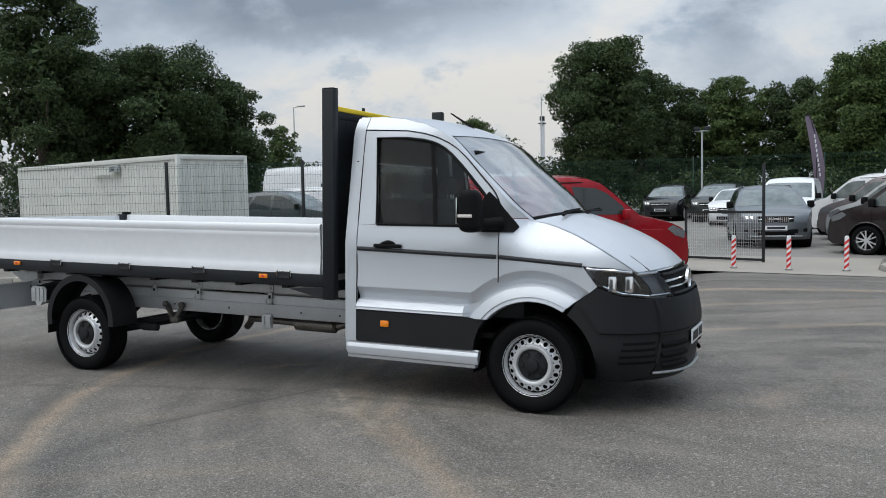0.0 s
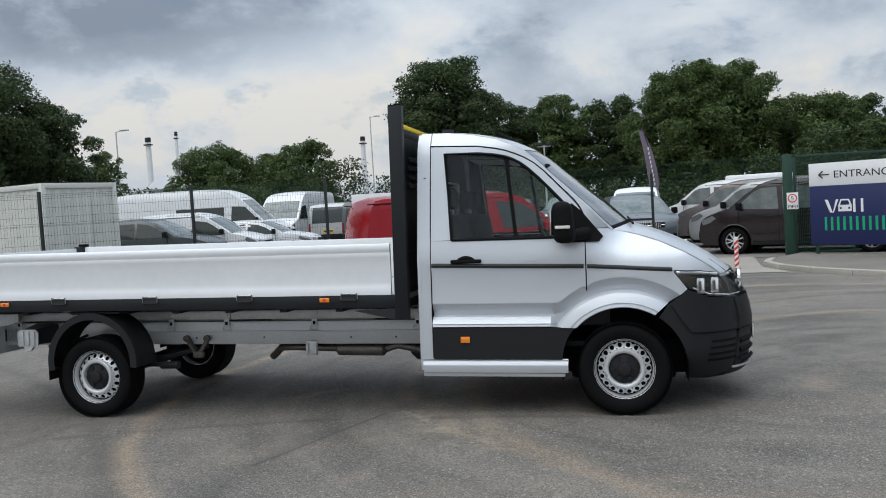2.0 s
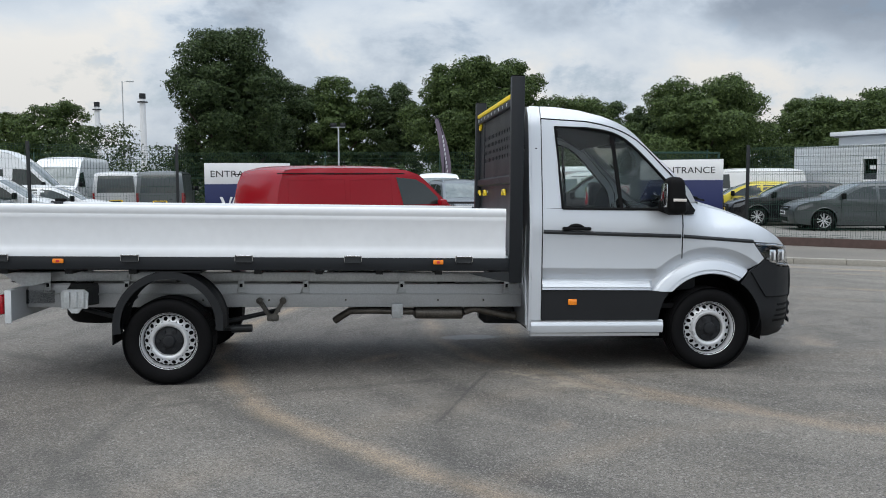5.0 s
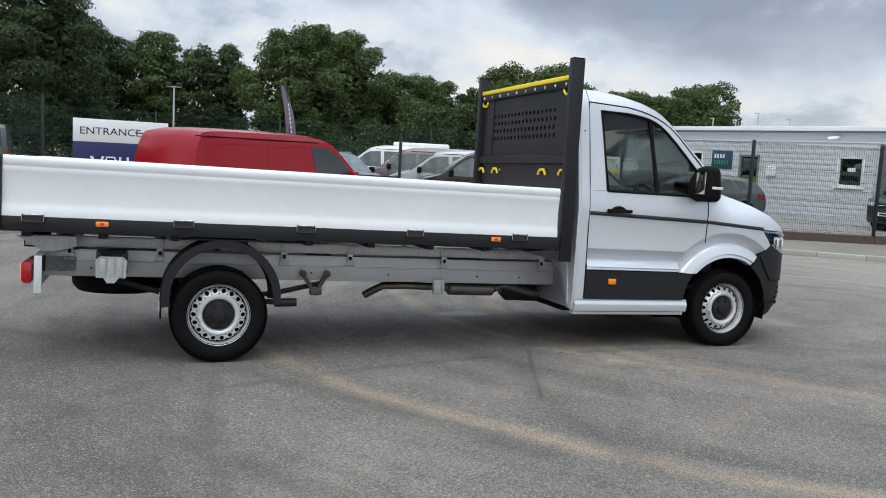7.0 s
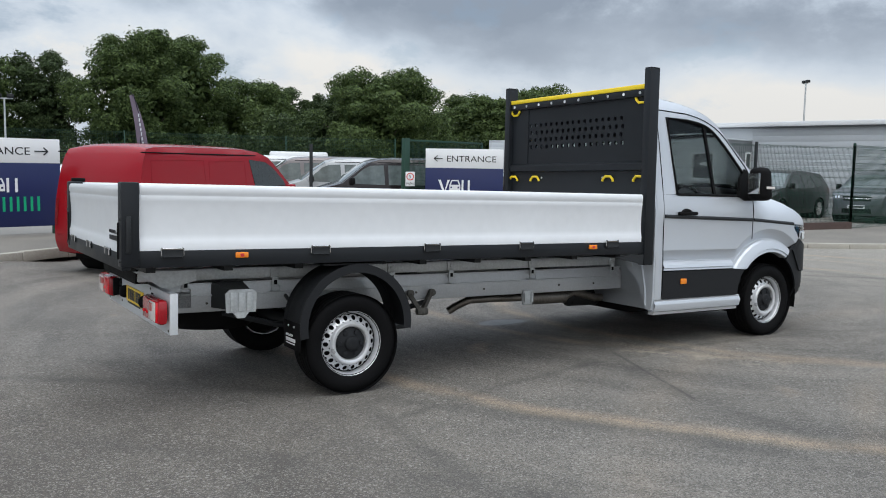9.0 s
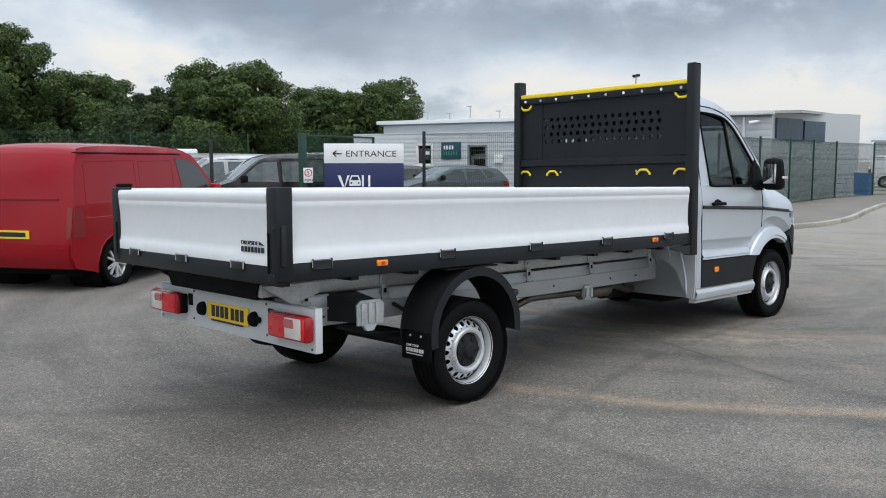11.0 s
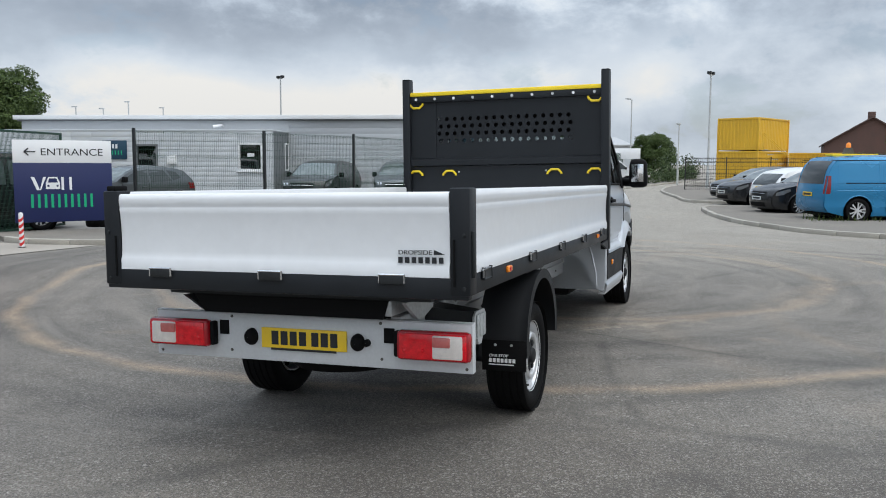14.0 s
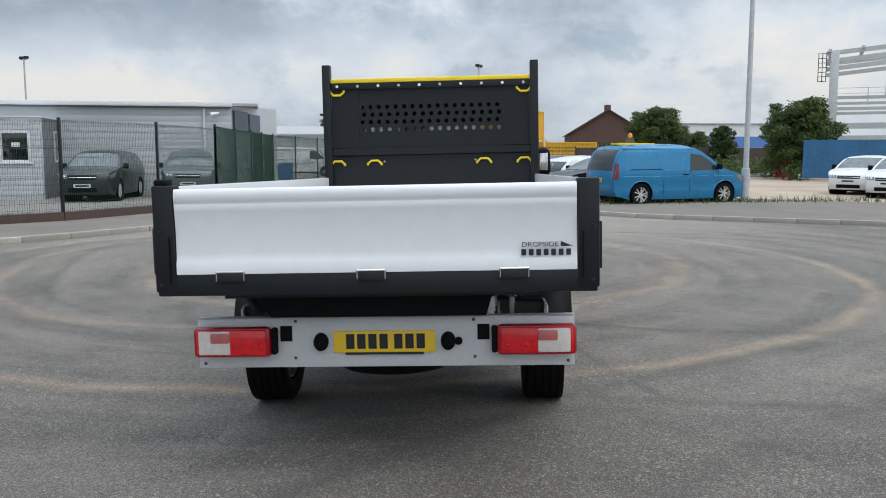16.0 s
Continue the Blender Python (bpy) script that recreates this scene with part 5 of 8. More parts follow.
BUMPER = [(4.93, 0.350, 0.42, 0), (5.12, 0.335, 0.31, 0), (5.27, 0.375, 0.20, 0), (5.33, 0.47, 0.155, 0), (5.35, 0.62, 0.15, 0), (5.35, 0.76, 0.15, 0), (5.335, 0.86, 0.145, 0), (5.31, 0.94, 0.145, 0)]
GRILLE = [(5.31, 0.94, 0.145, 0), (5.27, 1.04, 0.14, 0), (5.205, 1.135, 0.135, 0.01)]
BONNET = [(5.205, 1.135, 0.135, 0.01), (5.10, 1.215, 0.13, 0.02), (4.95, 1.305, 0.11, 0.035), (4.78, 1.385, 0.09, 0.045), (4.62, 1.440, 0.09, 0.05), (4.52, 1.466, 0.11, 0.05), (4.42, 1.485, 0.15, 0.05)]
SCREEN = [(4.42, 1.485, 0.15, 0.05), (4.335, 1.575, 0.145, 0.045), (4.25, 1.665, 0.14, 0.04), (4.155, 1.755, 0.13, 0.035), (4.05, 1.855, 0.118, 0.03), (3.945, 1.955, 0.10, 0.028), (3.84, 2.062, 0.085, 0.025), (3.76, 2.127, 0.066, 0.028)]
ROOF = [(3.76, 2.127, 0.066, 0.028), (3.68, 2.172, 0.055, 0.032), (3.55, 2.225, 0.04, 0.04), (3.35, 2.275, 0.02, 0.045), (3.15, 2.300, 0.0, 0.045), (2.93, 2.305, 0.0, 0.045)]


def arc(r, a0, a1, n=12):
    return circle_points(FX, FZ, r, a0, a1, n)


def crease(u, d):
    """A point d above the body's lower crease: level along the door, then round the front arch."""
    def bend(p, q, k):
        return tuple(a + (b - a) * k for a, b in zip(p, q))
    level = [(3.026, 0.853, 90), (3.95, 0.850, 90), (4.02, 0.853, 100), (4.05, 0.862, 120)]
    at = (0.0, 0.28, 0.31, 0.34)
    if u <= at[-1]:
        k = max(i for i in range(3) if u >= at[i])
        x, z, a = bend(level[k], level[k + 1], (u - at[k]) / (at[k + 1] - at[k]))
        return x + d * math.cos(radians(a)), z + d * math.sin(radians(a))
    a = radians(133 + (56 - d * 33 - 133) * (u - at[-1]) / (1 - at[-1]))
    return FX + (0.60 + d) * math.cos(a), FZ + (0.60 + d) * math.sin(a)


CREASE_U = [0.28 * k / 8 for k in range(8)] + [0.28, 0.295, 0.31, 0.325] + [0.34 + 0.66 * k / 26 for k in range(27)]
CREASE_PROFILE = [(0.10, 0.0), (0.093, -0.001), (0.090, -0.004), (0.010, -0.050), (0.0, -0.051), (-0.12, -0.020), (-0.4, 0.006), (-0.7, 0.020), (-0.76, 0.010), (-0.95, 0.016), (-1.0, 0.010), (-1.0, -0.05)]


def crease_band(u0, u1, s):
    """The hollow above the crease and the bright shoulder below it."""
    us = [u for u in CREASE_U if u0 <= u <= u1]
    rows = []
    for u in us:
        w = 0.088 if u < 0.285 else 0.10
        row = []
        for d, off in CREASE_PROFILE:
            x, z = crease(u, d if d > 0 else d * w)
            if d < 0 and u > 0.285:
                off = -0.051
            row.append((x, s * (cab_w(x, z) + off), z))
        rows.append(row)
    m = len(CREASE_PROFILE)
    return Geo().add([p for r in rows for p in r], [(i * m + j, (i + 1) * m + j, (i + 1) * m + j + 1, i * m + j + 1) for i in range(len(us) - 1) for j in range(m - 1)])


FLARE_PROFILE = [(0.0, -0.052), (-0.006, -0.022), (-0.022, -0.004), (-0.055, 0.012), (-0.095, 0.024), (-0.099, 0.014), (-0.126, 0.021), (-0.132, 0.014), (-0.132, -0.06)]


def flare_band(s):
    """The proud lip round the front wheel opening."""
    rows = []
    for k in range(33):
        row = []
        for d, off in FLARE_PROFILE:
            a0 = 180 - math.degrees(math.asin(0.318 / (0.60 + d)))
            a = radians(a0 + (56 - d * 33 - a0) * k / 32)
            x, z = FX + (0.60 + d) * math.cos(a), FZ + (0.60 + d) * math.sin(a)
            row.append((x, s * (cab_w(x, z) + off), z))
        rows.append(row)
    m = len(FLARE_PROFILE)
    return Geo().add([p for q in rows for p in q], [(i * m + j, (i + 1) * m + j, (i + 1) * m + j + 1, i * m + j + 1) for i in range(32) for j in range(m - 1)])


DOOR_TOP = [(3.025, 2.195), (3.405, 2.178), (3.624, 2.133), (3.842, 2.028), (4.058, 1.820), (4.18, 1.687), (4.235, 1.56), (4.228, 1.505)]
DOOR_TOP = DOOR_TOP[:1] + subdivide(DOOR_TOP[1:], 3)
WINDOW = [(3.195, 1.445), (3.141, 2.128)] + subdivide([(3.40, 2.118), (3.623, 2.083), (3.80, 1.98), (4.059, 1.715), (4.15, 1.60), (4.189, 1.445)], 3)


def inset(poly, d):
    """The outline drawn in by d."""
    n = len(poly)
    area = sum(poly[i][0] * poly[(i + 1) % n][1] - poly[(i + 1) % n][0] * poly[i][1] for i in range(n))
    s = 1 if area > 0 else -1
    out = []
    for i in range(n):
        p, q, r = (Vector(poly[j % n]) for j in (i - 1, i, i + 1))
        a, b = (q - p).normalized(), (r - q).normalized()
        na, nb = Vector((-a.y, a.x)) * s, Vector((-b.y, b.x)) * s
        k = (na + nb).normalized()
        out.append(tuple(q + k * (d / max(0.4, k.dot(na)))))
    return out


def build_cab():
    cab = part("cab", skin(Geo(), subdivide(ROOF), cab_w), SILVER, truck, "silver painted single cab")
    for s in (-1, 1):
        part("rear_pillar", Geo().sheet([(2.935, 0.51), (3.018, 0.51), (3.018, 2.303), (2.935, 2.305)], cab_w, side=s), SILVER, cab)
        part("roof_side", Geo().sheet(DOOR_TOP + [(4.395, 1.505)] + [(p[0], p[1]) for p in SCREEN[1:]] + [(p[0], p[1]) for p in ROOF[1:-1]] + [(3.025, 2.303)], cab_w, side=s), SILVER, cab)
        part("sill", Geo().sheet([(2.935, 0.405), (4.055, 0.405), (4.075, 0.505), (2.935, 0.505)], cab_w, side=s, thick=0.05), SILVER, cab)
        part("step_edge", Geo().sheet([(2.935, 0.375), (4.045, 0.375), (4.045, 0.40), (2.935, 0.40)], cab_w, side=s, off=0.012, thick=0.06), ALU, cab)
    # A-pillar edges beside the windscreen
    for s in (-1, 1):
        part("windscreen_pillar", skin(Geo(), subdivide(SCREEN), cab_w, s * 0.95, s * 1.0, 3), SILVER, cab)
    # rear wall of the cab: open at the window, its foot drawn up between the sills
    def rim(lo, hi):
        return [(cab_w(2.93, z) - 0.004, z) for z in (0.42, 0.55, 0.8, 1.3, 1.40, 1.7, 1.935, 2.0, 2.14, 2.2, 2.25, 2.295) if lo <= z <= hi]
    g = Geo()
    low = rim(0.42, 1.40)
    g.prism([(-y, z) for y, z in low] + low[::-1] + [(0.90, 0.42), (0.86, 0.50), (0.80, 0.66), (0.70, 0.74), (0.56, 0.78), (-0.56, 0.78), (-0.70, 0.74), (-0.80, 0.66), (-0.86, 0.50), (-0.90, 0.42)], 2.915, 2.94, plane="yz")
    for s in (-1, 1):
        mid = rim(1.40, 1.935)
        g.prism([(s * 0.62, 1.40)] + [(s * y, z) for y, z in mid] + [(s * 0.62, 1.935)], 2.915, 2.94, plane="yz")
    top = rim(1.935, 2.295)
    g.prism([(-y, z) for y, z in top] + [(-0.4, 2.335), (0, 2.345), (0.4, 2.335)] + top[::-1], 2.915, 2.94, plane="yz")
    part("rear_wall", g, SILVER, cab)
    part("rear_panel", Geo().prism([(-0.72, 1.945), (0.72, 1.945), (0.66, 2.26), (-0.66, 2.26)], 2.905, 2.914, plane="yz"), BLACK, cab, "dark panel above the rear window")
    part("rear_window", Geo().box((2.922, -0.62, 1.40), (2.928, 0.62, 1.935)), CLEAR, cab, "rear cab window")
    for s in (-1, 1):
        g = Geo()
        for y in (0.70, 0.82):
            g.tube([(2.912, s * y, 1.30), (2.912, s * y, 0.86), (2.912, s * (y + 0.03), 0.78)] + ([(2.912, s * (y + 0.07), 0.60), (2.912, s * (y + 0.08), 0.46)] if y > 0.8 else []), 0.008, 6)
        part("pressed_rib", g, SILVER, cab)
    # doors
    for s in (-1, 1):
        low = [crease(u, 0.10) for u in CREASE_U if crease(u, 0.10)[0] < 4.215] + [(4.222, 1.06), (4.222, 1.440), (3.026, 1.440)]
        frame_ring = [(3.026, 1.4405), (3.026, 2.188)] + subdivide([(3.405, 2.171), (3.624, 2.126), (3.842, 2.021), (4.053, 1.813), (4.173, 1.68), (4.226, 1.56), (4.222, 1.4405)], 3) + list(reversed(WINDOW))
        g = Geo().sheet(low, cab_w, side=s).sheet(frame_ring, cab_w, side=s, step=0.2)
        door = part("door", g, SILVER, cab, "silver cab door")
        part("lower_door_panel", Geo().sheet([(3.026, 0.512), (4.028, 0.512), (4.044, 0.60), (4.075, 0.68), (4.125, 0.752), (4.0, 0.757), (3.026, 0.757)], cab_w, side=s, off=0.006, thick=0.03), PLASTIC, door, "dark plastic lower door panel")
        # raised waist line, lower moulding, sill strip
        g = Geo()
        g.tube([(x, s * (cab_w(x, z) + 0.000), z) for x, z in [(3.03 + 1.18 * k / 12, 1.250 - 0.030 * k / 12) for k in range(13)]], 0.017, 8)
        part("waist_moulding", g, BLACK_STEEL, door, "thin dark waist line")
        part("side_moulding", crease_band(0.0, 0.31, s), SILVER, door, smooth=16)
        part("door_gap", Geo().tube([(x, s * (cab_w(x, z) + 0.001), z) for x, z in [(3.022, 0.52 + 0.335 * k) for k in range(6)] + DOOR_TOP + [(4.226, 1.44 - 0.068 * k) for k in range(7)]], 0.0045, 5), BLACK, door)
        part("sill_shoulder", Geo().grid(lambda u, v, s=s: (2.937 + 1.135 * u, s * (cab_w(3.5, 0.5) + (-0.012, 0.014, 0.016, 0.0)[round(v * 3)]), (0.512, 0.470, 0.462, 0.405)[round(v * 3)]), 8, 3), SILVER, door)
        part("window_seal", Geo().tube([(x, s * (cab_w(x, z) + 0.002), z) for x, z in WINDOW + WINDOW[:1]], 0.013, 6, False), BLACK, door)
        w1 = [(3.20, 1.452), (3.147, 2.121)] + subdivide([(3.40, 2.111), (3.52, 2.097), (3.612, 2.078)], 2) + [(3.684, 1.452)]
        w2 = [(3.716, 1.452), (3.645, 2.062)] + subdivide([(3.72, 2.025), (3.80, 1.970), (4.052, 1.71), (4.142, 1.596), (4.18, 1.452)], 3)
        part("side_window", Geo().sheet(w1, cab_w, side=s, off=-0.012, thick=0.004), CLEAR, door)
        part("quarter_light", Geo().sheet(w2, cab_w, side=s, off=-0.012, thick=0.004), CLEAR, door)
        part("window_bar", Geo().sheet([(3.685, 1.445), (3.715, 1.445), (3.643, 2.072), (3.613, 2.085)], cab_w, side=s, off=0.0, thick=0.02), BLACK, door)
        hy = s * cab_w(3.29, 1.27)
        h = part("door_handle", Geo().box((3.185, hy - 0.03 if s < 0 else hy, 1.262), (3.43, hy if s < 0 else hy + 0.03, 1.292), 0.011), BLACK, door, "black door handle")
        part("handle_cup", Geo().grid(lambda u, v: (3.23 + 0.15 * u, hy + s * 0.012 * math.sin(math.pi * v), 1.285 + 0.035 * v * math.sin(math.pi * u) ** 0.6), 10, 5), BLACK, h)
        ay = s * (cab_w(3.29, 0.66) + 0.006)
        part("marker_lamp", Geo().box((3.245, min(ay, ay + s * 0.014), 0.64), (3.32, max(ay, ay + s * 0.014), 0.69), 0.006), AMBER, door, "amber side marker")
        # mirror
        sail = part("mirror_sail", Geo().sheet([(4.01, 1.435), (4.05, 1.60), (4.13, 1.70), (4.20, 1.64), (4.36, 1.44), (4.33, 1.405), (4.10, 1.40)], cab_w, side=s, off=0.018, thick=0.03), BLACK, door)
        g = Geo()
        g.tube([(4.24, s * 0.96, 1.47), (4.15, s * 1.06, 1.46), (4.09, s * 1.12, 1.47)], [0.05, 0.045, 0.05], 10)
        part("mirror_arm", g, BLACK, sail)
        bm = bmesh.new()
        bmesh.ops.create_cube(bm, size=1)
        for v in bm.verts:
            v.co = ((v.co.x * (0.165 if v.co.z < 0 else 0.145)) + 4.075 + (0.012 if v.co.z < 0 else -0.005), s * 1.155 + v.co.y * (0.205 if v.co.z < 0 else 0.18), 1.558 + v.co.z * 0.31)
        bmesh.ops.bevel(bm, geom=list(bm.edges), offset=0.066, segments=5, affect="EDGES", profile=0.55)
        part("mirror_housing", Geo().bm(bm), BLACK, sail)
        part("mirror_glass", Geo().box((3.986, s * 1.155 - 0.064, 1.465), (3.9955, s * 1.155 + 0.064, 1.655), 0.004), CHROME, sail)
        part("indicator_strip", Geo().box((4.025, s * 1.270 - 0.006, 1.512), (4.135, s * 1.270 + 0.006, 1.535), 0.004), WHITE_LENS, sail)
    # front wing, flare
    for s in (-1, 1):
        wing = [(4.228, 1.06), (4.228, 1.50), (4.40, 1.50)] + [(p[0], p[1]) for p in reversed(BONNET[1:])][0:6] + [(5.19, 1.145), (5.06, 1.166), (4.853, 1.176), (4.962, 1.032)] + [crease(u, 0.10) for u in reversed(CREASE_U) if crease(u, 0.10)[0] > 4.235]
        wp = part("front_wing", Geo().sheet(wing, cab_w, side=s, step=0.045), SILVER, cab)
        part("arch_hollow", crease_band(0.31, 1.0, s), SILVER, wp, smooth=16)
        part("wheel_arch_flare", flare_band(s), SILVER, wp, smooth=20)
        part("waist_moulding", Geo().tube([(x, s * cab_w(x, z), z) for x, z in [(4.235 + 0.62 * k / 8, 1.220 - 0.040 * k / 8) for k in range(9)]], 0.016, 8), BLACK_STEEL, wp)
        g = Geo()
        n = 20
        for k in range(n):
            a0, a1 = radians(-12 + 204 * k / n), radians(-12 + 204 * (k + 1) / n)
            g.add([(FX + 0.475 * math.cos(a), s * y, FZ + 0.475 * math.sin(a)) for a in (a0, a1) for y in (0.955, 0.50)], [(0, 1, 3, 2)])
        g.add([(FX + 0.475 * math.cos(radians(-12 + 204 * k / n)), s * 0.50, FZ + 0.475 * math.sin(radians(-12 + 204 * k / n))) for k in range(n + 1)], [tuple(range(n + 1))])
        part("arch_liner", g, BLACK, wp)
    part("bonnet", skin(Geo(), subdivide(BONNET), cab_w, -0.985, 0.985, 20, power=2.6, thick=0.012), SILVER, cab)
    g = Geo()
    for s in (-1, 1):
        pts = []
        for i, (x, z, bow, crown) in enumerate(BONNET):
            k = 1 - 0.80 ** 2.6
            pts.append((x + bow * k, s * cab_w(x, z) * (0.80 - 0.02 * i), z + crown * k + 0.002))
        g.tube(pts, 0.0045, 5)
    part("bonnet_gap", g, BLACK, cab)
    part("windscreen", skin(Geo(), subdivide(SCREEN), cab_w, -0.95, 0.95, 18, off=-0.004), SCREEN_GLASS, cab)
    part("windscreen_edge", skin(Geo(), subdivide(SCREEN)[:2], cab_w, -0.95, 0.95, 18, off=-0.001), BLACK, cab)
    for s in (-1, 1):
        part("windscreen_seal", skin(Geo(), subdivide(SCREEN), cab_w, s * 0.938, s * 0.952, 2, off=0.001), BLACK, cab)
    for y0, y1 in ((-0.55, 0.05), (0.1, 0.7)):
        part("wiper", Geo().tube([(4.585, y0, 1.525), (4.56, (y0 + y1) / 2, 1.56), (4.56, y1, 1.555)], 0.010, 6).bar((4.565, y0 + 0.1, 1.553), (4.545, y1, 1.572), 0.012), BLACK, cab)
    # bumper
    side = [(4.965, 1.025), (5.12, 0.962), (5.31, 0.94)] + [(p[0], p[1]) for p in reversed(BUMPER[:-1])] + arc(0.468, -10, 56, 10) + [(4.82, 0.918)]
    bumper = part("bumper", skin(Geo(), subdivide(BUMPER), cab_w, nv=26, power=3.0, thick=0.02).sheet(side, cab_w, both=True, step=0.07), PLASTIC, truck, "dark grey plastic front bumper")
    upper = [(4.965, 1.025), (5.12, 0.962), (5.31, 0.94), (5.335, 0.86), (5.35, 0.76), (5.35, 0.705), (5.1, 0.70), (4.985, 0.71), (4.90, 0.83), (4.84, 0.92)]
    part("bumper_upper", skin(Geo(), [(5.352, 0.705, 0.15, 0), (5.352, 0.76, 0.15, 0), (5.338, 0.86, 0.145, 0), (5.313, 0.94, 0.145, 0)], cab_w, nv=26, off=0.014, power=3.0).sheet(upper, cab_w, both=True, off=0.016, thick=0.03, step=0.07), PLASTIC, bumper)
    for z0, z1 in ((0.43, 0.475), (0.505, 0.55), (0.58, 0.625)):
        for s in (-1, 1):
            def slat(u, v, z0=z0, z1=z1, s=s):
                x = 5.33
                vv = s * (0.50 + 0.47 * u)
                return (x + 0.155 * (1 - abs(vv) ** 3) + 0.012 + 0.018 * math.sin(math.pi * v), cab_w(x, 0.5) * vv, z0 + (z1 - z0) * v)
            part("intake_slat", Geo().grid(slat, 10, 5), BLACK, bumper)
    for s in (-1, 1):
        for k in range(4):
            z = 0.475 + k * 0.047
            part("bumper_slot", Geo().sheet([(5.10 + 0.012 * k, z + 0.004), (5.322, z), (5.326, z + 0.020), (5.10 + 0.012 * k, z + 0.022)], cab_w, side=s, off=0.003, thick=0.01, step=0.06), BLACK, bumper)
    def ridge(u):
        v = -1 + 2 * u
        return (5.352 + 0.15 * (1 - abs(v) ** 3), cab_w(5.35, 0.72) * v, 0.685)
    part("bumper_ridge", Geo().tube([ridge(k / 24) for k in range(25)], 0.012, 6), PLASTIC, bumper)
    for s in (-1, 1):
        edge = [(5.326, 0.47), (5.341, 0.55), (5.346, 0.62), (5.347, 0.70), (5.345, 0.77), (5.331, 0.86), (5.308, 0.935)]
        part("bumper_corner", Geo().tube([(x, s * (cab_w(x, z) - 0.004), z) for x, z in edge], [0.012, 0.014, 0.016, 0.022, 0.024, 0.024, 0.020], 12), PLASTIC, bumper)
        part("bumper_seam", Geo().tube([(x, s * (cab_w(x, 0.70) + 0.012), 0.698 + 0.010 * (5.35 - x) / 0.35) for x in [4.99 + 0.036 * j for j in range(11)]] + [(5.352 + 0.15 * (1 - v ** 3) + 0.010, s * cab_w(5.35, 0.70) * v, 0.698) for v in [0.97 - 0.08 * j for j in range(7)]], 0.006, 5), BLACK, bumper)
    part("lower_lip", Geo().tube([(5.30 + 0.19 * (1 - abs(v) ** 3), cab_w(5.3, 0.4) * v, 0.40 - 0.02 * (1 - abs(v))) for v in [-1 + k / 12 for k in range(25)]], 0.010, 6), ALU, bumper)
    pl = part("number_plate", Geo().box((5.505, -0.26, 0.565), (5.515, 0.26, 0.675), 0.003), WHITE, bumper)
    for k in range(7):
        y = -0.225 + k * 0.062 + (0.03 if k > 3 else 0)
        part("plate_bar", Geo().box((5.516, y, 0.585), (5.518, y + 0.045, 0.655)), INK, pl)
    # grille
    grille = part("grille", skin(Geo(), subdivide(GRILLE), cab_w, -0.68, 0.68, 14, off=-0.01, power=3.0), BLACK, cab)
    for k, f in enumerate((0.12, 0.36, 0.60, 0.84)):
        x, z = 5.31 + (5.205 - 5.31) * f, 0.94 + 0.195 * f
        g = Geo().tube([(x + 0.145 * (1 - abs(v) ** 3) + 0.008, cab_w(x, z) * v, z) for v in [-0.66 + 1.32 * j / 16 for j in range(17)]], 0.011, 6)
        part("chrome_bar" if k in (1, 2) else "grille_bar", g, CHROME if k in (1, 2) else PLASTIC, grille)
    part("bonnet_edge_strip", Geo().tube([(5.212 + 0.14 * (1 - abs(v) ** 3), cab_w(5.21, 1.13) * v, 1.128 + 0.01 * (1 - abs(v))) for v in [-0.72 + 1.44 * j / 16 for j in range(17)]], 0.010, 6), CHROME, grille)
    part("badge", Geo().lathe([(0.085, 0.0), (0.085, -0.02), (0.072, -0.022), (0.068, -0.014), (0.001, -0.014)], 28, pose(5.425, 0, 1.03, 0, 12, 90)), CHROME, grille)
    # headlights: dark bowl, lamp blocks and clear cover
    for s in (-1, 1):
        lens = [(4.860, 1.172), (5.06, 1.162), (5.19, 1.145), (5.27, 1.04), (5.305, 0.948), (5.12, 0.968), (4.968, 1.036)]
        hl = part("headlight", Geo().sheet(inset(lens, 0.004), lambda x, z: cab_w(x, z) - 0.05, side=s, thick=0.02), BLACK, truck, "clear headlight with two bright lamp blocks")
        v0, v1 = (0.68, 1.0) if s > 0 else (-1.0, -0.68)
        skinned = skin(Geo(), subdivide(GRILLE), cab_w, v0, v1, 6, off=-0.05, power=3.0)
        part("lamp_bowl", skinned, LAMP_GREY, hl)
        part("lens", skin(Geo().sheet(lens, cab_w, side=s, thick=0.004, off=-0.002), subdivide(GRILLE), cab_w, v0, v1, 6, power=3.0), LENS, hl)
        for x in (5.06, 5.165):
            y = s * (cab_w(x, 1.05) - 0.026)
            lamp = part("lamp_block", Geo().box((x - 0.030, min(y, y + s * 0.022), 0.992), (x + 0.030, max(y, y + s * 0.022), 1.108), 0.012), CHROME, hl, "bright lamp block")
            y2 = y + s * 0.0235
            part("lamp_slit", Geo().box((x - 0.016, y2 - 0.0015, 1.010), (x + 0.004, y2 + 0.0015, 1.085), 0.001), LAMP_GREY, lamp)
            part("lamp_bulb", Geo().box((x + 0.008, y2 - 0.0015, 1.02), (x + 0.022, y2 + 0.0015, 1.095), 0.001), WHITE, lamp)
        part("chrome_trim", Geo().tube([(x, s * (cab_w(x, z) - 0.01), z) for x, z in ((4.885, 1.158), (5.06, 1.150), (5.18, 1.135))], 0.012, 6), CHROME, hl)
        part("chrome_trim", Geo().tube([(x, s * (cab_w(x, z) - 0.012), z) for x, z in ((5.0, 1.035), (5.12, 0.985), (5.28, 0.965))], 0.008, 6), CHROME, hl)
        vs = [1.0 - 0.05 * j for j in range(7)]
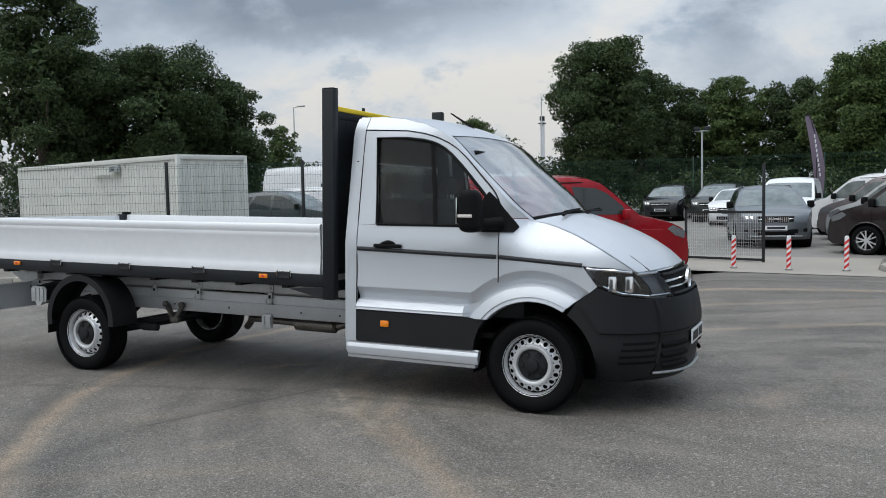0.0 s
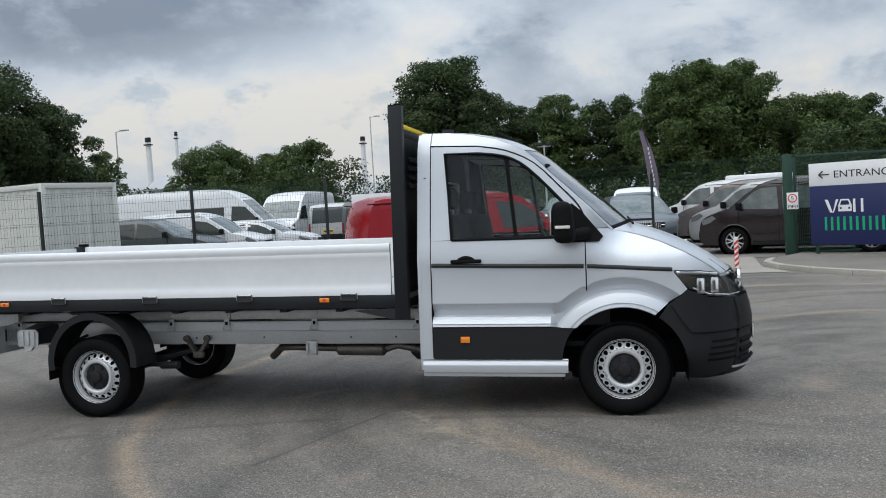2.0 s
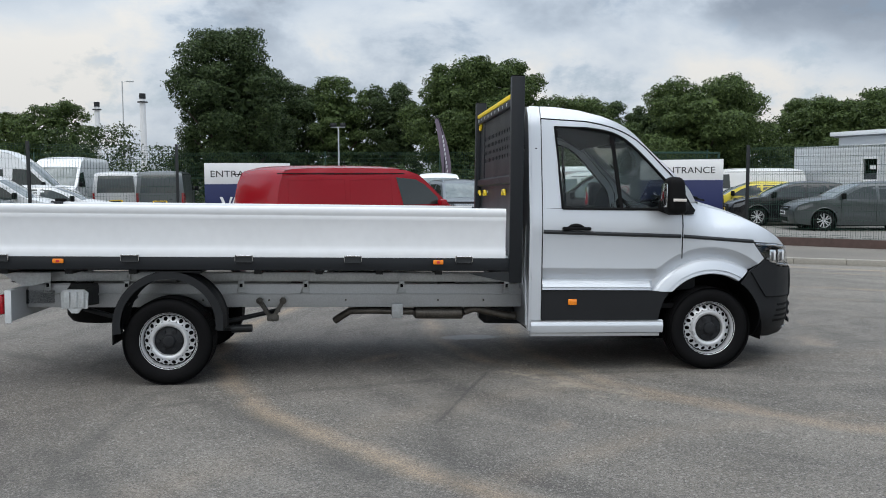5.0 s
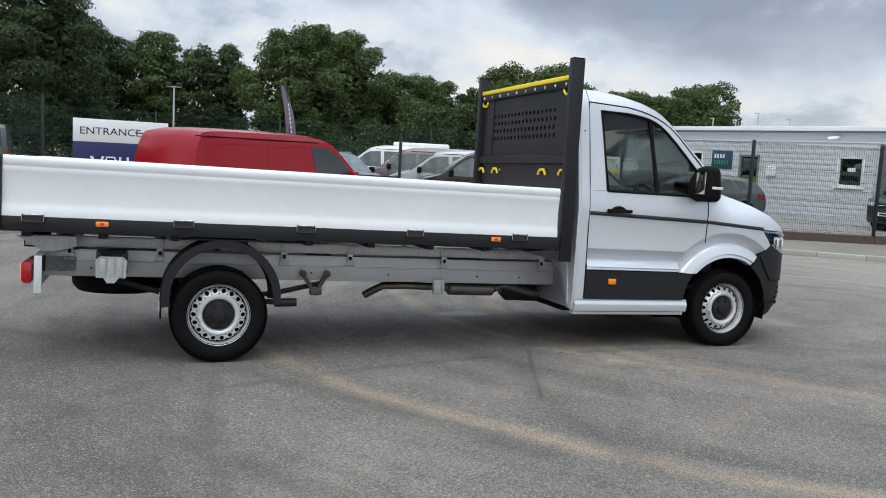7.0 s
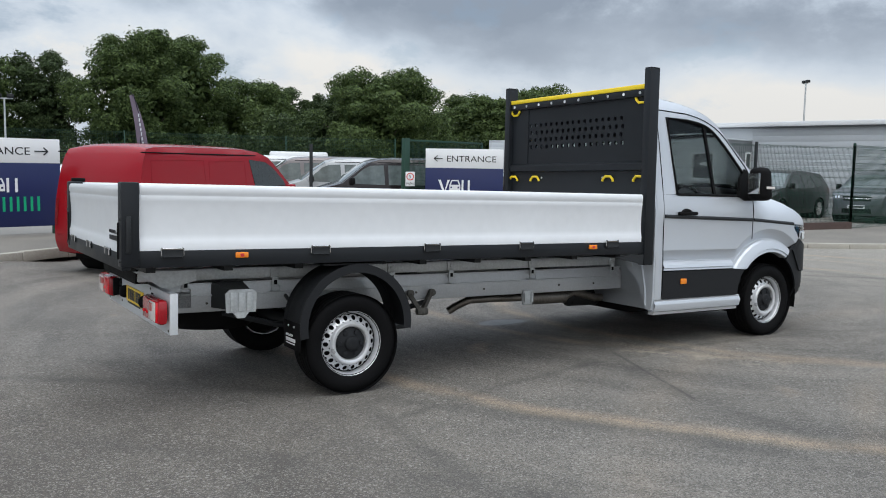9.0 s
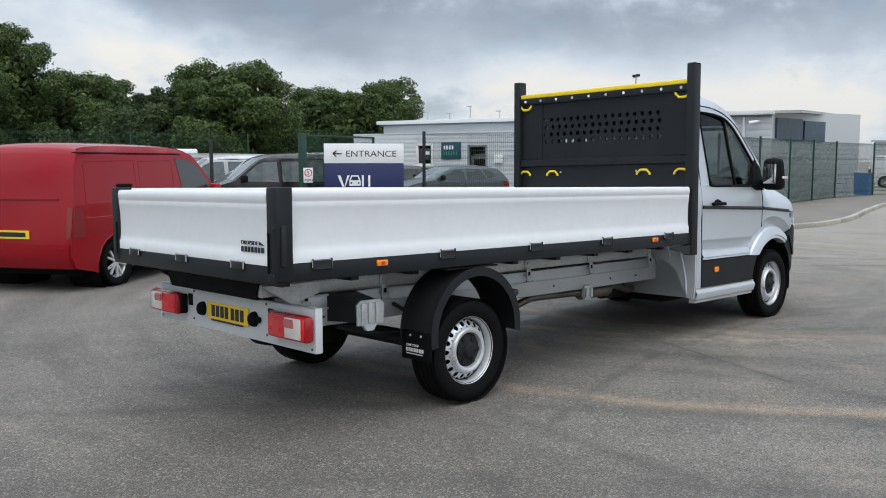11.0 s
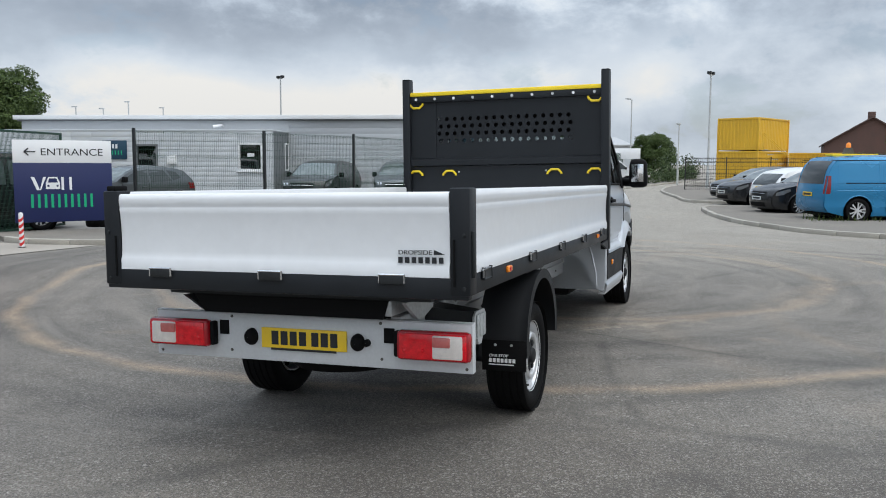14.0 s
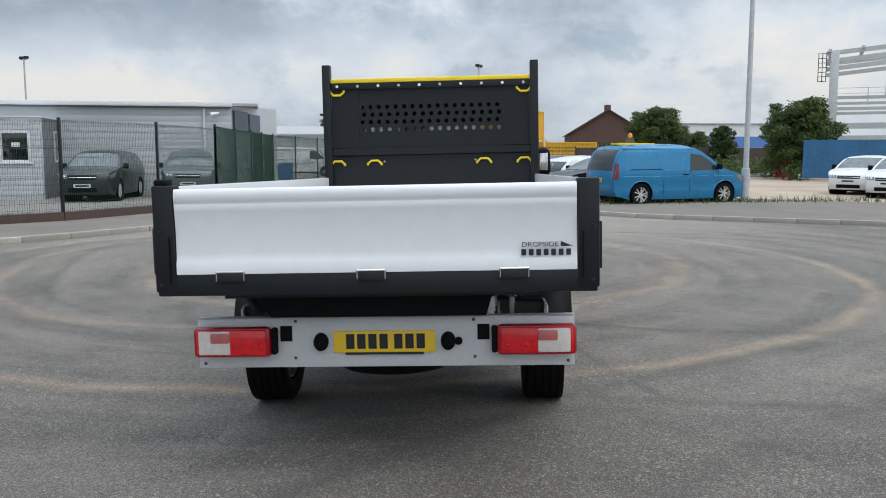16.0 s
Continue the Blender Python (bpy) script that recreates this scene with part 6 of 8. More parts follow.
        part("chrome_trim", Geo().tube([(5.212 + 0.137 * (1 - v ** 3), s * cab_w(5.21, 1.12) * v, 1.124) for v in vs], 0.012, 6), CHROME, hl)
        part("chrome_trim", Geo().tube([(5.292 + 0.142 * (1 - v ** 3), s * cab_w(5.29, 0.97) * v, 0.968) for v in vs], 0.008, 6), CHROME, hl)
    # inside
    inside = part("cab_interior", Geo().box((2.96, -0.90, 0.60), (4.40, 0.90, 0.64)).box((2.945, -0.90, 0.60), (2.965, 0.90, 1.25)).box((2.945, -0.78, 1.98), (2.965, 0.78, 2.2)), BLACK, cab)
    part("rear_lining", Geo().prism([(-0.93, 0.64), (-0.945, 1.40), (0.945, 1.40), (0.93, 0.64)], 2.967, 2.985, plane="yz").prism([(-0.86, 1.945), (-0.84, 2.05), (-0.70, 2.24), (0.70, 2.24), (0.84, 2.05), (0.86, 1.945)], 2.967, 2.985, plane="yz").box((2.967, 0.62, 1.40), (2.985, 0.88, 1.945)).box((2.967, -0.88, 1.40), (2.985, -0.62, 1.945)), SEAT, inside)
    part("roof_lining", skin(Geo(), [(3.80, 2.03, 0.06, 0.02), (3.6, 2.15, 0.03, 0.02), (3.3, 2.22, 0, 0.03), (2.99, 2.24, 0, 0.03)], lambda x, z: cab_w(x, z) - 0.07), SEAT, inside)
    for sd in (-1, 1):
        part("door_lining", Geo().sheet([(3.03, 0.70), (3.95, 0.70), (4.20, 1.0), (4.20, 1.43), (3.03, 1.43)], lambda x, z: cab_w(x, z) - 0.06, side=sd, thick=0.02), BLACK, inside)
        part("pillar_lining", Geo().sheet([(3.03, 1.43), (3.185, 1.43), (3.13, 2.13), (3.03, 2.18)], lambda x, z: cab_w(x, z) - 0.035, side=sd, thick=0.015), BLACK, inside)
    part("dashboard", Geo().grid(lambda u, v: (4.10 + 0.36 * u, -0.76 + 1.52 * v, 1.30 + 0.16 * math.sin(u * 1.9) - 0.02 * math.sin(v * 12)), 8, 20).box((4.12, -0.88, 0.75), (4.40, 0.88, 1.30), 0.03), PLASTIC, inside)
    for y in (-0.48, 0.22, 0.62):
        seat = part("seat", Geo().box((3.30, y - 0.24, 0.92), (3.80, y + 0.24, 1.08), 0.05).box((3.30, y - 0.2, 0.64), (3.7, y + 0.2, 0.92)), SEAT, inside)
        part("backrest", Geo().box((3.16, y - 0.24, 1.05), (3.32, y + 0.24, 1.66), 0.06, Matrix.Translation((3.24, 0, 1.05)) @ Matrix.Rotation(radians(-10), 4, "Y") @ Matrix.Translation((-3.24, 0, -1.05))), SEAT, seat)
        part("headrest", Geo().box((3.05, y - 0.13, 1.69), (3.15, y + 0.13, 1.86), 0.04), SEAT, seat)
        for d in (-0.06, 0.06):
            part("headrest_rod", Geo().tube([(3.11, y + d, 1.62), (3.10, y + d, 1.71)], 0.006, 6), CHROME, seat)
    g = Geo()
    ring = [(0.19 * math.cos(2 * math.pi * k / 24), 0.19 * math.sin(2 * math.pi * k / 24)) for k in range(25)]
    sm = Matrix.Translation((3.93, -0.46, 1.36)) @ Matrix.Rotation(radians(62), 4, "Y")
    g.tube([sm @ Vector((a, b, 0)) for a, b in ring], 0.017, 8, False)
    for t in (0, 2.3, -2.3):
        g.tube([sm @ Vector((0, 0, -0.03)), sm @ Vector((0.18 * math.cos(t), 0.18 * math.sin(t), 0))], 0.018, 6)
    g.tube([sm @ Vector((0, 0, -0.02)), sm @ Vector((0, 0, -0.30))], 0.045, 10)
    part("steering_wheel", g, BLACK, inside)
    part("aerial", Geo().tube([(3.62, -0.05, 2.235), (3.61, -0.05, 2.262), (3.40, -0.02, 2.39)], [0.025, 0.012, 0.006], 8), BLACK, cab)
    part("sun_visor", Geo().box((3.72, -0.72, 2.00), (3.95, -0.12, 2.02), 0.008, Matrix.Translation((0, 0, 0))), SEAT, inside)
    # engine bay and floor underside
    part("underbody", Geo().box((3.0, -0.62, 0.34), (5.05, 0.62, 0.62), 0.05).box((4.05, -0.5, 0.26), (4.9, 0.5, 0.40), 0.06), BLACK, truck)


build_cab()

BX0, BX1, HW, ZF = -1.545, 2.705, 1.03, 1.03      # bed: rear and front ends, half width, floor level


def build_bed():
    bed = part("bed", Geo().box((BX0 + 0.02, -HW + 0.03, 0.975), (BX1 + 0.08, HW - 0.03, ZF - 0.004)), GALV, truck, "flat load bed with black edge rails")
    for s in (-1, 1):
        y0, y1 = sorted((s * (HW - 0.045), s * HW))
        part("edge_rail", Geo().box((BX0 + 0.02, y0, 0.928), (BX1 + 0.12, y1, ZF), 0.006), ANTHRACITE, bed)
    part("edge_rail", Geo().box((BX0, -HW - 0.01, 0.915), (BX0 + 0.05, HW + 0.01, 1.018), 0.006), ANTHRACITE, bed)
    # drop sides: rolled top edge, groove, shallow dished field, foot
    section = [(0.000, 1.031), (0.000, 1.085), (-0.006, 1.095), (-0.010, 1.13), (-0.012, 1.20), (-0.010, 1.27), (-0.005, 1.33), (0.0, 1.355), (-0.003, 1.362), (-0.003, 1.370), (0.001, 1.378), (0.003, 1.405), (-0.002, 1.428), (-0.012, 1.437), (-0.026, 1.437), (-0.032, 1.425), (-0.032, 1.031)]
    for s in (-1, 1):
        g = Geo()
        xs = (BX0 + 0.105, BX1)
        n = len(section)
        g.add([(x, s * (HW + a), b) for x in xs for a, b in section], [(i, (i + 1) % n, n + (i + 1) % n, n + i) for i in range(n)] + [tuple(range(n)), tuple(range(2 * n - 1, n - 1, -1))])
        side = part("drop_side", g, WHITE_PANEL, bed, "white aluminium drop side")
        for x in (-1.25, -0.275, 0.60, 1.46, 2.36):
            clip = part("hinge", Geo().box((x - 0.062, s * HW - 0.008, 0.992), (x + 0.062, s * HW + 0.016 * s, 1.045), 0.005), BLACK_STEEL, side)
            part("hinge_pin", Geo().tube([(x - 0.066, s * (HW + 0.012), 1.0), (x - 0.066, s * (HW + 0.012), 1.045)], 0.005, 6).tube([(x + 0.066, s * (HW + 0.012), 1.0), (x + 0.066, s * (HW + 0.012), 1.045)], 0.005, 6).tube([(x - 0.066, s * (HW + 0.014), 1.042), (x + 0.066, s * (HW + 0.014), 1.042)], 0.005, 6), CHROME, clip)
        for x in (2.15, -0.815):
            y0, y1 = sorted((s * HW, s * (HW + 0.016)))
            lamp = part("side_marker", Geo().box((x - 0.042, y0, 0.978), (x + 0.042, y1, 1.014), 0.006), AMBER, bed, "amber side marker lamp")
            part("reflector", Geo().box((x - 0.012, s * (HW + 0.017) - 0.001, 0.986), (x + 0.012, s * (HW + 0.017) + 0.001, 1.006)), RED_PRINT, lamp)
        # rear corner post with its latch
        y0, y1 = sorted((s * 0.950, s * 1.050))
        post = part("corner_post", Geo().box((BX0 - 0.004, y0, 0.935), (BX0 + 0.10, y1, 1.442), 0.008), ANTHRACITE, bed, "black corner post")
        y0, y1 = sorted((s * 0.968, s * 0.976))
        part("post_rib", Geo().box((BX0 - 0.012, y0, 0.98), (BX0 - 0.004, y1, 1.2)), BLACK, post)
        part("latch", Geo().box((BX0 + 0.02, s * 1.056 - 0.008, 1.02), (BX0 + 0.05, s * 1.056 + 0.008, 1.24), 0.004), BLACK_STEEL, post)
        for z in (0.97, 1.22):
            part("bolt_head", Geo().lathe([(0.010, 0), (0.009, -0.006), (0.001, -0.007)], 8, pose(BX0 - 0.004, s * 1.02, z, 0, 0, -90)), BLACK_STEEL, post)
    # tailgate
    g = Geo()
    n = len(section)
    g.add([(BX0 - a, y, b - 0.012) for y in (-0.946, 0.946) for a, b in section], [(i, (i + 1) % n, n + (i + 1) % n, n + i) for i in range(n)] + [tuple(range(n)), tuple(range(2 * n - 1, n - 1, -1))])
    gate_ = part("tailgate", g, WHITE_PANEL, bed, "white aluminium tailgate")
    for y in (0.685, 0.015, -0.655):
        clip = part("hinge", Geo().box((BX0 - 0.016, y - 0.062, 0.982), (BX0 + 0.008, y + 0.062, 1.03), 0.005), BLACK_STEEL, gate_)
        part("hinge_pin", Geo().tube([(BX0 - 0.012, y - 0.066, 0.988), (BX0 - 0.012, y - 0.066, 1.032)], 0.005, 6).tube([(BX0 - 0.012, y + 0.066, 0.988), (BX0 - 0.012, y + 0.066, 1.032)], 0.005, 6).tube([(BX0 - 0.014, y - 0.066, 1.03), (BX0 - 0.014, y + 0.066, 1.03)], 0.005, 6), CHROME, clip)
    me = lettering("DROPSIDE", 0.034)
    w = max(v.co.x for v in me.vertices)
    me.transform(pose(BX0 - 0.003, -0.688, 1.128, 0, 0, -90) @ Matrix.Diagonal((0.172 / w, 1, 0.9, 1)))
    me.materials.append(INK)
    part("word", me, INK, gate_)
    for k in range(7):
        y = -0.688 - k * 0.0345
        part("print_block", Geo().box((BX0 - 0.004, y - 0.022, 1.087), (BX0 - 0.0005, y, 1.116)), INK, gate_)
    part("print_mark", Geo().add([(BX0 - 0.003, -0.870, 1.128), (BX0 - 0.003, -0.928, 1.128), (BX0 - 0.003, -0.870, 1.152)], [(0, 1, 2)]), INK, gate_)
    # cross bearers under the floor
    for k in range(9):
        x = -1.35 + k * 0.5
        part("cross_bearer", Geo().box((x, -0.78, 0.872), (x + 0.06, 0.78, 0.972)), BLACK_STEEL, bed)
    part("floor_plate", Geo().box((BX0 + 0.06, -0.97, 0.955), (BX1, 0.97, 0.972)), BLACK_STEEL, bed)
    # small black stop on the far side
    part("rope_hook", Geo().box((-1.52, 0.99, 1.44), (-1.42, 1.05, 1.47), 0.008), BLACK, bed)


build_bed()


def build_headboard():
    hb = part("headboard", Geo().box((2.80, -0.96, ZF), (2.815, 0.96, 1.36)).box((2.77, -0.96, ZF), (2.815, 0.96, 1.08), 0.004), ANTHRACITE, truck, "tall anthracite headboard with a pierced panel")
    for s in (-1, 1):
        y0, y1 = sorted((s * 0.965, s * 1.042))
        part("upright", Geo().box((2.735, y0, 0.83), (2.842, y1, 2.512), 0.006), ANTHRACITE, hb, "black upright post")
        part("upright_cap", Geo().box((2.738, y0 + 0.003, 2.513), (2.839, y1 - 0.003, 2.520)), BLACK, hb)
        y0, y1 = sorted((s * 0.90, s * 1.035))
        part("post_foot", Geo().prism([(2.40, 0.905), (2.84, 0.93), (2.84, 0.83), (2.70, 0.84)], y0, y0 + 0.02), BLACK_STEEL, hb)
    # lower field with a folded ledge
    part("lower_panel", Geo().box((2.790, -0.962, 1.36), (2.80, 0.962, 1.640)), ANTHRACITE, hb)
    part("fold", Geo().prism([(2.79, 1.640), (2.755, 1.652), (2.755, 1.705), (2.79, 1.725), (2.80, 1.725), (2.80, 1.64)], -0.962, 0.962), ANTHRACITE, hb)
    part("top_channel", Geo().box((2.755, -0.962, 2.285), (2.80, 0.962, 2.345), 0.004), ANTHRACITE, hb)
    for k in range(10):
        y = -0.90 + 1.80 * k / 9
        part("channel_hole", Geo().lathe([(0.014, 0), (0.014, -0.003), (0.0, -0.003)], 14, pose(2.754, y, 2.315, 0, 0, -90)), WHITE if k % 2 else GALV, hb)
    part("top_rail", Geo().box((2.748, -0.963, 2.346), (2.806, 0.963, 2.386), 0.008), YELLOW, hb, "bright yellow top rail")
    for s in (-1, 1):
        y0, y1 = sorted((s * 0.6975, s * 0.962))
        part("end_plate", Geo().box((2.783, y0, 1.725), (2.795, y1, 2.285)), ANTHRACITE, hb)
    # pierced panel: square cells, each with a round hole
    g = Geo()
    cols, rows, y_lo, y_hi, z_lo, z_hi, r = 19, 4, -0.78, 0.78, 1.86, 2.15, 0.0205
    cw, ch = (y_hi - y_lo) / cols, (z_hi - z_lo) / rows
    for j in range(rows):
        for i in range(cols):
            if i in (0, cols - 1):
                continue
            shift = cw * 0.22 if j % 2 else -cw * 0.22
            yc, zc = y_lo + (i + 0.5) * cw, z_lo + (j + 0.5) * ch
            edge, hole = [], []
            for t in range(16):
                c, d = math.cos(2 * math.pi * t / 16), math.sin(2 * math.pi * t / 16)
                q = max(abs(c), abs(d))
                edge.append((2.79, yc + cw / 2 * c / q, zc + ch / 2 * d / q))
                hole.append((2.79, yc + shift * 0.5 + r * c, zc + r * 1.05 * d))
            back = [(2.808, p[1], p[2]) for p in hole]
            g.add(edge + hole + back, [(t, (t + 1) % 16, 16 + (t + 1) % 16, 16 + t) for t in range(16)] + [(16 + t, 16 + (t + 1) % 16, 32 + (t + 1) % 16, 32 + t) for t in range(16)])
    part("pierced_panel", welded(g), ANTHRACITE, hb, smooth=25)
    g = Geo()
    for z0, z1 in ((1.725, 1.86), (2.15, 2.285)):
        g.box((2.79, -0.78, z0), (2.796, 0.78, z1))
    part("panel_border", g, ANTHRACITE, hb)
    # yellow lashing loops
    def loop(y, z, s=1):
        pts = [(-0.068, -0.016), (-0.066, 0.0), (-0.034, 0.030), (0.034, 0.030), (0.066, 0.0), (0.068, -0.016)]
        g = Geo().tube([(2.772, y + a, z + s * b) for a, b in pts], 0.0115, 8)
        part("lashing_loop", g, YELLOW, hb, "yellow lashing loop")
    for y in (-0.905, -0.515, 0.555, 0.915):
        loop(y, 1.565)
    for y in (-0.905, 0.905):
        loop(y, 2.262, -1)
    for y in (0.46, -0.43):
        part("bolt_head", Geo().lathe([(0.010, 0), (0.009, -0.008), (0.001, -0.009)], 8, pose(2.789, y, 1.585, 0, 0, -90)), GALV, hb)


build_headboard()


def build_chassis():
    ch = part("chassis", Geo().box((-1.2, -0.32, 0.60), (-1.12, 0.32, 0.75)), BLACK_STEEL, truck, "grey ladder chassis with galvanised subframe")
    for x in (0.9, 2.3):
        part("cross_member", Geo().box((x, -0.5, 0.60), (x + 0.1, 0.5, 0.74)), BLACK_STEEL, ch)
    for s in (-1, 1):
        y0, y1 = sorted((s * 0.50, s * 0.56))
        part("side_rail", Geo().box((-1.22, y0, 0.570), (2.95, y1, 0.772), 0.008), ALU, ch)
        y0, y1 = sorted((s * 0.545, s * 0.575))
        part("rail_flange", Geo().box((-1.0, y0, 0.678), (2.95, y1, 0.690), 0.003), ALU, ch)
        part("rail_flange", Geo().box((-1.0, y0, 0.762), (2.95, y1, 0.774), 0.003), ALU, ch)
        y0, y1 = sorted((s * 0.51, s * 0.565))
        part("subframe_rail", Geo().box((-1.35, y0, 0.790), (2.85, y1, 0.870), 0.006), GALV, ch)
        for x in (-1.05, -0.42, 0.52, 1.06, 1.88, 2.80):
            tie = part("tie_bracket", Geo().box((x - 0.03, min(s * 0.566, s * 0.576), 0.79), (x + 0.03, max(s * 0.566, s * 0.576), 0.868), 0.003), GALV, ch)
            part("u_clamp", Geo().box((x - 0.024, min(s * 0.578, s * 0.590), 0.735), (x + 0.024, max(s * 0.578, s * 0.590), 0.800), 0.004).tube([(x - 0.030, s * 0.594, 0.735), (x - 0.034, s * 0.594, 0.700), (x + 0.034, s * 0.594, 0.700), (x + 0.030, s * 0.594, 0.735)], 0.006, 6), GALV, tie)
            part("clamp_shadow_gap", Geo().box((x - 0.012, min(s * 0.5905, s * 0.5925), 0.745), (x + 0.012, max(s * 0.5905, s * 0.5925), 0.775)), BLACK, tie)
            part("bolt_head", Geo().lathe([(0.012, 0), (0.011, -0.01), (0.001, -0.011)], 8, pose(x, s * 0.577, 0.835, 0, 0, 0 if s < 0 else 180)), GALV, tie)
        for x in (-0.9, 0.2, 0.75, 1.4, 2.2, 2.6):
            part("bolt_head", Geo().lathe([(0.009, 0), (0.008, -0.008), (0.001, -0.009)], 8, pose(x, s * 0.561, 0.63, 0, 0, 0 if s < 0 else 180)), CAST, ch)
        # leaf spring, hanger and shackle
        spring = part("leaf_spring", Geo().tube([(-0.78, s * 0.53, 0.555), (-0.4, s * 0.53, 0.45), (0, s * 0.53, 0.41), (0.45, s * 0.53, 0.455), (0.84, s * 0.53, 0.545)], 0.022, 6), BLACK_STEEL, ch)
        shackle = part("shackle", Geo().bar((0.675, s * 0.585, 0.625), (0.765, s * 0.60, 0.49), 0.042, 0.03).bar((0.870, s * 0.585, 0.625), (0.79, s * 0.60, 0.49), 0.034, 0.03).box((0.735, min(s * 0.57, s * 0.625), 0.455), (0.835, max(s * 0.57, s * 0.625), 0.515), 0.016), CAST, spring)
        for x, z, r in ((0.675, 0.630, 0.028), (0.870, 0.630, 0.028), (0.785, 0.475, 0.022)):
            part("shackle_bolt", Geo().lathe([(r, 0.0), (r, -0.03), (r * 0.6, -0.034), (0.001, -0.044)], 12, pose(x, s * 0.59, z, 0, 0, 0 if s < 0 else 180)), CAST, shackle)
        # pressed spring cover behind the wheel
        y0, y1 = sorted((s * 0.60, s * 0.845))
        cover = part("spring_cover", Geo().add([(x, s * y, z) for y, xa, xb, za, zb in ((0.56, -0.87, -0.65, 0.60, 0.775), (0.845, -0.82, -0.69, 0.615, 0.745)) for x, z in ((xa, za), (xb, za), (xb, zb), (xa, zb))], [(0, 1, 2, 3), (4, 5, 6, 7), (0, 1, 5, 4), (1, 2, 6, 5), (2, 3, 7, 6), (3, 0, 4, 7)]), BLACK_STEEL, ch)
        g = Geo()
        yy = s * 0.85
        for k in range(3):
            x = -0.832 + k * 0.056
            g.box((x, min(yy, yy + s * 0.012), 0.605), (x + 0.042, max(yy, yy + s * 0.012), 0.735), 0.006)
        g.prism([(-0.862, 0.725), (-0.83, 0.752), (-0.68, 0.752), (-0.648, 0.725), (-0.655, 0.598), (-0.855, 0.598)], min(yy, yy - s * 0.012), max(yy, yy - s * 0.012))
        g.prism([(-0.81, 0.600), (-0.70, 0.600), (-0.73, 0.560), (-0.78, 0.560)], min(yy, yy - s * 0.03), max(yy, yy - s * 0.03))
        part("pressed_plate", g, GALV, cover, "pressed galvanised end plate")
    part("rear_axle", Geo().tube([(0, -0.82, 0.35), (0, 0.82, 0.35)], 0.06, 14), BLACK_STEEL, ch)
    part("damper", Geo().tube([(0.12, -0.60, 0.40), (0.62, -0.66, 0.405)], 0.022, 8).tube([(0.45, -0.66, 0.40), (0.62, -0.66, 0.405)], 0.034, 10), BLACK_STEEL, ch)
    # exhaust
    ex = part("exhaust_pipe", Geo().tube([(1.30, -0.17, 0.395), (1.36, -0.20, 0.44), (1.44, -0.28, 0.50), (1.62, -0.34, 0.512), (2.0, -0.36, 0.505)], 0.033, 12, True)
              , EXHAUST, ch, "curved steel exhaust pipe")
    part("front_pipe", Geo().tube([(2.45, -0.36, 0.50), (2.55, -0.34, 0.53), (2.68, -0.32, 0.50), (2.86, -0.30, 0.455), (3.2, -0.28, 0.45)], 0.036, 12), EXHAUST, ex)
    part("silencer", Geo().tube([(2.0, -0.36, 0.50), (2.02, -0.36, 0.50), (2.43, -0.36, 0.497), (2.45, -0.36, 0.497)], [0.04, 0.062, 0.062, 0.04], 16), EXHAUST, ex)
    part("catalyst", Geo().tube([(2.62, -0.12, 0.46), (2.68, -0.12, 0.46), (3.2, -0.12, 0.45)], [0.05, 0.10, 0.10], 16), BLACK_STEEL, ex)
    part("hanger_bracket", Geo().box((1.795, -0.585, 0.475), (1.895, -0.56, 0.60), 0.008).box((1.80, -0.60, 0.50), (1.82, -0.55, 0.58)).box((1.87, -0.60, 0.50), (1.89, -0.55, 0.58)), GALV, ch)
    # spare wheel slung under the tail
    part("spare_wheel", Geo().lathe([(0.20, 0.11), (0.31, 0.12), (0.35, 0.07), (0.355, 0), (0.35, -0.07), (0.31, -0.12), (0.20, -0.11)], 36, pose(-0.72, 0.0, 0.52, 90)), RUBBER, ch)
    part("rear_valance", Geo().prism([(0.62, 0.872), (-0.55, 0.872), (-0.52, 0.775), (0.55, 0.775)], -1.36, -1.28, plane="yz"), BLACK, ch)
    for y in (-0.66, 0.64):
        part("tail_bracket", Geo().prism([(-1.40, 0.87), (-1.0, 0.87), (-1.0, 0.80), (-1.15, 0.76), (-1.22, 0.76)], y, y + 0.02), GALV if y < 0 else BLACK_STEEL, ch)


build_chassis()


